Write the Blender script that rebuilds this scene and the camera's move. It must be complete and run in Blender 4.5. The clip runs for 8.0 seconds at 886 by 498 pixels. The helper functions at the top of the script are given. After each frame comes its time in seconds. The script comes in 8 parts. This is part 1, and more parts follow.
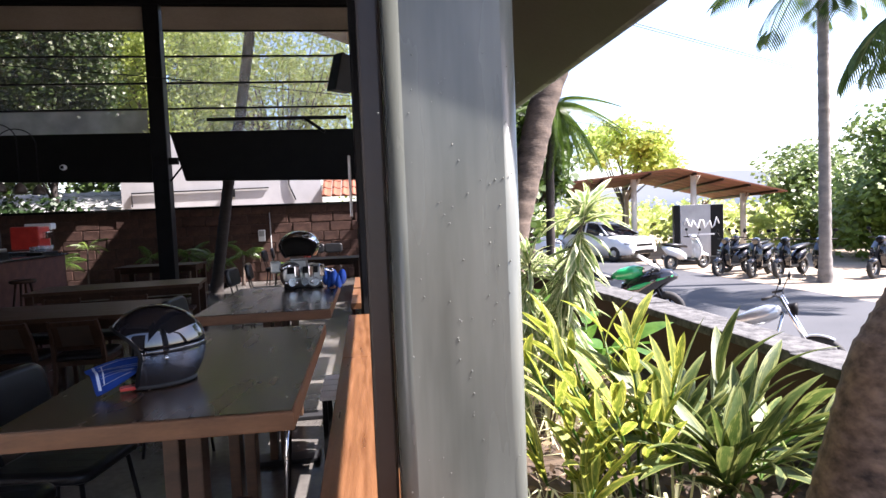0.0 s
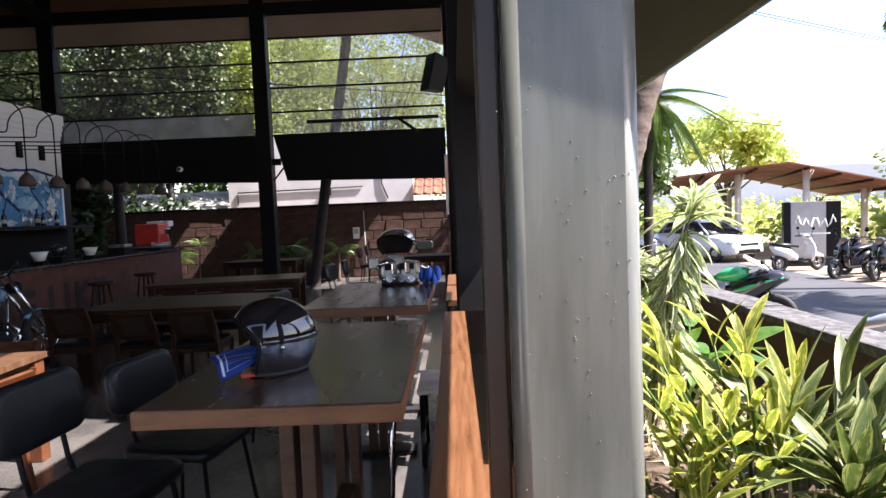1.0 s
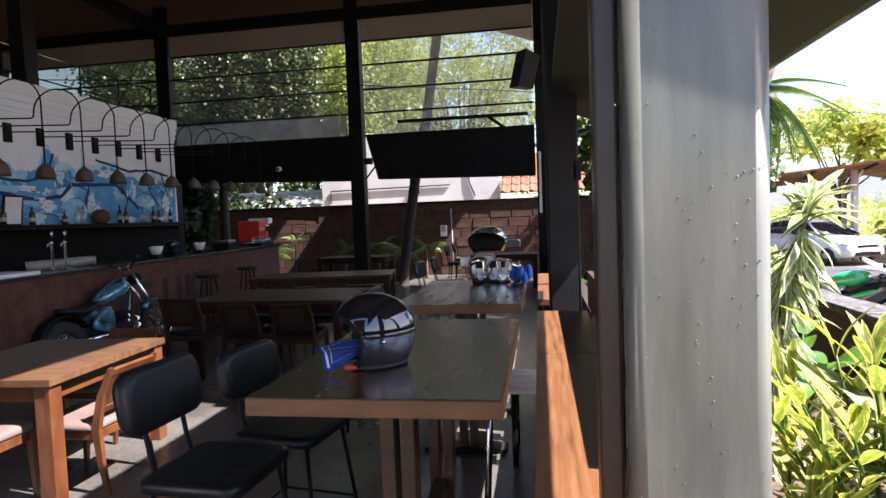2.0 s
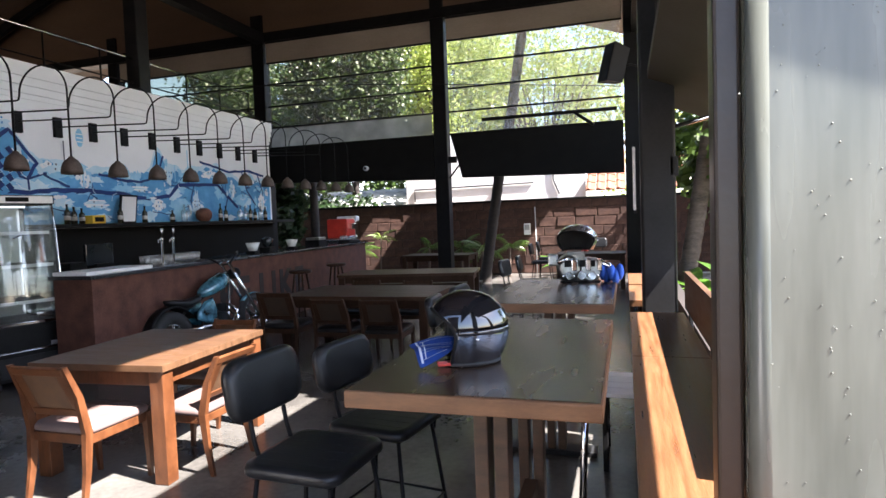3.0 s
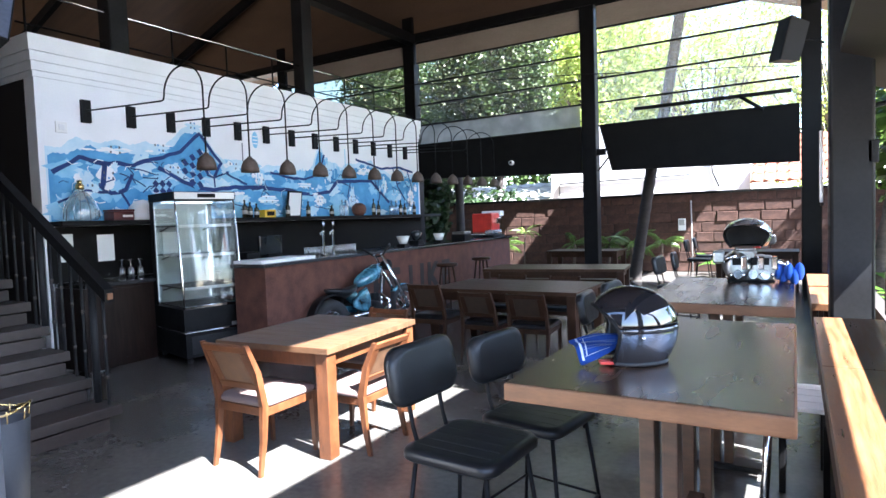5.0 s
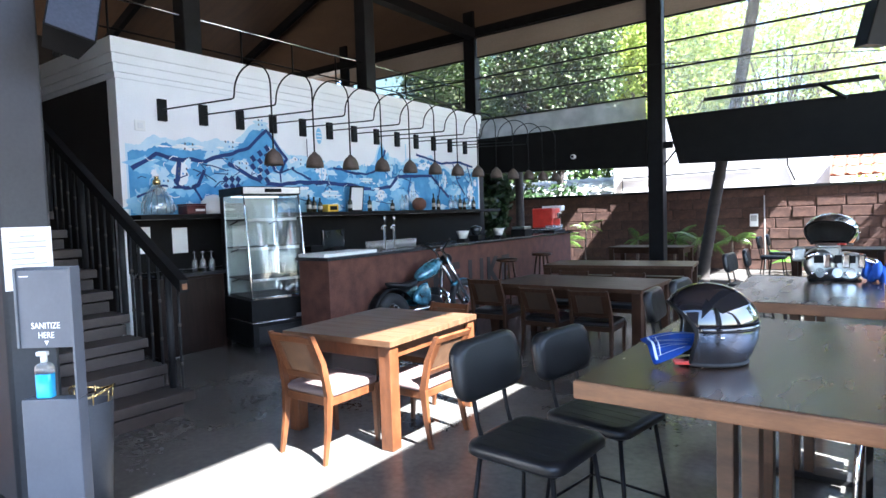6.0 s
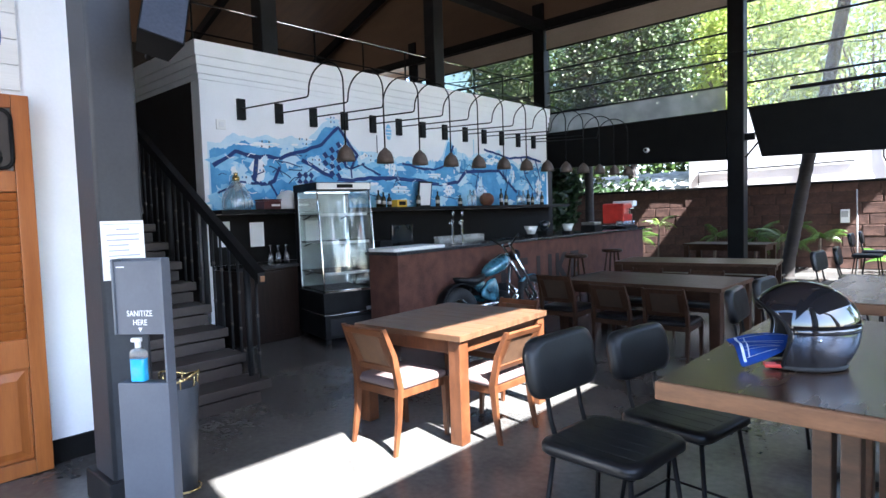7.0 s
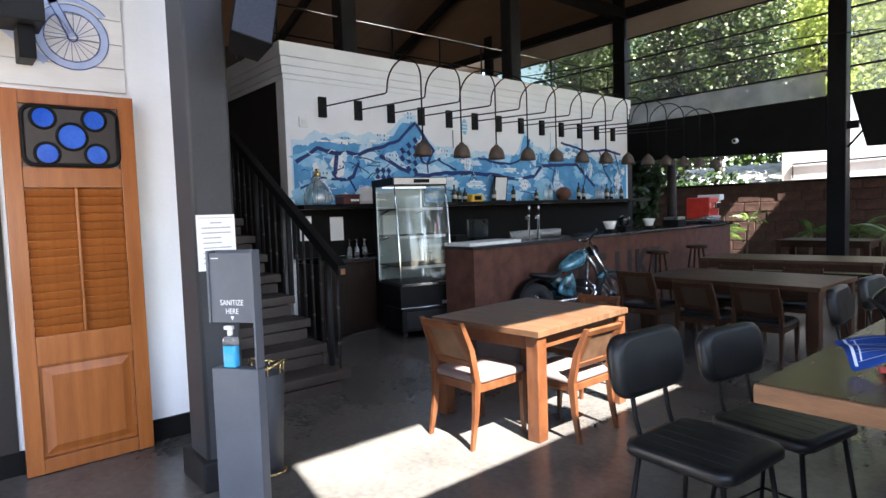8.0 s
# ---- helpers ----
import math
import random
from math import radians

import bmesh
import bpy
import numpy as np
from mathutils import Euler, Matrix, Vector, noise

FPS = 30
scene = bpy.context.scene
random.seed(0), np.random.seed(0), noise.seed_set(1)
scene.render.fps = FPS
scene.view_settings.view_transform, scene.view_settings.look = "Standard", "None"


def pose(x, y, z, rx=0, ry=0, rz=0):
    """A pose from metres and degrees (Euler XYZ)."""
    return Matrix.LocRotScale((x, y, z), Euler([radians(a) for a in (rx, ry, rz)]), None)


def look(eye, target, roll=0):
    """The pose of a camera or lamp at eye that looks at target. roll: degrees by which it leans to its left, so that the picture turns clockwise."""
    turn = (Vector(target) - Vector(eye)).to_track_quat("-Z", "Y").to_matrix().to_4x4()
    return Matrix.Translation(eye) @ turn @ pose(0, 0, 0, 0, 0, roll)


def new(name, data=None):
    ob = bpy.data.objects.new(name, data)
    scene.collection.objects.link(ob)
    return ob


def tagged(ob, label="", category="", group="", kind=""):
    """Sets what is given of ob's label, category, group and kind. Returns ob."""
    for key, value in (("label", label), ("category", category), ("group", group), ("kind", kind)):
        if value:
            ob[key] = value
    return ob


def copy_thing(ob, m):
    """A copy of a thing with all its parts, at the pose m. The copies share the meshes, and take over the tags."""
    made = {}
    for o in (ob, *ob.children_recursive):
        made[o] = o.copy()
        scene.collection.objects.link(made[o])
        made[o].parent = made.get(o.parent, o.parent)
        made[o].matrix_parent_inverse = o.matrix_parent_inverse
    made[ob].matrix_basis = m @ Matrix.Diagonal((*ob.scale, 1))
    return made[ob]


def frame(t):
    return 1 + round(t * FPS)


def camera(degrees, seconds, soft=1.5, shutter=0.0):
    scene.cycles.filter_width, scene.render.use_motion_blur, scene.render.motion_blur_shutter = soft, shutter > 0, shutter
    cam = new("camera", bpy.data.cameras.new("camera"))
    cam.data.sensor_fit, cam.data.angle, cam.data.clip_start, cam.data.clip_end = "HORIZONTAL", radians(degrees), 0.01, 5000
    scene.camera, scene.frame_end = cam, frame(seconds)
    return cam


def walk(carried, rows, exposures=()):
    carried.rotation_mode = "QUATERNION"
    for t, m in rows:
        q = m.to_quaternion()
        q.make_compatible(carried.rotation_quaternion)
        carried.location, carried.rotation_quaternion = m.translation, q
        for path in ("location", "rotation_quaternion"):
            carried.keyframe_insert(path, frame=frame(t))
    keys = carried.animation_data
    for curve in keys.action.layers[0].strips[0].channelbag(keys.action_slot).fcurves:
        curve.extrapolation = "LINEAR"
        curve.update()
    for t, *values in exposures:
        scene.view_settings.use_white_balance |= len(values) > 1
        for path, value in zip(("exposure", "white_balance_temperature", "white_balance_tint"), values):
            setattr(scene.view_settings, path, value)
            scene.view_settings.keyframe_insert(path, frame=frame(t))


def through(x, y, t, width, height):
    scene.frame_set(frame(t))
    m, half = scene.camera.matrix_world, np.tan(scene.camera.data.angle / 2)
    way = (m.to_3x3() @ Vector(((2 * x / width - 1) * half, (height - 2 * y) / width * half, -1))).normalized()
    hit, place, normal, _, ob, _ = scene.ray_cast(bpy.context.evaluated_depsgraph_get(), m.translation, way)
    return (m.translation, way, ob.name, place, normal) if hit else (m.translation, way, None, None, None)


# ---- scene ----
cam = camera(73.31, 8.0)
PATH = [
    (0, (-0.0003, -0.0001, 1.4500), (0.2546, 1.9802, 1.3351), -2.28),
    (0.5, (-0.0221, -0.0032, 1.4501), (0.1012, 1.9898, 1.3375), -2.32),
    (1, (-0.0518, -0.0033, 1.4514), (-0.0905, 1.9933, 1.3414), -2.32),
    (1.5, (-0.0766, -0.0024, 1.4515), (-0.2607, 1.9863, 1.3444), -2.22),
    (3, (-0.1451, -0.0011, 1.4494), (-0.7322, 1.9081, 1.3488), -2.09),
    (3.5, (-0.1633, 0.0029, 1.4463), (-0.8718, 1.8707, 1.3487), -2.14),
    (4, (-0.1774, 0.0012, 1.4451), (-0.9947, 1.8240, 1.3472), -2.10),
    (4.5, (-0.1936, 0.0002, 1.4435), (-1.1170, 1.7715, 1.3455), -2.07),
    (6, (-0.2492, -0.0008, 1.4357), (-1.4292, 1.6102, 1.3257), -1.86),
    (6.5, (-0.2628, -0.0044, 1.4355), (-1.5202, 1.5466, 1.3206), -1.83),
    (7, (-0.2802, -0.0110, 1.4323), (-1.6302, 1.4600, 1.3144), -1.81),
    (7.5, (-0.2961, -0.0173, 1.4281), (-1.7431, 1.3580, 1.3064), -1.86),
    (8, (-0.3093, -0.0224, 1.4262), (-1.8298, 1.2708, 1.3000), -1.89),
]
walk(cam, [(t, look(eye, target, roll)) for t, eye, target, roll in PATH],
     [(0.0, 2.4, 6250, 23), (1.5, 2.3, 6350, 23), (3.0, 3.3, 6300, 17), (4.5, 4.15, 5700, 14), (6.0, 4.12, 5600, 11), (7.5, 3.68, 5650, 12), (8.0, 3.58, 6250, 13)])

# world and sun: the sun stands to the side of the terrace, about 52 degrees up
SUN_WAY = Vector((1.0, -0.2, 1.3)).normalized()
world = bpy.data.worlds.new("world")
scene.world = world
world.use_nodes = True
sky = world.node_tree.nodes.new("ShaderNodeTexSky")
sky.sky_type = "NISHITA"
sky.sun_disc = False
sky.sun_elevation = math.asin(SUN_WAY.z)
sky.sun_rotation = math.atan2(SUN_WAY.x, SUN_WAY.y)
sky.dust_density = 1.5
background = world.node_tree.nodes["Background"]
world.node_tree.links.new(sky.outputs[0], background.inputs[0])
background.inputs[1].default_value = 0.094
sun = new("sun", bpy.data.lights.new("sun", "SUN"))
sun.data.energy, sun.data.angle, sun.data.color = 5.0, radians(0.5), (1.0, 0.95, 0.86)
sun.matrix_world = look(SUN_WAY * 50, (0, 0, 0))


# ---- materials ----
def material(name, low, high, rough=0.6, metal=0.0, scale=6.0, bump=0.15, stretch=(1, 1, 1), fine=60.0, rough_spread=0.15,
             coat=0.0, per_piece=0.0, specular=0.5):
    """A surface with two scales of tone, uneven gloss and fine relief."""
    m = bpy.data.materials.new(name)
    m.use_nodes = True
    n, link = m.node_tree.nodes, m.node_tree.links.new
    shader = n["Principled BSDF"]
    place = n.new("ShaderNodeTexCoord")
    grid = n.new("ShaderNodeMapping")
    grid.inputs["Scale"].default_value = stretch
    link(place.outputs["Object"], grid.inputs[0])
    large, small = n.new("ShaderNodeTexNoise"), n.new("ShaderNodeTexNoise")
    large.inputs["Scale"].default_value, large.inputs["Detail"].default_value = scale, 5.0
    small.inputs["Scale"].default_value, small.inputs["Detail"].default_value = fine, 3.0
    link(grid.outputs[0], large.inputs[0]), link(grid.outputs[0], small.inputs[0])
    both = n.new("ShaderNodeMath")
    both.operation = "MULTIPLY_ADD"
    link(small.outputs[0], both.inputs[0])
    both.inputs[1].default_value = 0.35
    link(large.outputs[0], both.inputs[2])
    ramp = n.new("ShaderNodeValToRGB")
    ramp.color_ramp.elements[0].position, ramp.color_ramp.elements[1].position = 0.42, 0.92
    ramp.color_ramp.elements[0].color, ramp.color_ramp.elements[1].color = (*low, 1), (*high, 1)
    link(both.outputs[0], ramp.inputs[0])
    tone = ramp.outputs[0]
    if per_piece:
        info, vary, mix = n.new("ShaderNodeObjectInfo"), n.new("ShaderNodeMapRange"), n.new("ShaderNodeHueSaturation")
        link(info.outputs["Random"], vary.inputs[0])
        vary.inputs[3].default_value, vary.inputs[4].default_value = 1 - per_piece, 1 + per_piece
        link(vary.outputs[0], mix.inputs["Value"]), link(tone, mix.inputs["Color"])
        tone = mix.outputs[0]
    link(tone, shader.inputs["Base Color"])
    gloss = n.new("ShaderNodeMapRange")
    gloss.inputs[3].default_value, gloss.inputs[4].default_value = max(0.02, rough - rough_spread), min(1.0, rough + rough_spread)
    link(large.outputs[0], gloss.inputs[0]), link(gloss.outputs[0], shader.inputs["Roughness"])
    shader.inputs["Metallic"].default_value = metal
    shader.inputs["Specular IOR Level"].default_value = specular
    shader.inputs["Coat Weight"].default_value = coat
    if bump:
        relief = n.new("ShaderNodeBump")
        relief.inputs["Strength"].default_value, relief.inputs["Distance"].default_value = bump, 0.01
        link(both.outputs[0], relief.inputs["Height"]), link(relief.outputs[0], shader.inputs["Normal"])
    return m


def glass(name, haze=0.0, tint=(1, 1, 1), gloss=0.08):
    """A thin clear pane: see-through, with a sharp reflection and a film of dust."""
    m = bpy.data.materials.new(name)
    m.use_nodes = True
    n, link = m.node_tree.nodes, m.node_tree.links.new
    out = n["Material Output"]
    clear, mirror, dust = n.new("ShaderNodeBsdfTransparent"), n.new("ShaderNodeBsdfGlossy"), n.new("ShaderNodeBsdfDiffuse")
    clear.inputs[0].default_value = (*tint, 1)
    mirror.inputs["Roughness"].default_value = 0.02
    dust.inputs[0].default_value = (0.8, 0.8, 0.78, 1)
    edge, mix, film = n.new("ShaderNodeLayerWeight"), n.new("ShaderNodeMixShader"), n.new("ShaderNodeMixShader")
    edge.inputs[0].default_value = 0.5
    steep = n.new("ShaderNodeMath")
    steep.operation = "POWER"
    steep.inputs[1].default_value = 4.5
    link(edge.outputs["Facing"], steep.inputs[0])
    add = n.new("ShaderNodeMath")
    add.inputs[1].default_value = gloss * 0.6
    add.use_clamp = True
    link(steep.outputs[0], add.inputs[0]), link(add.outputs[0], mix.inputs[0])
    spots = n.new("ShaderNodeTexNoise")
    spots.inputs["Scale"].default_value, spots.inputs["Detail"].default_value = 3.0, 6.0
    amount = n.new("ShaderNodeMapRange")
    amount.inputs[1].default_value, amount.inputs[2].default_value = 0.25, 0.75
    amount.inputs[3].default_value, amount.inputs[4].default_value = 0.7 * haze, 1.3 * haze
    place = n.new("ShaderNodeTexCoord")
    link(place.outputs["Object"], spots.inputs[0])
    link(spots.outputs[0], amount.inputs[0]), link(amount.outputs[0], film.inputs[0])
    glow, grime = n.new("ShaderNodeBsdfTranslucent"), n.new("ShaderNodeMixShader")
    glow.inputs[0].default_value = (0.8, 0.8, 0.78, 1)
    link(dust.outputs[0], grime.inputs[1]), link(glow.outputs[0], grime.inputs[2])
    link(clear.outputs[0], film.inputs[1]), link(grime.outputs[0], film.inputs[2])
    link(film.outputs[0], mix.inputs[1]), link(mirror.outputs[0], mix.inputs[2]), link(mix.outputs[0], out.inputs[0])
    return m


def leafy(name, low, high, through=0.35, stripe=None, rough=0.4):
    """Leaves: light shines through them; stripe: pale streaks along the blade."""
    m = material(name, low, high, rough, 0, 9.0, 0.1, fine=40, per_piece=0.25)
    n, link = m.node_tree.nodes, m.node_tree.links.new
    shader, out = n["Principled BSDF"], n["Material Output"]
    tone = shader.inputs["Base Color"].links[0].from_socket
    if stripe:
        uv, grid, streak, ramp, mix = (n.new("ShaderNodeUVMap"), n.new("ShaderNodeMapping"), n.new("ShaderNodeTexNoise"),
                                       n.new("ShaderNodeValToRGB"), n.new("ShaderNodeMix"))
        grid.inputs["Scale"].default_value = (9, 1.4, 1)
        streak.inputs["Scale"].default_value = 1.6
        info, shift = n.new("ShaderNodeObjectInfo"), n.new("ShaderNodeVectorMath")
        shift.operation = "ADD"
        link(uv.outputs[0], grid.inputs[0]), link(grid.outputs[0], shift.inputs[0]), link(info.outputs["Location"], shift.inputs[1])
        link(shift.outputs[0], streak.inputs[0])
        ramp.color_ramp.elements[0].position, ramp.color_ramp.elements[1].position = 0.62, 0.78
        split, centre, away, total = n.new("ShaderNodeSeparateXYZ"), n.new("ShaderNodeMath"), n.new("ShaderNodeMath"), n.new("ShaderNodeMath")
        centre.operation, away.operation, total.operation = "SUBTRACT", "ABSOLUTE", "MULTIPLY_ADD"
        link(uv.outputs[0], split.inputs[0]), link(split.outputs[0], centre.inputs[0]), link(centre.outputs[0], away.inputs[0])
        centre.inputs[1].default_value = 0.5
        link(away.outputs[0], total.inputs[0]), link(streak.outputs[0], total.inputs[2])
        total.inputs[1].default_value = 0.55
        link(total.outputs[0], ramp.inputs[0])
        mix.data_type = "RGBA"
        link(ramp.outputs[0], mix.inputs[0]), link(tone, mix.inputs[6])
        mix.inputs[7].default_value = (*stripe, 1)
        tone = mix.outputs[2]
        link(tone, shader.inputs["Base Color"])
    thin, both = n.new("ShaderNodeBsdfTranslucent"), n.new("ShaderNodeMixShader")
    link(tone, thin.inputs[0])
    both.inputs[0].default_value = through
    link(shader.outputs[0], both.inputs[1]), link(thin.outputs[0], both.inputs[2]), link(both.outputs[0], out.inputs[0])
    return m


CONCRETE = material("polished_concrete", (0.046, 0.0435, 0.04), (0.125, 0.118, 0.107), 0.24, 0, 1.3, 0, fine=25, rough_spread=0.07, specular=0.4)
GALVANISED = material("grey_paint", (0.05, 0.056, 0.047), (0.165, 0.175, 0.152), 0.28, 0, 5.0, 0.14, (1, 1, 0.12), 30, 0.16)
COLUMN_GREY = material("slate_column_paint", (0.034, 0.037, 0.042), (0.055, 0.058, 0.064), 0.5, 0, 3.0, 0.08, specular=0.3)
DARK_STEEL = material("dark_grey_paint", (0.013, 0.0135, 0.0145), (0.026, 0.0265, 0.028), 0.45, 0, 3.0, 0.08, specular=0.12)
BLACK_STEEL = material("black_paint", (0.005, 0.005, 0.0055), (0.011, 0.011, 0.0115), 0.5, 0, 5.0, 0.08, specular=0.12)
BLACK_BOARD = material("black_board", (0.004, 0.004, 0.004), (0.009, 0.0085, 0.008), 0.65, 0, 4.0, 0.1, specular=0.12)
WHITE_WALL = material("white_plaster", (0.79, 0.8, 0.81), (0.88, 0.885, 0.89), 0.75, 0, 2.0, 0.05)
HOUSE_WALL = material("weathered_white_render", (0.42, 0.42, 0.43), (0.58, 0.58, 0.58), 0.85, 0, 1.2, 0.1)
TABLE_LEG = material("brown_leg_wood", (0.045, 0.023, 0.012), (0.1, 0.053, 0.028), 0.5, 0, 7.0, 0.12, (1, 1, 4), 50)
WHITE_PLANK = material("white_planks", (0.68, 0.67, 0.64), (0.82, 0.81, 0.78), 0.6, 0, 3.0, 0.1, (1, 0.2, 3))
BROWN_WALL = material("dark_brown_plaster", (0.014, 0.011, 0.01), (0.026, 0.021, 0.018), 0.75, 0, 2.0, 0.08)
CEILING_WOOD = material("brown_ceiling_board", (0.075, 0.045, 0.028), (0.13, 0.08, 0.05), 0.6, 0, 2.0, 0.1, (0.3, 3, 1))
# Paler than the ceiling board: the light falling on it is in the colour.
LOUVRE_BOARD = material("brightened_board", (0.24, 0.2, 0.16), (0.36, 0.31, 0.25), 0.5, 0, 2.0, 0.08, (0.3, 3, 1))
TABLE_TOP = material("dark_stained_wood", (0.024, 0.013, 0.0075), (0.066, 0.037, 0.021), 0.26, 0, 4.0, 0, (3, 0.6, 1), 45, 0.08, specular=0.42)
TABLE_EDGE = material("worn_wood_edge", (0.095, 0.041, 0.017), (0.195, 0.09, 0.038), 0.5, 0, 7.0, 0.12, (1, 1, 4), 50)
CABINET_WOOD = material("wenge_cabinet_wood", (0.008, 0.005, 0.004), (0.024, 0.014, 0.01), 0.45, 0, 5.0, 0.1, (1, 7, 0.5), 40, specular=0.18)
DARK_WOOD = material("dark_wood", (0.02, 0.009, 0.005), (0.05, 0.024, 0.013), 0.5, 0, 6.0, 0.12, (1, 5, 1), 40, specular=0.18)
TEAK = material("teak_wood", (0.052, 0.017, 0.006), (0.128, 0.046, 0.016), 0.42, 0, 6.0, 0.1, (4, 1, 1), 40, per_piece=0.1)
LEDGE_WOOD = material("varnished_ledge_wood", (0.075, 0.03, 0.012), (0.17, 0.08, 0.036), 0.33, 0, 7.0, 0.2, (7, 0.5, 1), 70)
DOOR_WOOD = material("orange_teak", (0.24, 0.07, 0.014), (0.38, 0.125, 0.027), 0.34, 0, 3.5, 0.05, (1, 5, 0.4), 30, per_piece=0.08)
STAIR_WOOD = material("weathered_stair_wood", (0.026, 0.02, 0.017), (0.06, 0.047, 0.039), 0.55, 0, 4.0, 0.15, (4, 0.6, 1), 40, per_piece=0.1)
LATERITE = material("laterite_stone", (0.026, 0.011, 0.008), (0.1, 0.05, 0.036), 0.9, 0, 5.0, 0.6, fine=35, per_piece=0.16)
LATERITE_CLAD = material("laterite_cladding", (0.055, 0.022, 0.016), (0.125, 0.055, 0.039), 0.75, 0, 6.0, 0.4, fine=50, specular=0.25)
MORTAR = material("mortar", (0.03, 0.016, 0.012), (0.075, 0.042, 0.032), 0.95, 0, 8.0, 0.4)
WORKTOP = material("black_granite", (0.012, 0.012, 0.014), (0.05, 0.05, 0.055), 0.18, 0, 60.0, 0.02, fine=180, rough_spread=0.05)
VINYL = material("black_vinyl", (0.006, 0.0065, 0.0075), (0.014, 0.0145, 0.016), 0.36, 0, 9.0, 0.12, fine=140, specular=0.32)
CUSHION = material("dusty_pink_upholstery", (0.1, 0.068, 0.062), (0.145, 0.102, 0.094), 0.75, 0, 5.0, 0.15, fine=160)
CANE = material("woven_cane", (0.062, 0.028, 0.012), (0.125, 0.063, 0.028), 0.65, 0, 12.0, 0.25, fine=200)
CHROME = material("chrome", (0.62, 0.63, 0.65), (0.78, 0.79, 0.8), 0.1, 1.0, 8.0, 0.02, rough_spread=0.06)
ALLOY = material("cast_alloy", (0.3, 0.31, 0.3), (0.55, 0.56, 0.55), 0.36, 1.0, 12.0, 0.15)
BRASS = material("brass", (0.55, 0.4, 0.16), (0.75, 0.56, 0.25), 0.25, 1.0, 9.0, 0.04)
RUBBER = material("black_rubber", (0.012, 0.012, 0.012), (0.03, 0.03, 0.03), 0.8, 0, 12.0, 0.2)
LAMP_CLAY = material("brown_lamp_shade", (0.055, 0.04, 0.032), (0.13, 0.1, 0.08), 0.6, 0.3, 14.0, 0.2)
PAPER = material("paper", (0.75, 0.75, 0.73), (0.84, 0.84, 0.82), 0.8, 0, 4.0, 0.02)
INK = material("printed_ink", (0.3, 0.31, 0.34), (0.42, 0.43, 0.46), 0.8, 0, 4.0, 0)
STAND_GREY = material("slate_powder_coat", (0.075, 0.085, 0.105), (0.1, 0.112, 0.135), 0.45, 0, 5.0, 0.05)
SIGN_WHITE = material("white_lettering", (0.72, 0.73, 0.74), (0.8, 0.8, 0.8), 0.6, 0, 5.0, 0)
BLUE_LIGHT = material("pale_blue_wash", (0.17, 0.47, 0.7), (0.42, 0.68, 0.82), 0.75, 0, 2.8, 0.03, fine=14)
BLUE_PALE = material("milky_white_wash", (0.44, 0.66, 0.78), (0.68, 0.8, 0.86), 0.75, 0, 4.0, 0.03, fine=20)
BLUE_MID = material("mid_blue_wash", (0.05, 0.235, 0.5), (0.165, 0.45, 0.72), 0.75, 0, 2.6, 0.03, fine=12)
BLUE_DARK = material("navy_brush", (0.008, 0.022, 0.1), (0.018, 0.055, 0.21), 0.75, 0, 3.0, 0.03)
BLUE_TILE = material("blue_glass", (0.01, 0.06, 0.42), (0.03, 0.14, 0.62), 0.2, 0, 5.0, 0.04, fine=60)
CLOTH_BLUE = material("blue_bandana", (0.015, 0.06, 0.36), (0.03, 0.12, 0.52), 0.85, 0, 8.0, 0.2, fine=120)
CLOTH_WHITE = material("white_print", (0.5, 0.58, 0.75), (0.65, 0.72, 0.85), 0.85, 0, 8.0, 0.1)
RED_PLASTIC = material("red_plastic", (0.4, 0.02, 0.015), (0.6, 0.05, 0.03), 0.35, 0, 6.0, 0.03)
YELLOW_BOX = material("yellow_card", (0.65, 0.4, 0.02), (0.8, 0.52, 0.05), 0.6, 0, 6.0, 0.03)
GEL = material("blue_gel", (0.03, 0.3, 0.62), (0.06, 0.42, 0.75), 0.15, 0, 3.0, 0.0)
PLASTIC_WHITE = material("white_plastic", (0.7, 0.71, 0.72), (0.8, 0.8, 0.8), 0.35, 0, 5.0, 0.02)
BOTTLE_DARK = material("dark_bottle_glass", (0.012, 0.014, 0.01), (0.04, 0.035, 0.02), 0.1, 0, 5.0, 0.0)
CERAMIC = material("glazed_white", (0.6, 0.6, 0.58), (0.75, 0.75, 0.73), 0.2, 0, 5.0, 0.0)
HELMET_SILVER = material("silver_flake_paint", (0.26, 0.29, 0.34), (0.36, 0.39, 0.45), 0.13, 0.95, 30.0, 0.0, fine=300, rough_spread=0.04, coat=1.0)
HELMET_BLACK = material("black_gloss_paint", (0.008, 0.008, 0.01), (0.014, 0.014, 0.017), 0.06, 0, 6.0, 0.0, rough_spread=0.03, coat=1.0)
TANK_BLUE = material("metallic_teal_flames", (0.006, 0.022, 0.034), (0.12, 0.36, 0.48), 0.2, 0.3, 9.0, 0.0, fine=30, coat=1.0)
GREEN_PAINT = material("green_fairing_paint", (0.01, 0.3, 0.09), (0.02, 0.45, 0.14), 0.2, 0, 5.0, 0.0, coat=1.0)
WHITE_PAINT = material("white_vehicle_paint", (0.68, 0.7, 0.72), (0.78, 0.79, 0.8), 0.18, 0, 4.0, 0.0, rough_spread=0.05, coat=1.0)
SILVER_PAINT = material("silver_vehicle_paint", (0.32, 0.34, 0.36), (0.46, 0.48, 0.5), 0.2, 0.5, 4.0, 0.0, rough_spread=0.05, coat=1.0)
DARK_GLASS = material("tinted_glass", (0.012, 0.015, 0.017), (0.03, 0.035, 0.04), 0.05, 0, 4.0, 0.0, rough_spread=0.02)
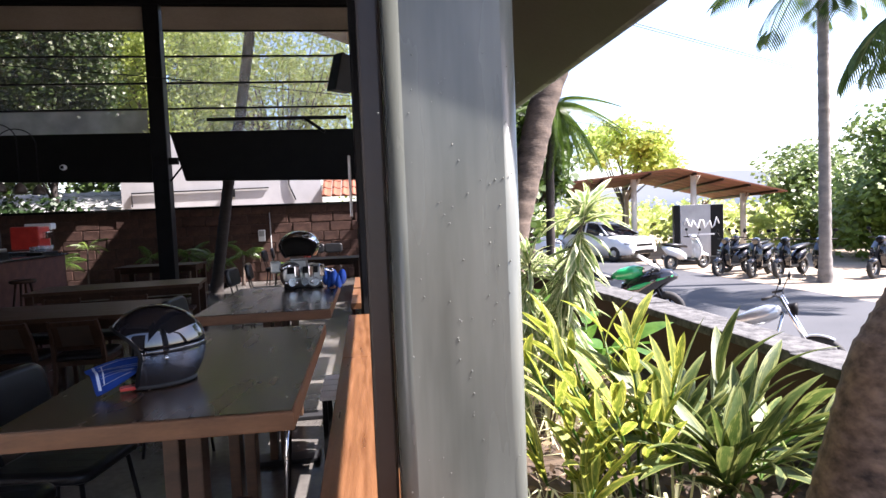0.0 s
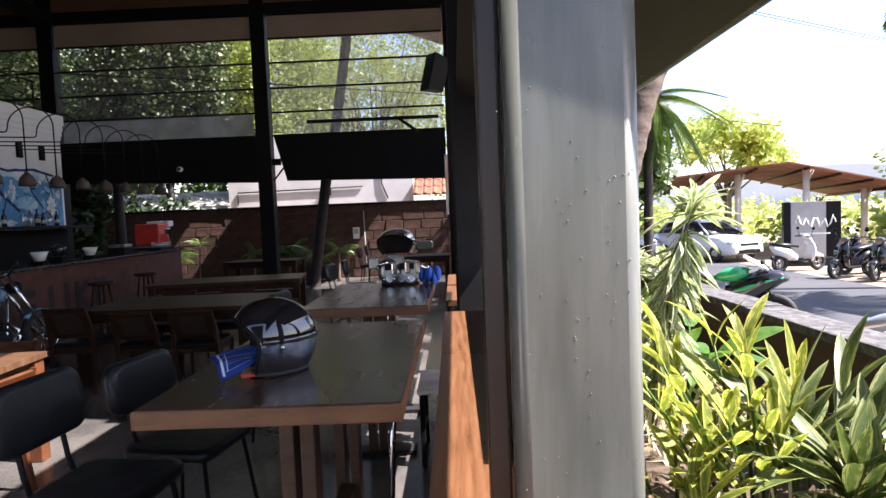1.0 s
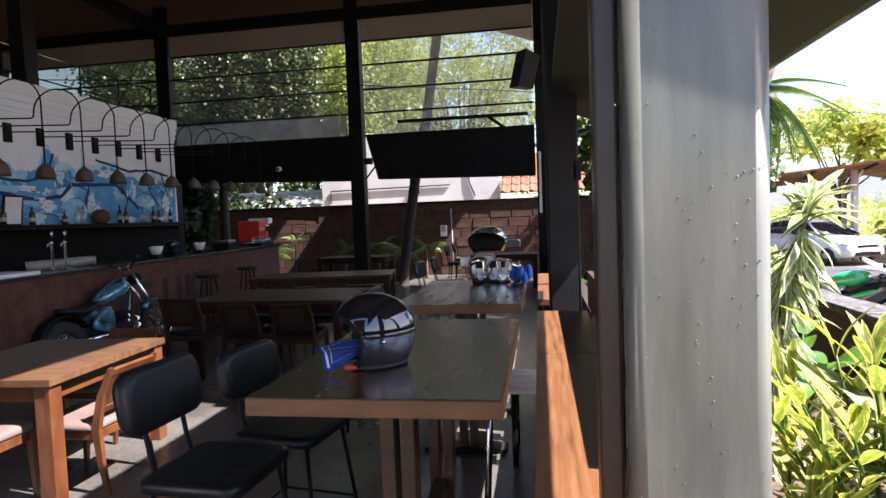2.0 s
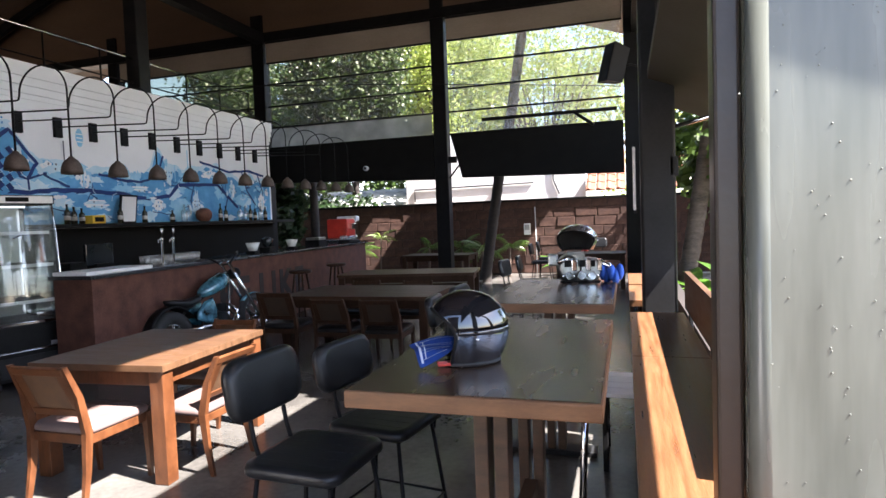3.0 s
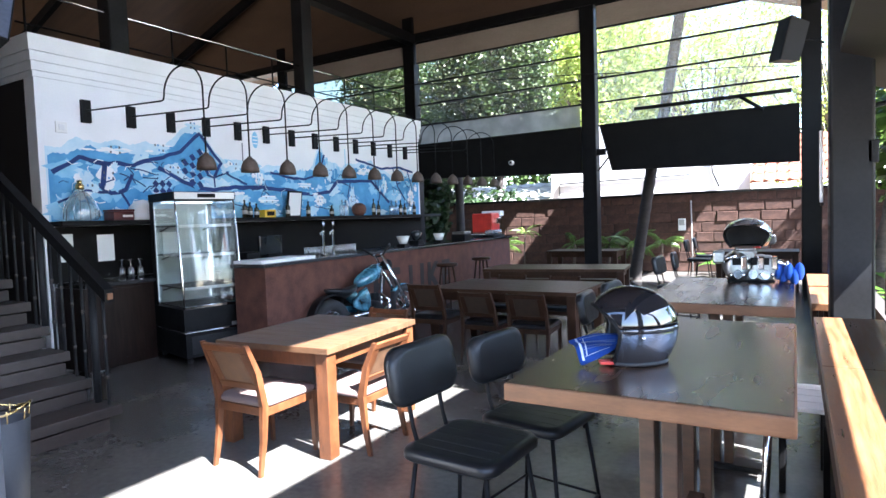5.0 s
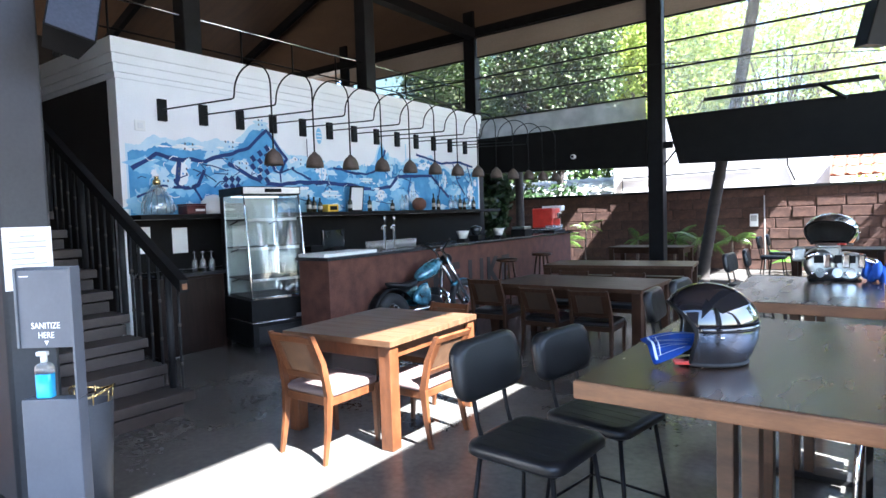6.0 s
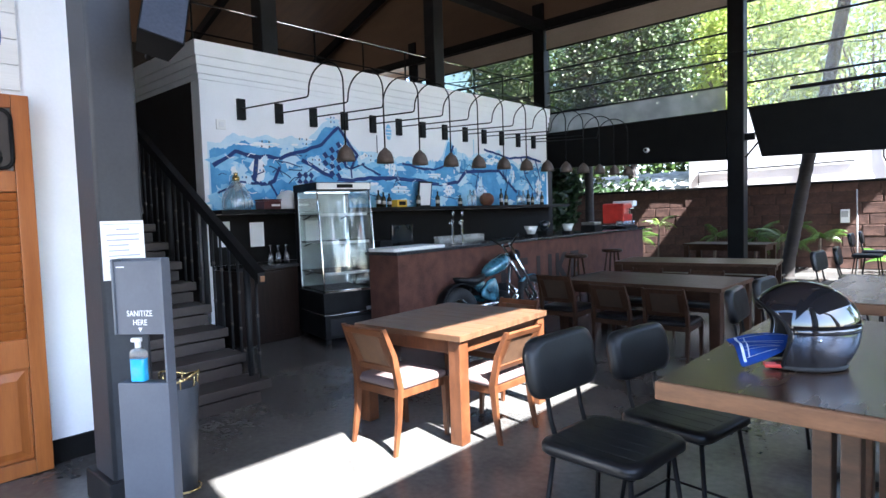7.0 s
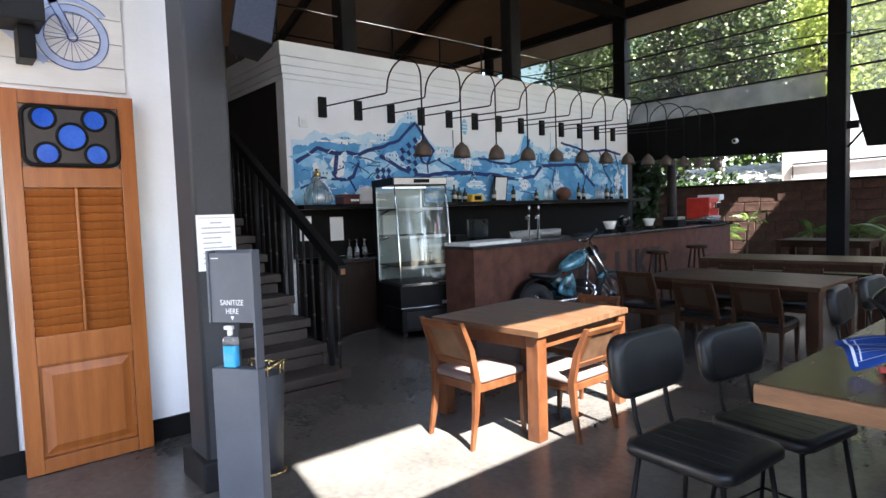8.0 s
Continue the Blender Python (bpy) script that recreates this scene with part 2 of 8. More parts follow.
LAMP_GLASS = material("lamp_lens", (0.55, 0.56, 0.58), (0.75, 0.76, 0.78), 0.08, 0.4, 9.0, 0.02)
# Asphalt kept extra dark: tree shade on the road is in the colour.
ASPHALT = material("asphalt", (0.03, 0.033, 0.038), (0.062, 0.064, 0.07), 0.85, 0, 0.6, 0.3, fine=30)
DUST_GROUND = material("dusty_earth", (0.16, 0.12, 0.085), (0.34, 0.28, 0.21), 0.95, 0, 0.8, 0.5, fine=14)
SOIL = material("leaf_litter_soil", (0.026, 0.017, 0.011), (0.11, 0.076, 0.048), 0.95, 0, 9.0, 0.9, fine=50)
PARAPET_STONE = material("dark_red_wall_paint", (0.045, 0.022, 0.018), (0.08, 0.042, 0.034), 0.85, 0, 4.0, 0.3)
COPING = material("weathered_stone_coping", (0.012, 0.012, 0.013), (0.13, 0.128, 0.126), 0.85, 0, 16.0, 1.0, fine=60)
BARK = material("palm_bark", (0.036, 0.025, 0.019), (0.15, 0.112, 0.085), 0.9, 0, 6.0, 0.9, (1, 1, 2.5), 30)
BARK_ROUGH = material("rough_palm_bark", (0.03, 0.02, 0.014), (0.26, 0.18, 0.125), 0.9, 0, 14.0, 1.0, (1, 1, 1.6), 45)
# Darkened copy of the bark: the trunk's silhouette shade is in the colour.
BARK_DARK = material("palm_bark_shade_tone", (0.014, 0.011, 0.01), (0.042, 0.034, 0.029), 0.9, 0, 4.0, 0.5, (1, 1, 2.5), 25)
BARK_GREY = material("grey_palm_bark", (0.1, 0.095, 0.09), (0.24, 0.225, 0.205), 0.85, 0, 3.0, 0.4, (1, 1, 2.5), 25)
ROOF_RED = material("rust_red_shade_roof", (0.2, 0.07, 0.04), (0.36, 0.14, 0.08), 0.8, 0, 2.0, 0.2, per_piece=0.15)
# Terracotta lowered in tone: the roof's deep shade is put into it.
ROOF_TILE = material("terracotta_tile", (0.12, 0.034, 0.016), (0.24, 0.08, 0.038), 0.85, 0, 4.0, 0.3, per_piece=0.2)
ROOF_GREY = material("grey_roof_sheet", (0.14, 0.145, 0.145), (0.34, 0.34, 0.33), 0.7, 0, 3.0, 0.2, per_piece=0.1)
CREAM_POST = material("cream_post_paint", (0.62, 0.58, 0.5), (0.74, 0.7, 0.62), 0.7, 0, 4.0, 0.1)
SIGN_GREY = material("sign_grey_board", (0.3, 0.3, 0.3), (0.4, 0.4, 0.4), 0.6, 0, 4.0, 0.05)
# Distance haze is painted: it lies in this pale blue-grey alone.
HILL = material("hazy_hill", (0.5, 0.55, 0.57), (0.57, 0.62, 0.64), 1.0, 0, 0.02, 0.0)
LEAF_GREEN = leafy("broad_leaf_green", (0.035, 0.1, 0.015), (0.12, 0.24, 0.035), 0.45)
# Tree greens from sunny to deep: sun and shade put into the colour.
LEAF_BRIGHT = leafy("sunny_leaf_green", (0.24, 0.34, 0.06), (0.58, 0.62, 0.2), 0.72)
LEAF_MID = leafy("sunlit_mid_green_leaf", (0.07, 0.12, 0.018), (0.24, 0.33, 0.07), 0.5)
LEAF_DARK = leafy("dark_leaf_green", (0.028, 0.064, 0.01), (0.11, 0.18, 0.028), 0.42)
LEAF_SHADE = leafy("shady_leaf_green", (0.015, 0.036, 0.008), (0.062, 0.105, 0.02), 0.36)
LEAF_DEEP_SHADE = leafy("deep_shade_leaf", (0.005, 0.014, 0.004), (0.022, 0.048, 0.011), 0.22)
LEAF_PALM = leafy("palm_frond_green", (0.04, 0.08, 0.02), (0.12, 0.2, 0.05), 0.35)
LEAF_GINGER = leafy("variegated_ginger_leaf", (0.08, 0.13, 0.014), (0.2, 0.25, 0.032), 0.45, (0.52, 0.5, 0.09), 0.6)
LEAF_OLIVE = leafy("dull_green_ginger_leaf", (0.03, 0.06, 0.012), (0.085, 0.125, 0.028), 0.28, (0.22, 0.24, 0.07), 0.55)
LEAF_DRACAENA = leafy("cream_striped_leaf", (0.07, 0.13, 0.03), (0.18, 0.27, 0.07), 0.4, (0.76, 0.74, 0.46))
PANE_CLEAR = glass("clear_pane", 0.04, (0.9, 0.9, 0.82))
# Dark tint: shade of the trees behind is put into the glass.
PANE_DARKENED = glass("darkened_pane", 0.06, (0.5, 0.5, 0.43))
PANE_GRIMY = glass("frosted_pane", 0.3, (0.5, 0.5, 0.48))
PANE_DUSTY = glass("dusty_pane", 0.22, (0.95, 0.96, 0.96))
FRIDGE_GLASS = glass("case_glass", 0.05, (0.93, 0.96, 0.96), 0.13)
STEEL_FACE = material("satin_steel", (0.34, 0.35, 0.36), (0.46, 0.47, 0.48), 0.38, 0.6, 3.0, 0.02)
CASE_GREY = material("brushed_steel_lining", (0.36, 0.4, 0.4), (0.52, 0.56, 0.56), 0.4, 0.3, 4.0, 0.03)
CLEAR_CUP = glass("drinking_glass", 0.16, (0.95, 0.97, 0.97), 0.28)


# ---- shape helpers ----
def rot(rx=0, ry=0, rz=0):
    return Euler([radians(a) for a in (rx, ry, rz)]).to_matrix().to_4x4()


def box(bm, lo, hi, bevel=0.0, m=None):
    """A box between two corners, with softened edges."""
    size = [max(1e-4, b - a) for a, b in zip(lo, hi)]
    mid = [(a + b) / 2 for a, b in zip(lo, hi)]
    made = bmesh.ops.create_cube(bm, size=1.0, matrix=(m or Matrix()) @ Matrix.Translation(mid) @ Matrix.Diagonal((*size, 1)))
    if bevel:
        edges = list({e for v in made["verts"] for e in v.link_edges})
        bmesh.ops.bevel(bm, geom=edges, offset=min(bevel, min(size) * 0.45), segments=2, affect="EDGES", profile=0.6)


def tube(bm, points, radius, sides=8, caps=True):
    """A round bar along points; radius may be one number or one per point."""
    points = [Vector(p) for p in points]
    radii = radius if isinstance(radius, (list, tuple)) else [radius] * len(points)
    rings, side = [], None
    for i, p in enumerate(points):
        way = (points[min(i + 1, len(points) - 1)] - points[max(i - 1, 0)]).normalized()
        if side is None:
            side = way.orthogonal().normalized()
        side = (side - way * side.dot(way))
        side = side.normalized() if side.length > 1e-6 else way.orthogonal().normalized()
        up = way.cross(side)
        rings.append([bm.verts.new(p + (side * math.cos(a) + up * math.sin(a)) * radii[i])
                      for a in [2 * math.pi * k / sides for k in range(sides)]])
    for a, b in zip(rings, rings[1:]):
        for k in range(sides):
            face = bm.faces.new((a[k], a[(k + 1) % sides], b[(k + 1) % sides], b[k]))
            face.smooth = True
    if caps:
        bm.faces.new(rings[0][::-1]), bm.faces.new(rings[-1])


def lathe(bm, profile, sides=24, m=None):
    """Turns a profile of (radius, height) round z."""
    m = m or Matrix()
    rings = []
    for r, z in profile:
        rings.append([bm.verts.new(m @ Vector((r * math.cos(2 * math.pi * k / sides), r * math.sin(2 * math.pi * k / sides), z))) for k in range(sides)])
    for a, b in zip(rings, rings[1:]):
        for k in range(sides):
            face = bm.faces.new((a[k], a[(k + 1) % sides], b[(k + 1) % sides], b[k]))
            face.smooth = True
    if profile[0][0] > 1e-4:
        bm.faces.new(rings[0][::-1])
    if profile[-1][0] > 1e-4:
        bm.faces.new(rings[-1])


def loft(bm, rings, caps=True, smooth=True):
    """Joins rings of equally many points."""
    made = [[bm.verts.new(p) for p in ring] for ring in rings]
    n = len(made[0])
    for a, b in zip(made, made[1:]):
        for k in range(n):
            bm.faces.new((a[k], a[(k + 1) % n], b[(k + 1) % n], b[k])).smooth = smooth
    if caps:
        bm.faces.new(made[0][::-1]), bm.faces.new(made[-1])


def plate(bm, points, lift, m=None):
    """A flat outline in the plane x, y, given a thickness of lift along z."""
    m = m or Matrix()
    low = [bm.verts.new(m @ Vector((x, y, 0))) for x, y in points]
    top = [bm.verts.new(m @ Vector((x, y, lift))) for x, y in points]
    n = len(points)
    bm.faces.new(low[::-1]), bm.faces.new(top)
    for k in range(n):
        bm.faces.new((low[k], low[(k + 1) % n], top[(k + 1) % n], top[k]))


def rounded(w, h, r, steps=5):
    """The outline of a rounded rectangle about the origin."""
    points = []
    for cx, cy, start in ((w / 2 - r, h / 2 - r, 0), (-w / 2 + r, h / 2 - r, 90), (-w / 2 + r, -h / 2 + r, 180), (w / 2 - r, -h / 2 + r, 270)):
        for k in range(steps + 1):
            a = radians(start + 90 * k / steps)
            points.append((cx + r * math.cos(a), cy + r * math.sin(a)))
    return points


def ellipsoid(bm, at, radii, u=20, v=12, m=None):
    made = bmesh.ops.create_uvsphere(bm, u_segments=u, v_segments=v, radius=1.0,
                                     matrix=(m or Matrix()) @ Matrix.Translation(at) @ Matrix.Diagonal((*radii, 1)))
    for face in {f for v in made["verts"] for f in v.link_faces}:
        face.smooth = True


def mesh_of(name, bm, mat):
    bmesh.ops.recalc_face_normals(bm, faces=bm.faces)
    data = bpy.data.meshes.new(name)
    bm.to_mesh(data)
    bm.free()
    data.materials.append(mat)
    return data


def part(name, bm, mat, parent, label=""):
    """One mesh under a thing or under a part."""
    ob = new(name, mesh_of(name, bm, mat))
    ob.parent = parent
    return tagged(ob, label) if label else ob


def piece(name, data, parent, m):
    """One of many alike pieces that share a mesh."""
    ob = new(name, data)
    ob.parent = parent
    ob.matrix_basis = m
    return ob


def solid(name, bm, mat, label, category, group="", kind="", m=None):
    """A thing that is one mesh."""
    ob = new(name, mesh_of(name, bm, mat))
    if m:
        ob.matrix_basis = m
    return tagged(ob, label, category, group, kind)


def thing(name, label, category, m=None, group="", kind=""):
    """The Empty at the base of a thing with parts."""
    ob = new(name)
    ob.empty_display_size = 0.1
    ob.matrix_basis = m or Matrix()
    return tagged(ob, label, category, group, kind)


def one_box(name, lo, hi, mat, parent, bevel=0.004, label=""):
    bm = bmesh.new()
    box(bm, lo, hi, bevel)
    return part(name, bm, mat, parent, label)


def one_tube(name, points, radius, mat, parent, sides=8, label=""):
    bm = bmesh.new()
    tube(bm, points, radius, sides)
    return part(name, bm, mat, parent, label)


def structure(name, lo, hi, mat, label, category, bevel=0.0):
    bm = bmesh.new()
    box(bm, lo, hi, bevel)
    return solid(name, bm, mat, label, category, kind="structure")


def lettering(name, words, size, mat, parent, m, thick=0.002, bold=0.0):
    """Flat raised letters in the built-in font, turned into a mesh."""
    curve = bpy.data.curves.new(name, "FONT")
    curve.body, curve.size, curve.extrude, curve.align_x = words, size, thick, "CENTER"
    curve.offset = bold
    made = bpy.data.objects.new(name, curve)
    scene.collection.objects.link(made)
    data = bpy.data.meshes.new_from_object(made.evaluated_get(bpy.context.evaluated_depsgraph_get()))
    bpy.data.objects.remove(made)
    data.materials.clear()
    data.materials.append(mat)
    return piece(name, data, parent, m)


def leaf_cloud(bm, centre, radii, count, size, rng, shell=0.5):
    """Many small bent leaves in an uneven crown."""
    for _ in range(count):
        d = Vector((rng.gauss(0, 1), rng.gauss(0, 1), rng.gauss(0, 1))).normalized()
        r = shell + (1 - shell) * rng.random()
        p = Vector(centre) + Vector((d.x * radii[0], d.y * radii[1], d.z * radii[2])) * r
        a = Vector((rng.gauss(0, 1), rng.gauss(0, 1), rng.gauss(0, 0.6) - 0.3)).normalized() * size * rng.uniform(0.6, 1.3)
        b = a.orthogonal().normalized() * a.length * 0.42
        v = [bm.verts.new(p), bm.verts.new(p + a * 0.5 + b), bm.verts.new(p + a), bm.verts.new(p + a * 0.5 - b)]
        bm.faces.new(v)


# ---- the ground and the building ----
def ground_sheet():
    """One sheet to the horizon: yard level by the house, lower by the road."""
    bm = bmesh.new()
    xs = [-900, -60, -14, -4, 2.55, 3.2, 8, 14, 24, 60, 900]
    ys = [-900, -60, -8, 0, 6, 12, 18, 24, 34, 60, 900]
    grid = [[bm.verts.new((x, y, -0.05 if x < 3 and abs(x) < 100 else -0.56)) for y in ys] for x in xs]
    for i in range(len(xs) - 1):
        for j in range(len(ys) - 1):
            bm.faces.new((grid[i][j], grid[i + 1][j], grid[i + 1][j + 1], grid[i][j + 1]))
    solid("ground", bm, DUST_GROUND, "dry dusty earth ground with leaf litter", "ground", kind="structure")


ground_sheet()
structure("road", (2.75, -60, -0.6), (9.6, 90, -0.545), ASPHALT, "grey asphalt road in patchy sun beside the restaurant", "road")
structure("floor", (-16, -2.2, -0.3), (0.32, 11.5, 0.0), CONCRETE, "dark polished concrete floor with a soft sheen", "floor")
structure("terrace_floor", (-16, 11.5, -0.3), (1.2, 15.2, -0.004), CONCRETE, "grey concrete floor of the rear terrace", "floor")


def planted_bed():
    bm = bmesh.new()
    rng = random.Random(5)
    n, m = 22, 60
    grid = [[bm.verts.new((0.33 + 1.9 * i / n, -2 + 14 * j / m, 0.14 + 0.05 * noise.noise((i * 0.6, j * 0.7, 0)) + rng.uniform(-0.012, 0.012)))
             for j in range(m + 1)] for i in range(n + 1)]
    for i in range(n):
        for j in range(m):
            bm.faces.new((grid[i][j], grid[i + 1][j], grid[i + 1][j + 1], grid[i][j + 1]))
    solid("planting_bed", bm, SOIL, "brown soil bed littered with dry leaves", "soil", kind="structure")


planted_bed()


def parapet():
    base = thing("parapet", "dark red garden wall with a rough weathered stone coping", "wall", pose(2.21, 3.3, -0.055), kind="structure")
    one_box("wall_body", (0.03, -5.2, -0.6), (0.25, 8.5, 0.64), PARAPET_STONE, base)
    rng = random.Random(9)
    y = -5.2
    while y < 8.4:
        step = rng.uniform(0.5, 0.75)
        bm = bmesh.new()
        box(bm, (-0.01 + rng.uniform(-0.008, 0.008), y, 0.643), (0.29 + rng.uniform(-0.012, 0.012), y + step - 0.008, 0.705 + rng.uniform(-0.006, 0.006)), 0.012)
        part("coping_stone", bm, COPING, base)
        y += step


parapet()


def near_column(name, x0, x1, y0, y1, z0, z1, mat, label, round_edge=0.018):
    base = thing(name, label, "column", pose((x0 + x1) / 2, (y0 + y1) / 2, z0), kind="structure")
    bm = bmesh.new()
    loft(bm, [[(x, y, z) for x, y in rounded(x1 - x0, y1 - y0, round_edge, 7)] for z in (0, z1 - z0)])
    for face in bm.faces:
        face.smooth = face.calc_area() < 0.03 * (z1 - z0)
    part("shaft", bm, mat, base)
    return base


pillar = near_column("column", 0.043, 0.281, 1.045, 1.16, 0.0, 2.14, GALVANISED, "wide grey painted steel column with water stains and paint drips", 0.03)
rng = random.Random(3)
drop = bmesh.new()
ellipsoid(drop, (0, 0, 0), (0.0018, 0.001, 0.002), 6, 5)
drop_mesh = mesh_of("paint_drip", drop, GALVANISED)
for k in range(80):
    lane = rng.choice((-0.075, -0.015, 0.0, 0.025, 0.075, 0.095))
    piece("paint_drip", drop_mesh, pillar, pose(lane + rng.gauss(0, 0.022), -0.058, rng.uniform(0.9, 1.75)) @ Matrix.Scale(rng.uniform(0.4, 1.0), 4))
# Separate nearly black strip along the column's left side.
one_box("left_side_strip", (-0.163, -0.012, 0.0), (-0.1215, 0.055, 2.14), material("near_black_strip_tone", (0.012, 0.009, 0.006), (0.024, 0.017, 0.012), 0.4), pillar, 0.006, "nearly black strip on the left side of the column")
near_column("column", -0.05, 0.155, 3.88, 4.1, 0.0, 4.9, DARK_STEEL, "dark grey steel column at the terrace edge")
plinth_column = near_column("column", -3.72, -3.45, 0.985, 1.2, 0.0, 4.9, COLUMN_GREY, "dark grey steel column on a square plinth beside the stairs")
one_box("plinth", (-0.19, -0.14, 0), (0.17, 0.13, 0.16), DARK_STEEL, plinth_column, 0.012)

# rear front: posts, boards and glass louvres
for x0, x1 in ((-3.7, -3.43), (-0.12, 0.16), (-7.72, -7.44), (-11.6, -11.35)):
    near_column("post", x0, x1, 11.2, 11.45, 0.0, 5.9, BLACK_STEEL, "black steel post of the open rear front")
for x0, x1, low0, low1, lean in ((-7.42, -3.72, 2.35, 2.23, 0.0), (-3.37, -0.14, 2.24, 2.17, 0.22), (-16, -7.74, 2.6, 2.55, 0.0)):
    bm = bmesh.new()
    loft(bm, [[(x0 + lean, 11.22, low0), (x0 + lean, 11.34, low0), (x0, 11.34, 3.1), (x0, 11.22, 3.1)],
              [(x1, 11.22, low1), (x1, 11.34, low1), (x1, 11.34, 3.1), (x1, 11.22, 3.1)]], smooth=False)
    solid("fascia_board", bm, BLACK_BOARD, "black fascia board under the glass louvres", "board", kind="structure")
bracket = thing("board_bracket", "black steel bracket joining the fascia board to the post", "bracket", pose(-3.43, 11.24, 2.6))
one_box("plate", (0.003, 0, -0.06), (0.16, 0.08, 0.06), BLACK_STEEL, bracket)
one_tube("stay", [(0.01, 0.04, -0.35), (0.22, 0.04, -0.1)], 0.018, BLACK_STEEL, bracket)
structure("beam", (-16, 11.18, 5.33), (0.4, 11.48, 5.52), BLACK_STEEL, "black steel beam over the louvres", "beam")
structure("gable_wall", (-16, 11.26, 5.52), (0.4, 11.4, 9.0), CEILING_WOOD, "brown boarded gable above the beam", "wall")


def louvre_window(x0, x1, pane):
    base = thing("window", "fixed glass louvres in thin black bars", "window", pose(x0, 11.3, 3.1), kind="structure")
    w = x1 - x0
    levels = [0.0, 0.43, 0.88, 1.35, 1.8, 2.23]
    for z in levels:
        one_box("glazing_bar", (0, -0.02, z - 0.016), (w, 0.02, z + 0.016), BLACK_STEEL, base, 0.003)
    one_box("top_board", (0, -0.015, levels[-2] + 0.017), (w, 0.015, levels[-1]), LOUVRE_BOARD, base, 0.0)
    for z, top in zip(levels[:-1], levels[1:-1]):
        bm = bmesh.new()
        box(bm, (0.03, -0.003, z + 0.02), (w - 0.03, 0.003, top - 0.02))
        ob = part("pane", bm, PANE_GRIMY if z == 0 and pane is not PANE_DUSTY else pane, base)
        ob.visible_shadow = False
    return base


louvre_window(-3.4, -0.14, PANE_DUSTY)
louvre_window(-7.42, -3.72, PANE_CLEAR)
louvre_window(-11.33, -7.74, PANE_DARKENED)

# broken roof strut and paper scrap by the post, seen before the glass
strut = thing("stay_bar", "black metal stay bars below the louvres", "bar", pose(-3.2, 11.1, 3.3))
one_box("bar", (0.5, 0.0, -0.03), (2.95, 0.05, 0.03), BLACK_STEEL, strut)
one_tube("brace", [(2.2, 0.02, 0.0), (2.55, 0.02, -0.26)], 0.03, BLACK_STEEL, strut)

# main roof: a pitched ceiling, with its rafters, and the low side roof
def slab(name, quad, thick, mat, label, category):
    bm = bmesh.new()
    low = [Vector(p) for p in quad]
    up = Vector((0, 0, thick))
    loft(bm, [low, [p + up for p in low]], smooth=False)
    solid(name, bm, mat, label, category, kind="structure")


RIDGE_X, RIDGE_Z = -8.6, 8.6
EAVE_Z, SLOPE = 5.575, 0.3517


def under_roof(x):
    """The height of the ceiling on the terrace side of the ridge."""
    return EAVE_Z - SLOPE * x


# Eave and rear pieces are added: they block the sun and shape its patches.
for name, x0, x1, y0, y1, label in (
        ("ceiling", 0.68, RIDGE_X, -2.0, 11.9, "dark brown boarded pitched ceiling"),
        ("sun_block_eave", 2.5, 0.683, 4.7, 11.9, "unseen boarded eave added to keep sun off the hall"),
        ("sun_block_rear", 0.9, -1.97, 11.903, 14.8, "boarded roof added over the rear terrace to shade it"),
        ("sun_block_rear", -2.84, RIDGE_X, 11.903, 14.8, "boarded roof added over the rear terrace to shade it")):
    z0, z1 = under_roof(x0), under_roof(x1)
    slab(name, [(x0, y0, z0), (x0, y1, z0), (x1, y1, z1), (x1, y0, z1)], 0.12, CEILING_WOOD, label, "ceiling")
slab("ceiling_far_side", [(RIDGE_X, -2, RIDGE_Z), (RIDGE_X, 14.8, RIDGE_Z), (-18.5, 14.8, 5.03), (-18.5, -2, 5.03)], 0.12, CEILING_WOOD, "dark brown boarded pitched ceiling", "ceiling")
for y in (-1.0, 3.2, 7.2, 10.9):
    for xe, ze, xr in ((0.6, 5.27, RIDGE_X), (-18.2, 4.98, RIDGE_X)):
        bm = bmesh.new()
        a, b = Vector((xe, y, ze)), Vector((xr, y, RIDGE_Z - 0.12))
        loft(bm, [[a + Vector((0, dy, dz)) for dy, dz in ((-0.06, -0.1), (0.06, -0.1), (0.06, 0.1), (-0.06, 0.1))],
                  [b + Vector((0, dy, dz)) for dy, dz in ((-0.06, -0.1), (0.06, -0.1), (0.06, 0.1), (-0.06, 0.1))]], smooth=False)
        solid("rafter", bm, BLACK_STEEL, "black steel rafter under the boarded ceiling", "rafter", kind="structure")
structure("eave_beam", (-7.58, -2, 5.3), (-7.38, 11.2, 5.5), BLACK_STEEL, "black steel beam along the hall", "beam")
structure("wall_plate", (0.02, 4.25, 4.62), (0.2, 11.2, 4.85), BLACK_STEEL, "black steel beam along the terrace side", "beam")
# Added panels out of view; their edges cut the sun patch on the floor.
structure("side_panel", (0.05, 0.754, 2.3), (0.12, 3.95, 3.47), BLACK_BOARD, "unseen panel added above the side roof to shape sunlight", "wall")
structure("sun_panel_back", (0.05, 3.954, 2.3), (0.12, 5.4, 4.62), BLACK_BOARD, "unseen panel added above the side roof to shape sunlight", "wall")
structure("sun_panel_front", (0.05, -2.0, 2.3), (0.12, 0.75, 5.3), BLACK_BOARD, "unseen panel added above the side roof to shape sunlight", "wall")


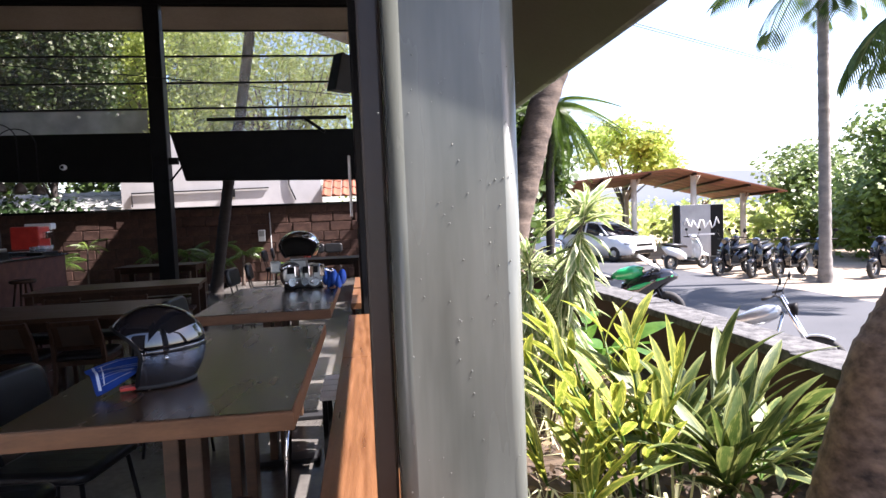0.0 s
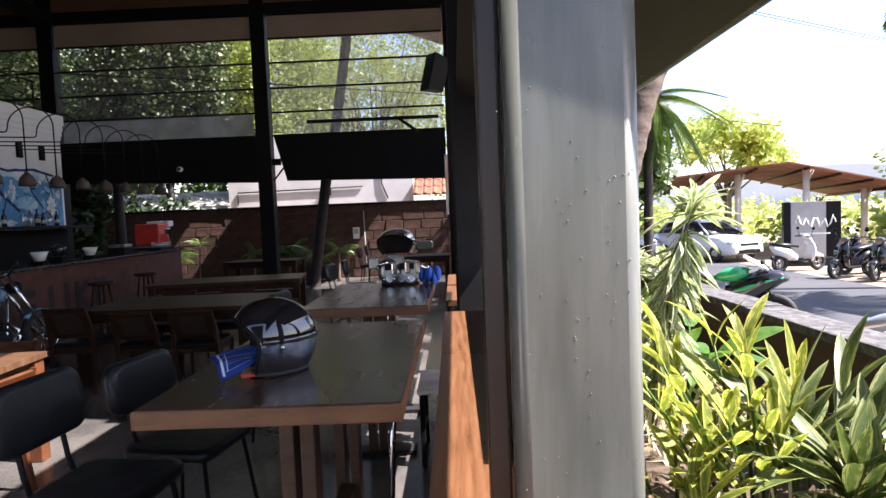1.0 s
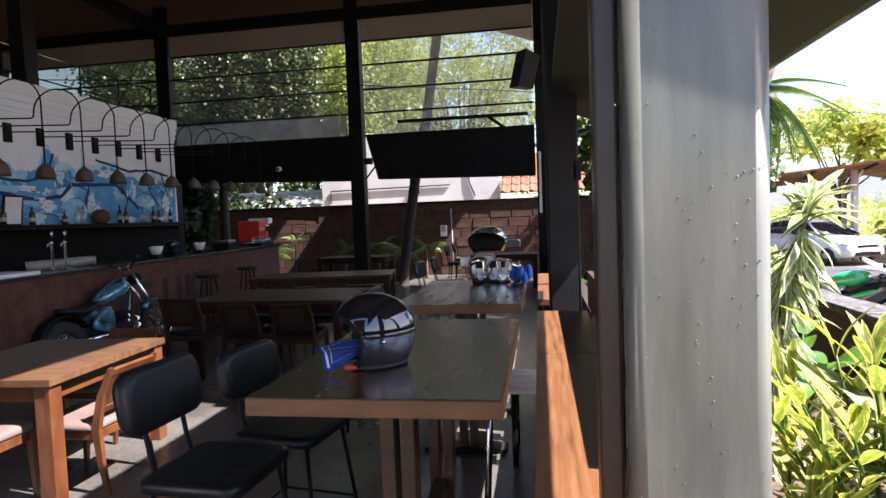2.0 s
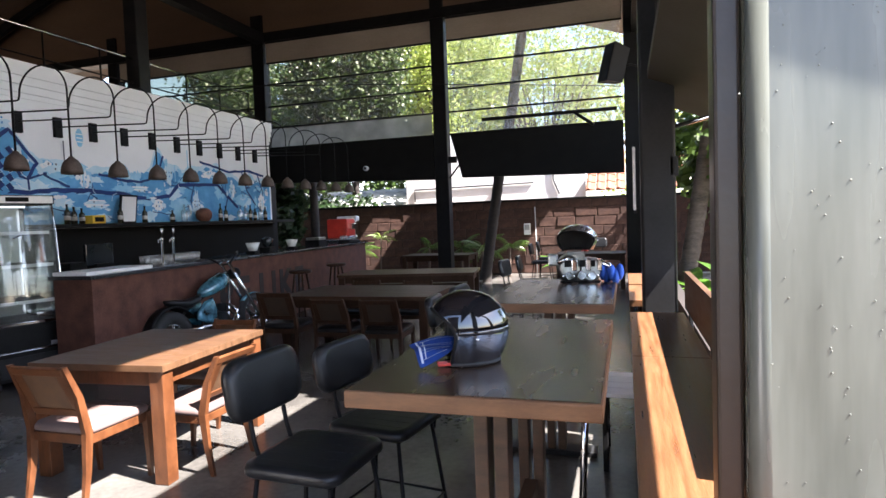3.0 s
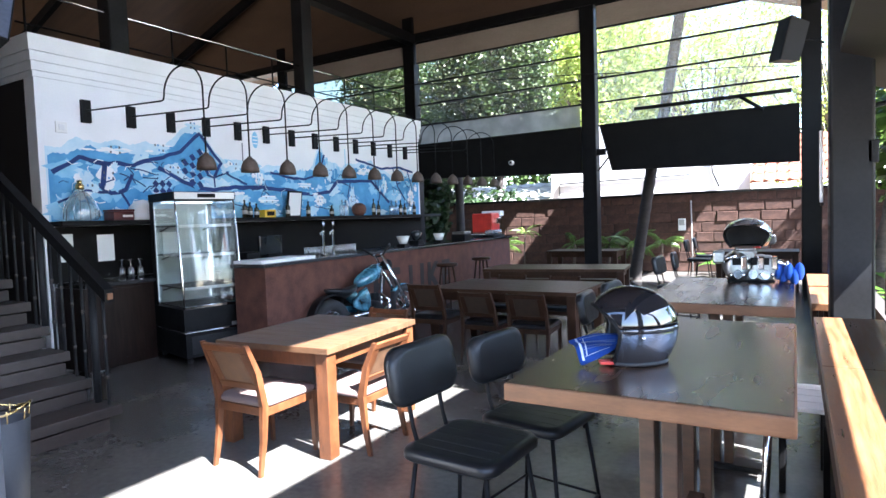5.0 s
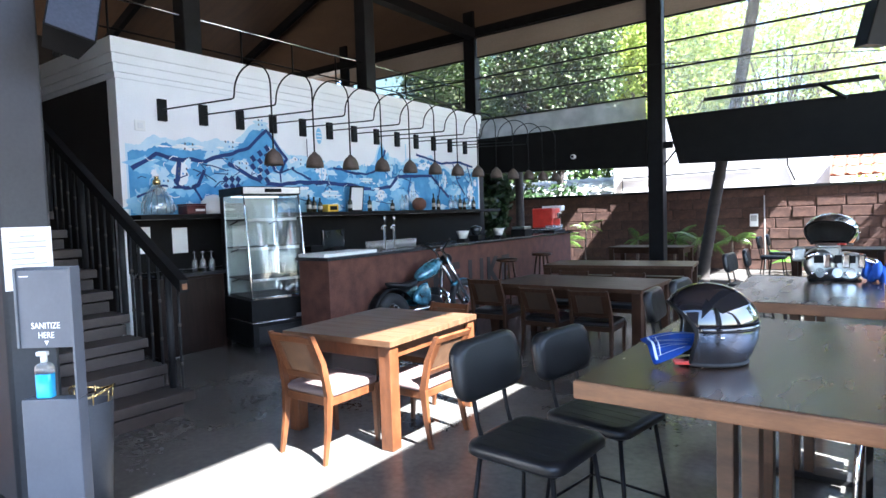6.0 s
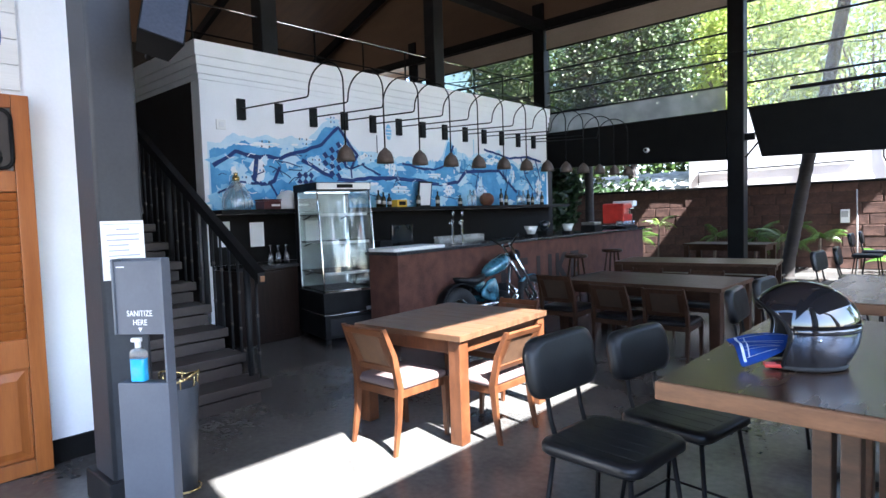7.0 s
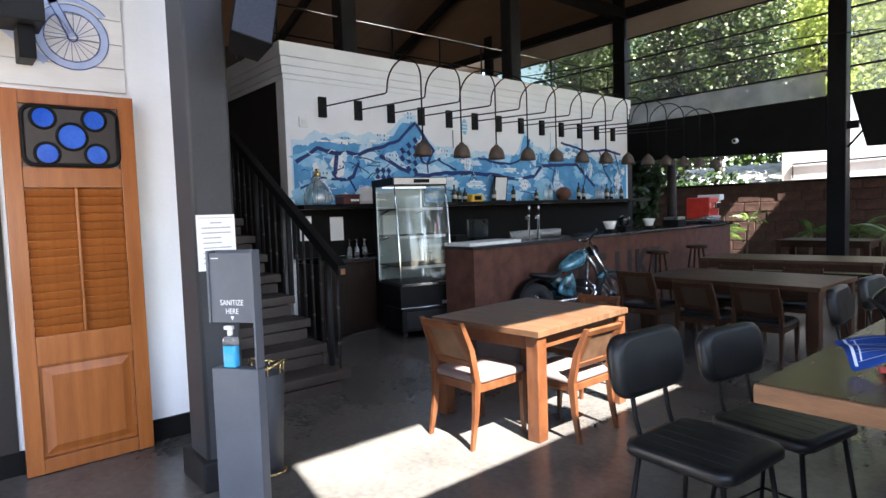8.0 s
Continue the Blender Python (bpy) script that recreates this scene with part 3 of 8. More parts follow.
def side_roof():
    """The low lean-to roof along the terrace edge, with a folded drip edge."""
    base = thing("side_roof", "brown low side roof with a rounded metal drip edge", "roof", kind="structure")
    bm = bmesh.new()
    loft(bm, [[(0.0, y, 2.26), (0.74, y, 1.96), (0.74, y, 2.01), (0.0, y, 2.31)] for y in (0.98, 4.6)], smooth=False)
    part("roof_sheet", bm, material("brown_roof_underside", (0.02, 0.015, 0.012), (0.04, 0.031, 0.026), 0.6, 0, 2.0, 0.1), base)
    one_tube("drip_edge", [(0.76, 0.98, 1.99), (0.76, 4.6, 1.99)], 0.032, GALVANISED, base, 10)


side_roof()
arm = thing("bracket_arm", "slim steel bracket arm on the dark column", "bracket", pose(0.12, 3.98, 2.0))
one_tube("rod", [(0, 0, -0.04), (0.95, 0.05, 0.17)], 0.014, CHROME, arm)
one_tube("brace", [(-0.02, -0.1, 0.85), (-0.16, -0.13, 1.5)], 0.035, DARK_STEEL, arm)
one_box("junction_box", (0.0, -0.1, -0.34), (0.05, -0.02, -0.22), DARK_STEEL, arm)
tube_lamp = thing("tube_lamp", "slim white tube lamp fixed upright beside the dark column", "lamp", pose(-0.095, 3.95, 1.46))
one_box("tube", (0.0, 0.0, 0.0), (0.018, 0.03, 0.4), PLASTIC_WHITE, tube_lamp, 0.006)
one_box("clip", (0.005, 0.005, -0.02), (0.022, 0.03, -0.001), DARK_STEEL, tube_lamp)

# white wall with the entrance, closing walls
structure("wall_entrance", (-4.66, -8, 0.0), (-4.43, 1.21, 3.2), WHITE_WALL, "white plastered wall beside the entrance", "wall")
structure("wall_stair_side", (-12, 0.98, 0.0), (-4.665, 1.21, 6.2), BROWN_WALL, "dark brown wall along the stairs", "wall")
structure("baseboard", (-4.427, -8, 0.0), (-4.41, 1.215, 0.14), BLACK_BOARD, "black skirting along the white wall", "skirting")
structure("floor_threshold", (-4.41, -2.2, 0.0), (-3.45, 0.96, 0.006), CONCRETE, "darker floor strip before the entrance", "floor")
# Unseen wall and gable added behind: less skylight inside and in the panes.
structure("dimming_wall_behind", (-4.4, -5.0, 0.0), (-0.2, -4.8, 5.6), BROWN_WALL, "unseen dark wall added behind the entrance to dim the hall", "wall")
structure("dimming_gable_south", (-16, -2.15, 4.4), (0.4, -2.0, 9.0), CEILING_WOOD, "unseen boarded gable added behind to stop sky reflections", "wall")
structure("wall_far_side", (-16.2, -8, 0), (-16.0, 12, 6), BROWN_WALL, "dark wall closing the hall", "wall")

# the white box with the mural, its cornice and the floor above
WX, WY0, WY1 = -7.0, 3.25, 10.57
structure("wall_mural", (WX - 0.2, WY0, 0.0), (WX, WY1, 3.068), WHITE_WALL, "white plastered wall behind the bar", "wall")
structure("wall_box_end", (-12, WY0, 0.0), (WX - 0.205, WY0 + 0.2, 3.068), BROWN_WALL, "dark brown end wall beside the stairs", "wall")
structure("wall_box_rear", (-12, WY1 - 0.2, 0.0), (WX - 0.205, WY1, 3.068), BLACK_BOARD, "dark end wall by the garden", "wall")
for k, (out, low, high) in enumerate(((0.012, 3.07, 3.13), (0.026, 3.134, 3.226), (0.04, 3.23, 3.327), (0.054, 3.331, 3.5))):
    structure("cornice_band", (-12, WY0 - out, low), (WX + out, WY1 + out, high), WHITE_WALL, "stepped white cornice band round the bar wall", "cornice")
structure("upper_floor", (-12, WY0 + 0.06, 3.5), (WX - 0.1, WY1 - 0.05, 3.54), DARK_WOOD, "dark floor of the upper level", "floor")
for y in (4.4, 7.8):
    near_column("post", -7.75, -7.5, y, y + 0.25, 3.54, 6.0, DARK_STEEL, "dark steel post on the upper level")


def upper_railing():
    base = thing("upper_railing", "thin steel railing along the upper level", "railing", pose(-7.62, 0, 3.54))
    one_tube("handrail", [(0, 3.4, 0.62), (0, 10.9, 0.66)], 0.018, CHROME, base)
    one_tube("lower_rail", [(0, 3.4, 0.25), (0, 10.9, 0.27)], 0.012, BLACK_STEEL, base)
    for k in range(9):
        one_tube("rail_post", [(0, 3.5 + k * 0.92, 0.0), (0, 3.5 + k * 0.92, 0.64)], 0.014, BLACK_STEEL, base)


upper_railing()


# ---- the brick wall of the rear terrace, and what stands behind ----
garden_wall = thing("garden_wall", "rough reddish laterite block wall with a thin coping", "wall", pose(0, 15.0, 0), kind="structure")
one_box("wall_core", (-16, 0.03, 0), (2.2, 0.3, 1.815), MORTAR, garden_wall)
one_box("coping", (-16, -0.03, 1.82), (2.2, 0.32, 1.875), BLACK_BOARD, garden_wall)
structure("house_wall", (-7.2, 19.0, 0), (-1.3, 19.3, 4.2), HOUSE_WALL, "white rendered house wall behind the garden wall", "wall")


def house_pipe():
    base = thing("conduit", "thin dark conduit fixed along the white house wall", "pipe", pose(-7.0, 18.97, 2.45))
    one_tube("run", [(0.1, 0, -0.4), (0.1, 0, 0), (4.1, 0, 0.05)], 0.02, BLACK_STEEL, base)
    one_tube("drop_wire", [(4.9, 0, -0.35), (4.72, 0, 0.1), (4.7, 0, 1.0)], 0.022, BLACK_STEEL, base)
    one_box("meter_box", (2.85, -0.06, -0.2), (3.1, 0.0, 0.02), DARK_STEEL, base)


house_pipe()


def tiled_roof(x0, x1, y0, z0, y1, z1, mat, label, rows=6, cols=12):
    base = thing("house_roof", label, "roof", kind="structure")
    w = (x1 - x0) / cols
    tile = bmesh.new()
    run = math.hypot(y1 - y0, z1 - z0) / rows
    loft(tile, [[(0, 0, 0.02), (w * 0.25, 0, 0.06), (w * 0.5, 0, 0.02), (w * 0.95, 0, 0.0), (w * 0.95, 0, -0.03), (0, 0, -0.03)],
                [(0, run, 0.0), (w * 0.25, run, 0.04), (w * 0.5, run, 0.0), (w * 0.95, run, -0.02), (w * 0.95, run, -0.05), (0, run, -0.05)]], smooth=False)
    data = mesh_of("roof_tile", tile, mat)
    tilt = math.degrees(math.atan2(z1 - z0, y1 - y0))
    for r in range(rows):
        for c in range(cols):
            piece("roof_tile", data, base, pose(x0 + c * w, y0 + (y1 - y0) * r / rows, z0 + (z1 - z0) * r / rows, tilt))


tiled_roof(-1.25, 2.2, 18.2, 2.15, 21.0, 3.6, ROOF_TILE, "terracotta tiled roof of the house behind")
tiled_roof(-15.5, -7.4, 19.0, 1.95, 22.0, 2.7, ROOF_GREY, "pale grey sheet roofs behind the garden wall", 4, 16)


# ---- the bar ----
BAR = pose(-5.04, 4.42, 0, 0, 0, 3.6)
BAR_TOP = 1.03


def bar_counter():
    base = thing("bar_counter", "long bar counter clad in reddish laterite with a black granite top", "bar counter", BAR)
    one_box("body", (-0.45, 0.02, 0), (0, 7.34, 0.99), LATERITE_CLAD, base, 0.008)
    one_box("rear_body", (-0.62, 0.7, 0), (-0.453, 7.34, 0.99), BLACK_BOARD, base)
    one_box("worktop", (-0.46, -0.03, 0.993), (0.04, 7.4, BAR_TOP), WORKTOP, base, 0.006)
    one_box("rear_worktop", (-0.72, 0.7, 0.993), (-0.462, 7.4, BAR_TOP), WORKTOP, base)
    ink = material("faded_dark_lettering", (0.016, 0.011, 0.01), (0.03, 0.021, 0.018), 0.8)
    for letter, y in zip("BELIKE", (2.2, 2.6, 3.14, 3.42, 3.78, 4.24)):
        lettering("slogan_letter", letter, 0.6, ink, base, pose(0.004, y, 0.33, 90, 0, 90), 0.002, 0.024)
    return base


def on_bar(x, y, turn=0.0):
    """A place on the bar top, x in from its front edge and y along the hall."""
    return pose(-5.04 - 0.063 * (y - 4.42) - x, y, BAR_TOP, 0, 0, 3.6 + turn)


bar_counter()
tray = bmesh.new()
box(tray, (-0.2, -0.45, 0), (0.2, 0.45, 0.035), 0.008)
solid("serving_board", tray, PLASTIC_WHITE, "white board lying on the end of the bar", "board", m=on_bar(0.24, 4.86))


def back_bar():
    base = thing("back_bar", "black back bar with a long display shelf under the mural", "shelf unit", pose(WX, 0, 0))
    one_box("back_panel", (0.004, 3.27, 0.9), (0.03, 10.55, 1.5), BLACK_BOARD, base)
    one_box("shelf", (0.004, 3.27, 1.505), (0.34, 10.85, 1.555), BLACK_STEEL, base, 0.006)
    for y0, y1, out in ((3.3, 4.08, 0.62), (4.084, 4.95, 0.42), (4.954, 10.5, 0.62)):
        one_box("counter_top", (0.035, y0, 0.86), (out, y1, 0.9), WORKTOP, base)
        one_box("cabinet", (0.035, y0 + 0.005, 0.0), (out - 0.04, y1 - 0.005, 0.855), CABINET_WOOD, base)
    for k in (0, 3, 4, 5, 6, 7, 8, 9, 10, 11):
        one_box("door", (0.583, 3.36 + k * 0.59, 0.08), (0.6, 3.92 + k * 0.59, 0.83), CABINET_WOOD, base)
    return base


back_bar()


OLD_LABEL = material("aged_label_paper", (0.3, 0.29, 0.26), (0.48, 0.46, 0.42), 0.8, 0, 30.0, 0.02)


def bottle(h, r, mat, label, m, cap=BLACK_STEEL):
    base = thing("bottle", label, "bottle", m, "bottles on the back bar")
    bm = bmesh.new()
    lathe(bm, [(0.0, 0), (r, 0.003), (r, h * 0.58), (r * 0.85, h * 0.66), (r * 0.36, h * 0.76), (r * 0.34, h * 0.93), (0, h * 0.93)], 14)
    part("body", bm, mat, base)
    bm = bmesh.new()
    lathe(bm, [(0, h * 0.925), (r * 0.4, h * 0.927), (r * 0.4, h), (0, h)], 12)
    part("cap", bm, cap, base)
    bm = bmesh.new()
    lathe(bm, [(r * 1.015, h * 0.2), (r * 1.02, h * 0.202), (r * 1.02, h * 0.42), (r * 1.015, h * 0.422)], 14)
    part("label_band", bm, OLD_LABEL, base)
    return base


rng = random.Random(21)
for y, h, mat in ((6.1, 0.25, BOTTLE_DARK), (6.2, 0.22, BOTTLE_DARK), (6.32, 0.2, BOTTLE_DARK), (6.96, 0.25, BOTTLE_DARK), (7.42, 0.24, BOTTLE_DARK), (9.2, 0.3, BOTTLE_DARK),
                  (9.35, 0.26, BOTTLE_DARK), (10.1, 0.28, BOTTLE_DARK), (10.25, 0.22, BOTTLE_DARK), (10.6, 0.25, BOTTLE_DARK), (8.0, 0.18, BOTTLE_DARK)):
    bottle(h, 0.036, mat, "dark glass bottle with a pale label on the shelf", pose(WX + 0.18, 3.52 + 0.955 * (y - 3.75), 1.555))
for y in (9.75, 9.9, 10.4, 8.25, 8.35):
    bm = bmesh.new()
    lathe(bm, [(0.03, 0), (0.045, 0.01), (0.05, 0.16), (0.018, 0.2), (0.016, 0.27), (0, 0.27)], 14)
    solid("carafe", bm, CLEAR_CUP, "clear glass carafe on the back shelf", "carafe", "glassware on the back bar", m=pose(WX + 0.2, 3.52 + 0.955 * (y - 3.75), 1.555))


def shelf_items():
    box_thing = thing("cash_box", "small yellow box with a dark front on the shelf", "box", pose(WX + 0.15, 6.2, 1.555))
    one_box("case", (-0.07, -0.105, 0), (0.07, 0.105, 0.11), YELLOW_BOX, box_thing, 0.008)
    one_box("front_panel", (0.072, -0.07, 0.025), (0.077, 0.07, 0.085), BLACK_BOARD, box_thing)
    framed = thing("menu_frame", "white menu sheet leaning in a dark frame", "frame", pose(WX + 0.1, 6.78, 1.555, 0, 8, 0))
    one_box("frame", (-0.01, -0.15, 0), (0.01, 0.15, 0.4), BLACK_STEEL, framed)
    one_box("sheet", (0.012, -0.125, 0.025), (0.016, 0.125, 0.375), PAPER, framed)
    bowl = bmesh.new()
    lathe(bowl, [(0.0, 0.0), (0.07, 0.0), (0.118, 0.05), (0.13, 0.11), (0.115, 0.17), (0.06, 0.215), (0.03, 0.22), (0, 0.21)], 20)
    solid("round_basket", bowl, material("red_brown_wicker", (0.07, 0.026, 0.015), (0.15, 0.06, 0.034), 0.7, 0, 22.0, 0.3), "round brown woven jar on the shelf", "jar", m=pose(WX + 0.18, 8.3, 1.555))
    crate = thing("spice_box", "dark red tin box on the shelf", "box", pose(WX + 0.17, 3.97, 1.555))
    maroon = material("maroon_tin", (0.045, 0.01, 0.01), (0.1, 0.02, 0.02), 0.4)
    one_box("tin", (-0.1, -0.12, 0), (0.1, 0.12, 0.1), maroon, crate, 0.01)
    one_box("lid", (-0.105, -0.125, 0.102), (0.105, 0.125, 0.122), maroon, crate, 0.006)
    one_box("paper_band", (0.1055, -0.02, 0.035), (0.107, 0.1, 0.06), PAPER, crate, 0)
    dome = bmesh.new()
    lathe(dome, [(0.17, 0), (0.175, 0.05), (0.15, 0.15), (0.09, 0.22), (0, 0.24)], 20)
    solid("white_helmet_shell", dome, PLASTIC_WHITE, "rounded white shell standing on the shelf", "shell", m=pose(WX + 0.16, 4.27, 1.555))
    jar = thing("glass_demijohn", "wide clear glass demijohn with a gilt wire neck on the shelf", "demijohn", pose(WX + 0.18, 3.55, 1.555))
    bm = bmesh.new()
    lathe(bm, [(0.0, 0.004), (0.15, 0.006), (0.17, 0.04), (0.165, 0.12), (0.13, 0.21), (0.075, 0.28), (0.035, 0.33), (0.034, 0.38)], 28)
    part("glass_body", bm, CLEAR_CUP, jar)
    for k in range(7):
        a = k * math.pi / 3.5
        one_tube("wire", [(0.174 * math.cos(a) * c, 0.174 * math.sin(a) * c, z) for c, z in ((1, 0.02), (0.98, 0.12), (0.77, 0.21), (0.45, 0.285), (0.22, 0.33))], 0.0032, CHROME, jar, 6)
    bm = bmesh.new()
    lathe(bm, [(0.0, 0.34), (0.042, 0.34), (0.042, 0.385), (0.024, 0.4), (0.022, 0.425), (0.03, 0.43), (0.0, 0.44)], 14)
    part("neck_cap", bm, BRASS, jar, "gilt cap on the neck")
    sheet = thing("notice", "white paper notice taped on the black back panel", "paper")
    one_box("sheet", (WX + 0.032, 3.78, 1.1), (WX + 0.035, 3.97, 1.4), PAPER, sheet, 0)
    sheet = thing("notice", "white paper notice taped beside the stair rail", "paper")
    one_box("sheet", (WX + 0.032, 3.36, 1.12), (WX + 0.035, 3.52, 1.42), PAPER, sheet, 0)
    panel = thing("switch_plate", "small pale socket plate on the white wall", "switch")
    one_box("plate", (WX + 0.001, 3.43, 2.51), (WX + 0.014, 3.55, 2.63), PAPER, panel, 0.004)
    one_box("rocker", (WX + 0.0145, 3.46, 2.54), (WX + 0.02, 3.52, 2.6), PLASTIC_WHITE, panel, 0.003)


shelf_items()


def beer_tap():
    base = thing("beer_tap", "pair of chrome beer taps on the bar", "beer tap", on_bar(0.32, 5.82))
    for dy in (0.0, 0.2):
        column = one_tube("column", [(0, dy, 0), (0, dy, 0.012), (0, dy, 0.013), (0, dy, 0.31)], [0.034, 0.034, 0.014, 0.012], CHROME, base, 12)
        one_tube("spout", [(0.0, dy, 0.285), (0.03, dy - 0.07, 0.295), (0.05, dy - 0.115, 0.29), (0.055, dy - 0.13, 0.26)], [0.011, 0.01, 0.009, 0.008], CHROME, column)
        bm = bmesh.new()
        lathe(bm, [(0.0, -0.02), (0.016, -0.018), (0.02, 0.0), (0.016, 0.018), (0.0, 0.02)], 12, Matrix.Translation((0, dy, 0.3)))
        part("valve", bm, CHROME, column)
        one_tube("lever", [(0, dy, 0.31), (0.01, dy, 0.37)], 0.006, BLACK_STEEL, column, 6)
        bm = bmesh.new()
        lathe(bm, [(0.0, -0.012), (0.03, -0.011), (0.035, 0.0), (0.03, 0.011), (0.0, 0.012)], 16, Matrix.Translation((0.012, dy, 0.4)) @ rot(0, 90, 20))
        part("badge", bm, CHROME, column)
    return base


beer_tap()
cup_bm = bmesh.new()
lathe(cup_bm, [(0.0, 0.0), (0.024, 0.0), (0.031, 0.11), (0.028, 0.11), (0.022, 0.006), (0, 0.006)], 12)
cup_mesh = mesh_of("tumbler", cup_bm, glass("tumbler_glass", 0.3, (0.95, 0.97, 0.97), 0.3))
for k in range(26):
    ob = new("tumbler", cup_mesh)
    ob.matrix_basis = on_bar(0.36 + 0.09 * (k % 2), 5.6 + 0.078 * (k // 2) + 0.02 * (k % 2))
    tagged(ob, "clear drinking glass standing upside down in a row", "glass", "row of glasses on the bar")


def napkin_holder(m):
    base = thing("condiment_stand", "white cup stand with sachets on the bar", "condiment stand", m, "stands on the bar")
    one_box("foot", (-0.07, -0.07, 0), (0.07, 0.07, 0.05), BLACK_STEEL, base)
    bm = bmesh.new()
    lathe(bm, [(0.0, 0.05), (0.06, 0.052), (0.105, 0.17), (0.095, 0.17), (0.055, 0.06), (0, 0.06)], 10)
    part("cup", bm, CERAMIC, base)
    return base


napkin_holder(on_bar(0.2, 7.62))
napkin_holder(on_bar(0.2, 8.83))
till = thing("cash_till", "black till monitor behind the bar", "till", pose(-6.35, 5.75, 0.9))
one_box("stand", (-0.08, -0.1, 0), (0.08, 0.1, 0.16), BLACK_STEEL, till)
one_box("screen", (-0.02, -0.2, 0.14), (0.03, 0.2, 0.4), DARK_GLASS, till, 0.01)
one_box("printer", (-0.1, -0.5, 0.0), (0.12, -0.28, 0.2), BLACK_STEEL, till, 0.02)
grinder = thing("coffee_grinder", "small dark coffee grinder on the bar", "grinder", on_bar(0.3, 8.2))
one_box("base", (-0.09, -0.09, 0), (0.09, 0.09, 0.08), BLACK_STEEL, grinder, 0.01)
bm = bmesh.new()
lathe(bm, [(0.05, 0.08), (0.1, 0.2), (0.03, 0.24), (0, 0.24)], 14)
part("hopper", bm, DARK_GLASS, grinder)


def coffee_machine():
    base = thing("coffee_machine", "red and chrome espresso machine on the bar end", "coffee machine", on_bar(0.36, 11.38))
    one_box("body", (-0.25, -0.24, 0.1), (0.2, 0.2, 0.5), RED_PLASTIC, base, 0.03)
    one_box("drip_tray", (-0.25, -0.35, 0.0), (0.1, 0.35, 0.075), CHROME, base, 0.01)
    one_box("group_head", (0.2, -0.1, 0.28), (0.28, 0.1, 0.4), CHROME, base, 0.01)
    one_box("side_panel", (-0.2, 0.203, 0.08), (0.2, 0.33, 0.44), CHROME, base, 0.01)
    one_box("cup_rail", (-0.22, 0.21, 0.445), (0.22, 0.42, 0.55), PLASTIC_WHITE, base, 0.02)
    bin_box = thing("cup_rack", "clear rack of stacked cups on the bar", "rack", on_bar(0.16, 11.25))
    one_box("rack", (-0.12, -0.3, 0), (0.12, 0.3, 0.05), BLACK_STEEL, bin_box)
    for k in range(9):
        bm = bmesh.new()
        lathe(bm, [(0.03, 0.0), (0.04, 0.1), (0.036, 0.1), (0.026, 0.01)], 10, Matrix.Translation((-0.08 + 0.08 * (k % 3), -0.2 + 0.17 * (k // 3), 0.052)))
        part("cup", bm, CLEAR_CUP, bin_box)
    steel = thing("steel_boxes", "dark plastic boxes stacked on the bar", "box", on_bar(0.2, 9.75))
    one_box("lower_box", (-0.14, -0.16, 0), (0.14, 0.16, 0.12), BLACK_STEEL, steel, 0.01)
    one_box("upper_box", (-0.13, -0.14, 0.122), (0.13, 0.14, 0.17), ALLOY, steel, 0.01)


coffee_machine()
for k, y in enumerate((4.02, 4.13, 4.24, 4.06, 4.18)):
    bm = bmesh.new()
    lathe(bm, [(0.034, 0.0), (0.038, 0.05), (0.03, 0.1), (0.006, 0.12), (0.005, 0.19), (0.03, 0.2), (0.0, 0.204)], 14)
    solid("wine_glass", bm, CLEAR_CUP, "clear stem glass upside down on the back counter", "glass", "stem glasses on the back counter", m=pose(WX + 0.08 + 0.11 * (k // 3), y, 0.9))


# Added glow without a known lamp: brightens the inside of the fridge case.
CASE_FILL = bpy.data.materials.new("case_fill_glow")
CASE_FILL.use_nodes = True
CASE_FILL.node_tree.nodes["Principled BSDF"].inputs["Emission Color"].default_value = (0.85, 0.95, 1.0, 1)
CASE_FILL.node_tree.nodes["Principled BSDF"].inputs["Emission Strength"].default_value = 0.3

# Weaker copy of the added glow, for the strips in the case corners.
CORNER_FILL = CASE_FILL.copy()
CORNER_FILL.name = "shelf_edge_glow"
CORNER_FILL.node_tree.nodes["Principled BSDF"].inputs["Emission Strength"].default_value = 0.085


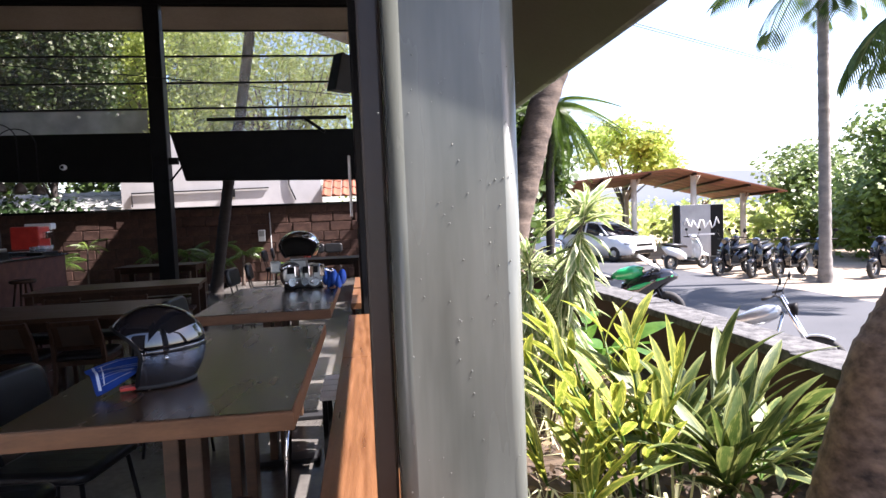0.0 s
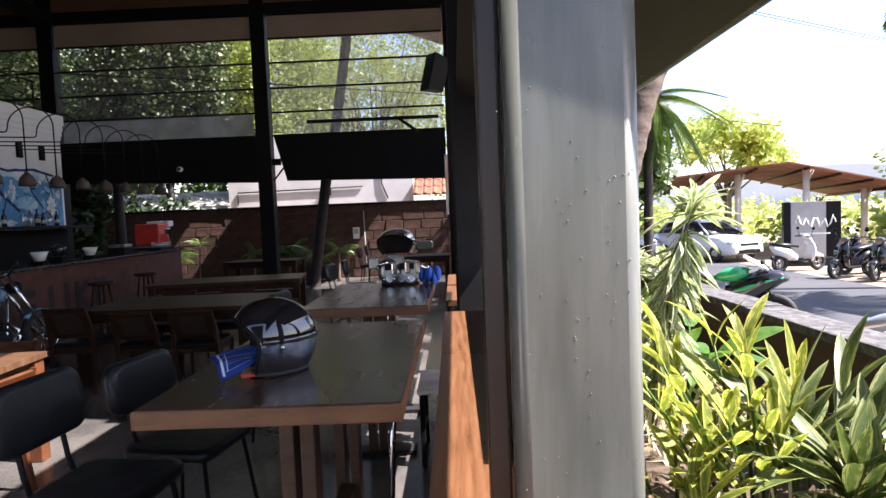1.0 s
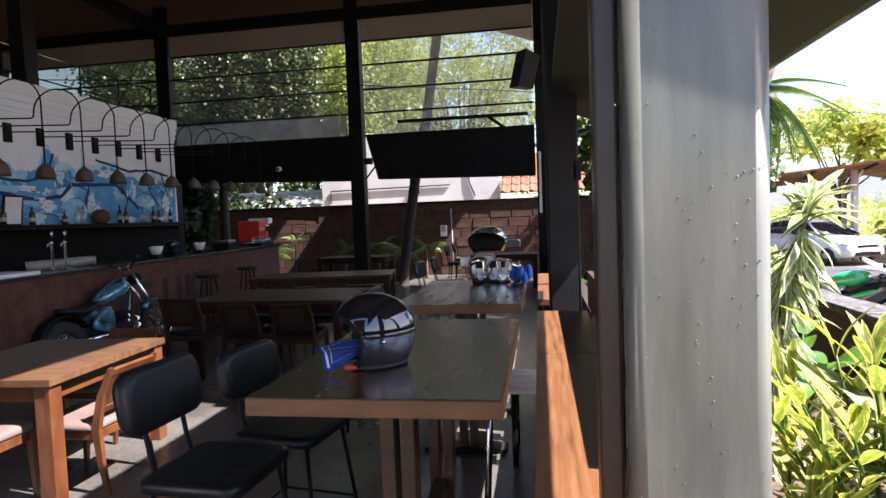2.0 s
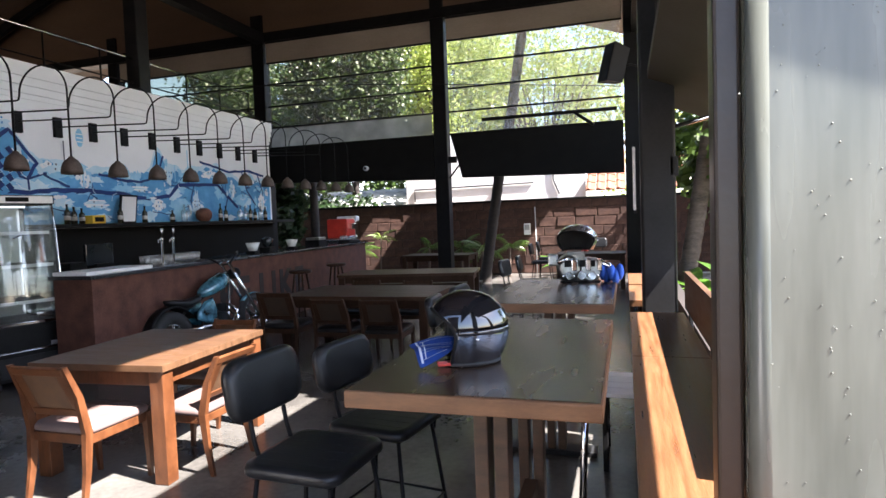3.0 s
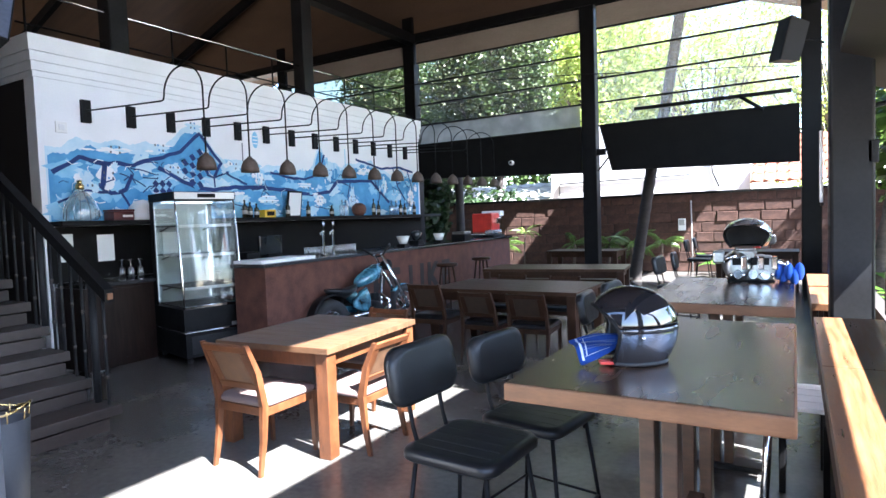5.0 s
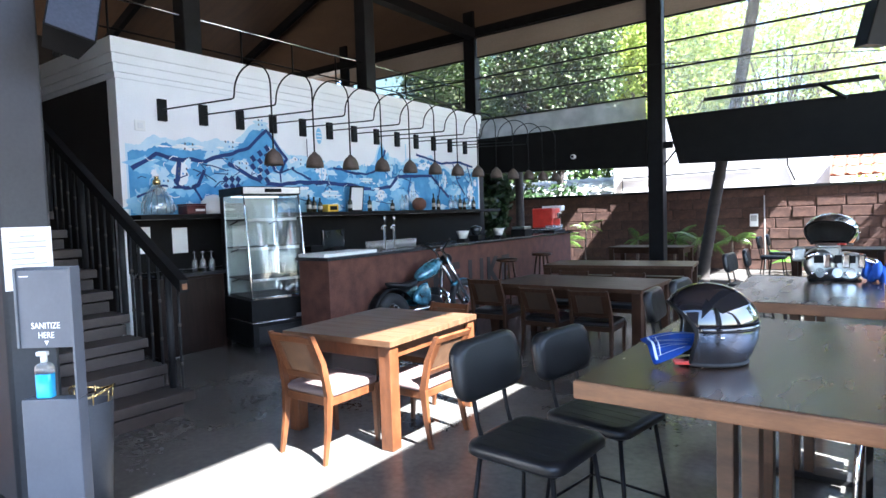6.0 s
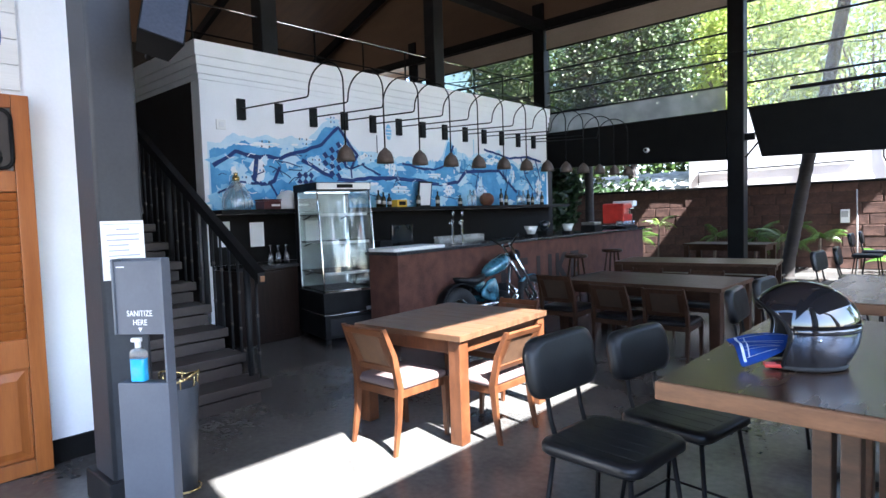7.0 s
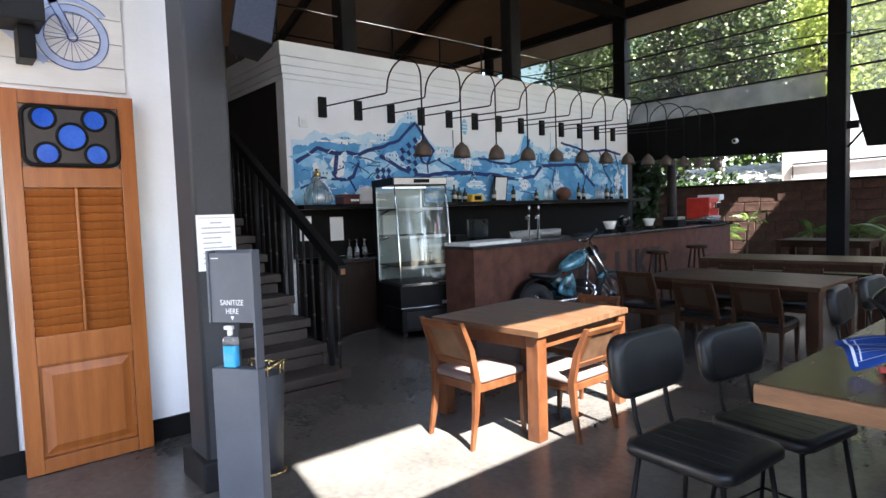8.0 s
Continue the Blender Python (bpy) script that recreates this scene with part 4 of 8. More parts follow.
def display_fridge():
    base = thing("display_fridge", "black glass-fronted cake fridge with lit shelves", "display fridge", pose(-6.515, 4.131, 0, 0, 0, -14))
    W, D = 0.68, 0.83
    for x, y in ((0.06, 0.06), (D - 0.06, 0.06), (0.06, W - 0.06), (D - 0.06, W - 0.06)):
        one_tube("castor", [(x, y - 0.02, 0.03), (x, y + 0.02, 0.03)], 0.03, RUBBER, base, 10)
    one_box("plinth", (0, 0, 0.065), (D, W, 0.33), BLACK_STEEL, base, 0.008)
    one_box("trim", (-0.004, -0.004, 0.332), (D + 0.006, W + 0.004, 0.342), CHROME, base, 0.002)
    one_box("lower_body", (0, 0, 0.345), (D - 0.02, W, 0.58), BLACK_STEEL, base, 0.006)
    one_box("back_wall", (0, 0.02, 0.582), (0.03, W - 0.02, 1.74), CASE_GREY, base, 0.003)
    one_box("canopy_fill", (0.2, 0.06, 1.726), (0.26, W - 0.06, 1.74), CASE_FILL, base, 0.002, "glow strip added under the canopy to brighten the case")
    one_box("canopy", (0, -0.005, 1.742), (D - 0.12, W + 0.005, 1.83), BLACK_STEEL, base, 0.006)
    one_box("canopy_face", (D - 0.117, 0.01, 1.75), (D - 0.11, W - 0.01, 1.822), STEEL_FACE, base, 0.002)
    one_box("maker_badge", (D - 0.1095, 0.25, 1.765), (D - 0.107, 0.45, 1.808), BLACK_BOARD, base, 0.01)
    for y in (0.004, W - 0.016):
        one_box("side_post", (-0.003, y, 0.582), (0.1, y + 0.012, 1.741), BLACK_STEEL, base, 0.002)
    front = lambda z: D - 0.02 - 0.11 * ((z - 0.58) / 1.16) ** 1.6
    levels = [0.585 + 1.155 * k / 8 for k in range(9)]
    for y in (0.012, W - 0.02):
        bm = bmesh.new()
        points = [(0.034, 0.585)] + [(front(z), z) for z in levels] + [(0.034, 1.738)]
        plate(bm, points, 0.006, Matrix.Translation((0, y, 0)) @ rot(90))
        ob = part("side_pane", bm, FRIDGE_GLASS, base)
        ob.visible_shadow = False
        one_tube("corner_trim", [(front(z) + 0.004, y, z) for z in levels], 0.009, CHROME, base, 6)
    bm = bmesh.new()
    loft(bm, [[(front(z), 0.02, z), (front(z) + 0.006, 0.02, z), (front(z) + 0.006, W - 0.02, z), (front(z), W - 0.02, z)] for z in levels])
    ob = part("front_pane", bm, FRIDGE_GLASS, base)
    ob.visible_shadow = False
    for y in (0.03, W - 0.045):
        one_box("corner_fill", (0.036, y, 0.62), (0.05, y + 0.015, 1.7), CORNER_FILL, base, 0.002, "slim glow strip added to brighten the case corner")
    one_box("sill_rail", (D - 0.06, 0.01, 0.583), (D - 0.01, W - 0.01, 0.61), CHROME, base, 0.004)
    for z in (0.79, 1.14, 1.46):
        shelf = one_box("shelf", (0.034, 0.05, z), (front(z) - 0.06, W - 0.05, z + 0.014), DARK_STEEL, base, 0)
        one_box("shelf_edge", (front(z) - 0.058, 0.05, z - 0.014), (front(z) - 0.045, W - 0.05, z + 0.018), PLASTIC_WHITE, shelf, 0.002, "white price rail on the shelf edge")
        for y in (0.09, W - 0.1):
            one_tube("shelf_bracket", [(0.05, y, z - 0.05), (0.3, y, z - 0.004)], 0.007, DARK_STEEL, shelf, 6)
    bm = bmesh.new()
    box(bm, (0.05, 0.05, 0.586), (D - 0.1, W - 0.05, 0.6))
    part("deck", bm, DARK_STEEL, base)
    one_box("vent_grille", (D + 0.001, 0.06, 0.1), (D + 0.008, W - 0.06, 0.29), DARK_STEEL, base, 0.002)
    one_box("switch_panel", (D - 0.019, W - 0.16, 0.35), (D - 0.012, W - 0.06, 0.39), STEEL_FACE, base, 0.002)
    return base


display_fridge()


# ---- the mural and the lamps above the bar ----
def mural():
    """A blue painted map of rivers on the white wall: washes, fields and dark rivers, each a thin coat."""
    base = thing("mural", "blue painted river map mural on the white bar wall", "mural", pose(WX, 0, 0))
    rng = random.Random(44)

    def skyline(y):
        s = 2.36 + 0.06 * math.sin(y * 1.7 + 1.0) + 0.1 * noise.noise((y * 1.3, 0.2, 0)) + 0.09 * noise.noise((y * 5.0, 3.2, 0))
        s += 0.4 * math.exp(-((y - 5.12) / 0.3) ** 2) + 0.26 * math.exp(-((y - 7.58) / 0.16) ** 2) + 0.12 * math.exp(-((y - 8.9) / 0.8) ** 2)
        return s - 0.13 * math.exp(-((y - 7.1) / 0.25) ** 2) + 0.03 * noise.noise((y * 12, 1.2, 0)) + 0.012 * noise.noise((y * 40, 5.2, 0))

    def wash(name, low, high, lift, mat, y0=WY0 + 0.06, y1=WY1 - 0.04, step=0.03):
        bm = bmesh.new()
        n = int((y1 - y0) / step)
        ys = [y0 + (y1 - y0) * k / n for k in range(n + 1)]
        front = [[bm.verts.new((lift, y, high(y))), bm.verts.new((lift, y, max(low(y), 1.556)))] for y in ys]
        for a, b in zip(front, front[1:]):
            bm.faces.new((a[0], b[0], b[1], a[1]))
        part(name, bm, mat, base)

    wash("pale_wash", lambda y: 1.556, lambda y: skyline(y) + 0.01 + 0.09 * max(0, noise.noise((y * 4, 9, 0)) + 0.1), 0.003, BLUE_PALE, step=0.015)
    wash("blue_wash", lambda y: 1.556, lambda y: skyline(y) - 0.07 + 0.05 * abs(noise.noise((y * 9, 2.5, 0))) - 0.22 * max(0, noise.noise((y * 2.6, 19, 0))) - 0.06 * max(0, noise.noise((y * 14, 7, 0))), 0.006, BLUE_MID, WY0 + 0.08, WY1 - 0.06, 0.012)
    for k in range(90):
        y, z = rng.uniform(3.4, 10.4), rng.uniform(1.6, 2.3)
        w, h = rng.uniform(0.06, 0.26), rng.uniform(0.04, 0.14)
        bm = bmesh.new()
        ring = [(y + w * math.cos(a) * (1 + 0.9 * noise.noise((k, 2 * math.cos(a), 2 * math.sin(a)))), z + h * math.sin(a) * (1 + 0.9 * noise.noise((k, 3 * math.cos(a), 3 * math.sin(a) + 4)))) for a in [i * math.pi / 14 for i in range(28)]]
        bm.faces.new([bm.verts.new((0.009 + 0.0001 * k, a, max(1.56, b))) for a, b in ring])
        part("paint_patch", bm, (BLUE_LIGHT, BLUE_MID, BLUE_LIGHT, BLUE_MID, BLUE_LIGHT, BLUE_PALE)[k % 6], base)

    def river(points, width, lift=0.02, mat=BLUE_DARK):
        pts = []
        for (y0, z0), (y1, z1) in zip(points, points[1:]):
            for k in range(8):
                f = k / 8
                y, z = y0 + (y1 - y0) * f, z0 + (z1 - z0) * f
                pts.append((y, z + 0.022 * noise.noise((y * 6, z * 6, 0))))
        pts.append(points[-1])
        bm = bmesh.new()
        edge = []
        for i, (y, z) in enumerate(pts):
            a, b = pts[max(i - 1, 0)], pts[min(i + 1, len(pts) - 1)]
            way = Vector((b[0] - a[0], b[1] - a[1])).normalized()
            w = width * 0.84 * (0.75 + 0.5 * abs(noise.noise((y * 4, 7, 0))))
            edge.append((bm.verts.new((lift, y - way.y * w, z + way.x * w)), bm.verts.new((lift, y + way.y * w, z - way.x * w))))
        for a, b in zip(edge, edge[1:]):
            bm.faces.new((a[0], b[0], b[1], a[1]))
        part("river", bm, mat, base)

    river([(3.36, 2.08), (3.65, 2.25), (3.93, 2.21), (4.27, 2.21), (4.67, 2.33), (4.92, 2.43), (5.21, 2.68), (5.39, 2.47), (5.54, 2.31), (5.41, 2.12)], 0.034)
    river([(3.93, 2.21), (3.89, 1.94), (3.98, 1.87), (4.16, 1.92), (4.25, 2.1)], 0.034)
    river([(4.59, 2.2), (4.83, 2.1), (5.16, 1.94), (5.61, 1.97), (6.06, 2.0), (6.82, 1.97), (7.28, 1.91), (7.72, 1.97), (7.93, 2.15), (8.89, 2.19), (9.44, 1.8)], 0.04)
    river([(6.42, 2.23), (6.78, 2.17), (7.17, 2.16), (7.49, 2.26), (7.63, 2.58)], 0.026)
    river([(8.46, 2.57), (9.15, 2.44), (9.85, 2.49), (10.3, 2.42)], 0.03)
    river([(5.17, 2.15), (5.41, 2.12), (5.66, 2.19)], 0.02)
    river([(5.41, 2.12), (5.42, 1.98)], 0.02)
    river([(5.62, 2.17), (5.97, 2.04)], 0.02)
    river([(8.3, 2.18), (8.2, 1.9), (8.35, 1.7)], 0.018)
    river([(9.0, 2.2), (9.15, 1.95), (9.05, 1.7)], 0.02)
    river([(9.6, 2.46), (9.75, 2.1), (10.0, 1.85)], 0.024)
    river([(10.1, 2.44), (10.25, 2.1), (10.15, 1.8)], 0.022)
    river([(3.4, 1.75), (3.7, 1.9), (3.95, 1.88)], 0.018)
    river([(4.1, 1.9), (4.2, 1.72), (4.35, 1.62)], 0.02)
    for k in range(34):
        y, z = rng.uniform(3.5, 10.3), rng.uniform(1.65, 2.2)
        river([(y, z), (y + rng.uniform(-0.2, 0.2), z + rng.uniform(-0.08, 0.12)), (y + rng.uniform(-0.34, 0.34), z + rng.uniform(-0.1, 0.2))], 0.01, 0.0195)
    for k in range(26):
        u, v = k % 6, k // 6
        bm = bmesh.new()
        y, z = 4.86 + u * 0.058 + v * 0.053, 2.26 + u * 0.038 - v * 0.069
        bm.faces.new([bm.verts.new((0.024, y + a, z + b)) for a, b in ((0, 0), (0.05, -0.065), (0.105, -0.03), (0.055, 0.035))])
        part("field_patch", bm, BLUE_DARK if (u + v) % 2 else BLUE_MID, base)
    for k in range(6):
        bm = bmesh.new()
        y, z = 4.5 + (k % 3) * 0.09, 2.0 - (k // 3) * 0.09
        bm.faces.new([bm.verts.new((0.024, y + a, z + b)) for a, b in ((0, 0), (0.05, -0.05), (0.09, 0.0), (0.04, 0.05))])
        part("field_patch", bm, BLUE_DARK, base)
    # pale clearings with small buildings drawn in a few strokes
    def blot(name, y, z, w, h, lift, mat, k, rough=0.7):
        bm = bmesh.new()
        turn = [i * math.pi / 18 for i in range(36)]
        ring = [(y + w * math.cos(a) * (1 + rough * noise.noise((k, 2.5 * math.cos(a), 2.5 * math.sin(a)))), z + h * math.sin(a) * (1 + rough * noise.noise((k, 3 * math.cos(a), 3 * math.sin(a) + 4)))) for a in turn]
        bm.faces.new([bm.verts.new((lift, a, max(1.56, b))) for a, b in ring])
        part(name, bm, mat, base)

    def bar(y, z, dy, dz, mat, lift=0.027):
        bm = bmesh.new()
        bm.faces.new([bm.verts.new((lift, y + a, z + b)) for a, b in ((0, 0), (dy, 0), (dy, dz), (0, dz))])
        part("drawn_stroke", bm, mat, base)

    clearings = ((3.95, 2.07, 0.13, 0.17), (4.79, 2.18, 0.17, 0.09), (3.7, 1.98, 0.14, 0.15), (4.05, 2.37, 0.25, 0.05), (4.6, 2.44, 0.2, 0.05), (5.12, 2.77, 0.12, 0.05), (5.3, 2.35, 0.1, 0.12), (5.72, 2.28, 0.17, 0.1),
                 (5.85, 1.83, 0.2, 0.08), (6.2, 2.14, 0.11, 0.13), (6.36, 1.82, 0.22, 0.08), (7.15, 2.05, 0.16, 0.06), (7.47, 1.83, 0.16, 0.11), (7.72, 2.3, 0.1, 0.2), (8.33, 1.86, 0.12, 0.24), (8.7, 2.36, 0.2, 0.08), (9.3, 2.1, 0.12, 0.16), (9.8, 2.3, 0.14, 0.1), (10.2, 1.9, 0.14, 0.2))
    for k, (y, z, w, h) in enumerate(clearings):
        blot("clearing", y, z, 0.75 * w, 0.8 * h, 0.0187 + 0.0001 * k, BLUE_PALE if k % 3 else WHITE_WALL, 200 + k)
        for c in range(5):
            blot("clearing", y + rng.uniform(-1.3, 1.3) * w, z + rng.uniform(-1, 1) * h, w * rng.uniform(0.15, 0.4), h * rng.uniform(0.15, 0.4), 0.0206 + 0.0001 * (k % 5) + 0.0006 * c, (WHITE_WALL, BLUE_PALE, BLUE_LIGHT)[c % 3], 300 + 9 * k + c)
        for row in range(2):
            for c in range(3):
                if rng.random() < 0.6:
                    bar(y + (c - 1) * 0.055 + rng.uniform(-0.01, 0.01), z - 0.04 + 0.06 * row, 0.02, 0.026, BLUE_MID if c % 2 else STAND_GREY)
    for y, z, h in ((6.16, 2.02, 0.26), (6.28, 2.04, 0.2), (7.85, 2.2, 0.26), (5.9, 2.36, 0.26), (8.15, 2.42, 0.3)):
        bar(y, z, 0.018, h, BLUE_LIGHT if y != 5.9 else STAND_GREY, 0.0275)
    for y, z, w in ((6.36, 1.8, 0.2), (6.36, 1.86, 0.13), (5.2, 1.75, 0.14), (7.1, 2.07, 0.12), (7.1, 2.03, 0.09), (9.0, 2.28, 0.1)):
        bar(y - w, z, 2 * w, 0.018, WHITE_WALL, 0.028)
    blot("balloon", 6.17, 2.69, 0.055, 0.12, 0.004, BLUE_LIGHT, 411, 0.1)
    for z in (2.63, 2.68, 2.73):
        bar(6.125, z, 0.09, 0.014, WHITE_WALL, 0.006)
    for k in range(70):
        y, z = rng.uniform(3.4, 10.4), rng.uniform(1.6, 2.3)
        ang, ln = rng.uniform(0, math.pi), rng.uniform(0.05, 0.16)
        river([(y, z), (y + 0.5 * ln * math.cos(ang + 0.4), z + 0.5 * ln * math.sin(ang + 0.4)), (y + ln * math.cos(ang), z + 0.8 * ln * math.sin(ang))], 0.006, 0.0278, (WHITE_WALL, BLUE_PALE, BLUE_DARK)[k % 3])


mural()


def bar_lamp(m):
    """A domed pendant on a bent iron arm from the wall."""
    base = thing("bar_lamp", "dome pendant lamp hung from a bent black iron wall arm", "lamp", m, "lamps over the bar")
    one_box("wall_bracket", (0.002, -0.05, -0.13), (0.05, 0.05, 0.12), BLACK_STEEL, base, 0.004)
    arch = [(1.71 - 0.29 * math.cos(a), 0, -0.02 + 0.25 * math.sin(a)) for a in [math.pi * k / 14 for k in range(15)]]
    one_tube("arm", [(0.04, 0, 0.0), (1.37, 0, -0.065), (1.405, 0, -0.06)] + arch + [(2.0, 0, -0.66)], 0.0085, BLACK_STEEL, base, 6)
    bm = bmesh.new()
    dome = [(0.018, -0.63)] + [(0.09 * math.sin(radians(a)), -0.77 + 0.13 * math.cos(radians(a))) for a in (18, 36, 54, 72, 85)] + [(0.092, -0.79), (0.085, -0.79), (0.079, -0.76), (0.046, -0.69), (0.0, -0.67)]
    lathe(bm, dome, 20, Matrix.Translation((2.0, 0, 0)))
    part("shade", bm, LAMP_CLAY, base)
    return base


first = bar_lamp(pose(WX, 3.75, 2.775))
for k in range(1, 13):
    copy_thing(first, pose(WX, 3.75 + 0.524 * k, 2.775 + 0.002 * k))


# ---- stairs ----
def staircase():
    base = thing("staircase", "dark weathered wooden staircase with closed plank treads", "stairs", pose(-4.45, 1.22, 0))
    run, rise, width = 0.272, 0.178, 1.2
    for k in range(16):
        x = -k * run
        z = (k + 1) * rise
        bm = bmesh.new()
        box(bm, (x - run - 0.03, 0, z - 0.075), (x, width + (0.06 if k == 0 else 0), z), 0.01)
        part("tread", bm, STAIR_WOOD, base)
        bm = bmesh.new()
        box(bm, (x - run - 0.03, 0.02, z - rise + 0.002), (x - 0.018, width - 0.03, z - 0.088), 0.005)
        part("riser", bm, STAIR_WOOD, base)
    rail = thing("stair_railing", "dark steel stair railing with a thick wooden handrail", "railing", pose(-4.42, 2.4, 0))
    slope = rise / run
    bm = bmesh.new()
    a, b = Vector((0.03, 0, 0.98)), Vector((-4.3, 0, 0.98 + 4.33 * 0.615))
    loft(bm, [[p + Vector((0, dy, dz)) for dy, dz in ((-0.035, -0.045), (0.035, -0.045), (0.035, 0.045), (-0.035, 0.045))] for p in (a, b)], smooth=False)
    part("handrail", bm, BLACK_STEEL, rail)
    one_box("cap", (0.032, -0.02, 0.955), (0.04, 0.02, 1.0), TABLE_EDGE, rail)
    for k in range(30):
        x = -0.06 - k * 0.136
        top = 0.98 - x * 0.615 - 0.03
        foot = max(0.19, (math.floor((-x - 0.03) / run) + 1) * rise)
        if k % 5 == 1:
            one_tube("newel", [(x, 0, foot), (x, 0, top)], 0.026, DARK_STEEL, rail, 10)
        else:
            post = one_tube("baluster", [(x, 0, foot), (x, 0, top)], 0.011, DARK_STEEL, rail, 6)
            for c in (0.25, 0.62):
                bm = bmesh.new()
                ellipsoid(bm, (x, 0, foot + (top - foot) * c), (0.015, 0.015, 0.02), 8, 6)
                part("knuckle", bm, STAIR_WOOD, post)


staircase()


# ---- furniture ----
def high_table(m):
    base = thing("high_table", "tall dark wooden table with a worn pale edge", "table", m, "high tables")
    L, W, Z = 1.3, 0.752, 0.95
    bm = bmesh.new()
    box(bm, (0, 0, Z - 0.055), (W, L, Z - 0.003), 0.006)
    part("edge_band", bm, TABLE_EDGE, base)
    bm = bmesh.new()
    box(bm, (0.006, 0.006, Z - 0.006), (W - 0.006, L - 0.006, Z), 0.003)
    part("tabletop", bm, TABLE_TOP, base)
    for y in (0.22, L - 0.3):
        for x in (0.34, 0.405):
            one_box("leg", (x, y, 0.03), (x + 0.046, y + 0.08, Z - 0.057), TABLE_LEG, base, 0.005)
        one_box("foot", (0.12, y - 0.02, 0.0), (W - 0.12, y + 0.11, 0.03), DARK_STEEL, base, 0.006)
    one_box("stretcher", (0.365, 0.3, 0.2), (0.425, L - 0.3, 0.28), TABLE_LEG, base, 0.004)
    return base


table = high_table(pose(-0.962, 1.587, 0))
copy_thing(table, pose(-0.965, 3.36, 0))


def bar_chair(m):
    """Faces +x; padded seat and back on a thin black steel frame."""
    base = thing("bar_chair", "counter-height chair with black padded seat and back on thin steel legs", "chair", m, "black bar chairs")
    bm = bmesh.new()
    rings = [[(x * s, y * s, z) for x, y in rounded(0.4, 0.4, 0.06)] for z, s in ((0.596, 0.95), (0.606, 1.0), (0.63, 1.0), (0.642, 0.965), (0.647, 0.85))]
    loft(bm, rings)
    seat = part("seat", bm, VINYL, base)
    for k in range(5):
        one_tube("seam", [(-0.16, -0.13 + 0.065 * k, 0.6465), (0.16, -0.13 + 0.065 * k, 0.6465)], 0.0018, VINYL, seat, 5)
    bm = bmesh.new()
    turn = Matrix.Translation((-0.215, 0, 0.91)) @ rot(0, -9, 0) @ rot(90, 0, 90)
    rings = [[turn @ Vector((x * s, y * s, z)) for x, y in rounded(0.42, 0.245, 0.075)] for z, s in ((-0.025, 0.9), (-0.02, 0.985), (-0.006, 1.0), (0.012, 0.985), (0.024, 0.92), (0.028, 0.8))]
    loft(bm, rings)
    back = part("backrest", bm, VINYL, base)
    for y in (-0.1, 0.1):
        one_tube("back_strut", [(-0.17, y, 0.6), (-0.2, y, 0.7), (-0.235, y, 0.92)], 0.009, BLACK_STEEL, base)
    for x, y in ((0.15, 0.15), (0.15, -0.15), (-0.15, 0.15), (-0.15, -0.15)):
        one_tube("leg", [(x, y, 0.6), (x * 1.4, y * 1.35, 0.0)], 0.0095, BLACK_STEEL, base)
    c = 1 + 0.38 * 0.72
    for a, b in (((0.15, 0.15), (0.15, -0.15)), ((-0.15, 0.15), (-0.15, -0.15)), ((0.15, 0.15), (-0.15, 0.15)), ((0.15, -0.15), (-0.15, -0.15))):
        one_tube("footrest", [(a[0] * c, a[1] * c, 0.18), (b[0] * c, b[1] * c, 0.18)], 0.007, BLACK_STEEL, base)
    one_box("seat_frame", (-0.17, -0.17, 0.585), (0.17, 0.17, 0.597), BLACK_STEEL, base)
    return base


LOW = Matrix.Diagonal((1, 1, 0.935, 1))
chair = bar_chair(pose(-1.27, 1.945, 0, 0, 0, -4) @ LOW)
for x, y, a in ((-1.21, 2.48, -9), (-1.25, 4.08, 4), (-1.24, 4.7, -4), (-1.42, 7.5, -6), (-1.36, 8.25, 4), (-1.72, 11.75, 0), (-1.7, 12.6, 5), (-1.15, 13.6, -90), (-0.75, 13.6, -90)):
    copy_thing(chair, pose(x, y, 0, 0, 0, a) @ LOW)


def dining_table(m, w, d, top, edge, label, group="dining tables"):
    base = thing("dining_table", label, "table", m, group)
    n = max(4, round(d / 0.13))
    for k in range(n):
        bm = bmesh.new()
        box(bm, (0, d * k / n + 0.001, 0.652), (w, d * (k + 1) / n - 0.0006, 0.69), 0.0015)
        part("top_plank", bm, top, base)
    for y0, y1 in ((0.05, 0.075), (d - 0.075, d - 0.05)):
        one_box("apron", (0.06, y0, 0.56), (w - 0.06, y1, 0.651), edge, base)
    for x0, x1 in ((0.05, 0.075), (w - 0.075, w - 0.05)):
        one_box("apron", (x0, 0.08, 0.56), (x1, d - 0.08, 0.651), edge, base)
    for x in (0.015, w - 0.105):
        for y in (0.015, d - 0.105):
            one_box("leg", (x, y, 0), (x + 0.09, y + 0.09, 0.6505), edge, base, 0.006)
    return base


# Top for the rear tables: the shade they stand in is in the tone.
SHADE_TOP = material("brown_top_toned_for_shade", (0.032, 0.016, 0.009), (0.075, 0.039, 0.022), 0.42, 0, 6.0, 0.08, (0.6, 6, 1), 40, per_piece=0.1, specular=0.2)
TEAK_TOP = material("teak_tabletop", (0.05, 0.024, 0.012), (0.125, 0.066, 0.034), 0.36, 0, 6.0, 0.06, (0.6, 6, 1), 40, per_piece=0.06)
dining_table(pose(-3.54, 2.6, 0, 0, 0, 4), 0.92, 1.08, TEAK_TOP, TEAK, "square teak dining table standing half in the sun")
dining_table(pose(-3.68, 5.52, 0), 1.66, 1.0, SHADE_TOP, DARK_WOOD, "dining table in the shade, wood toned darker")
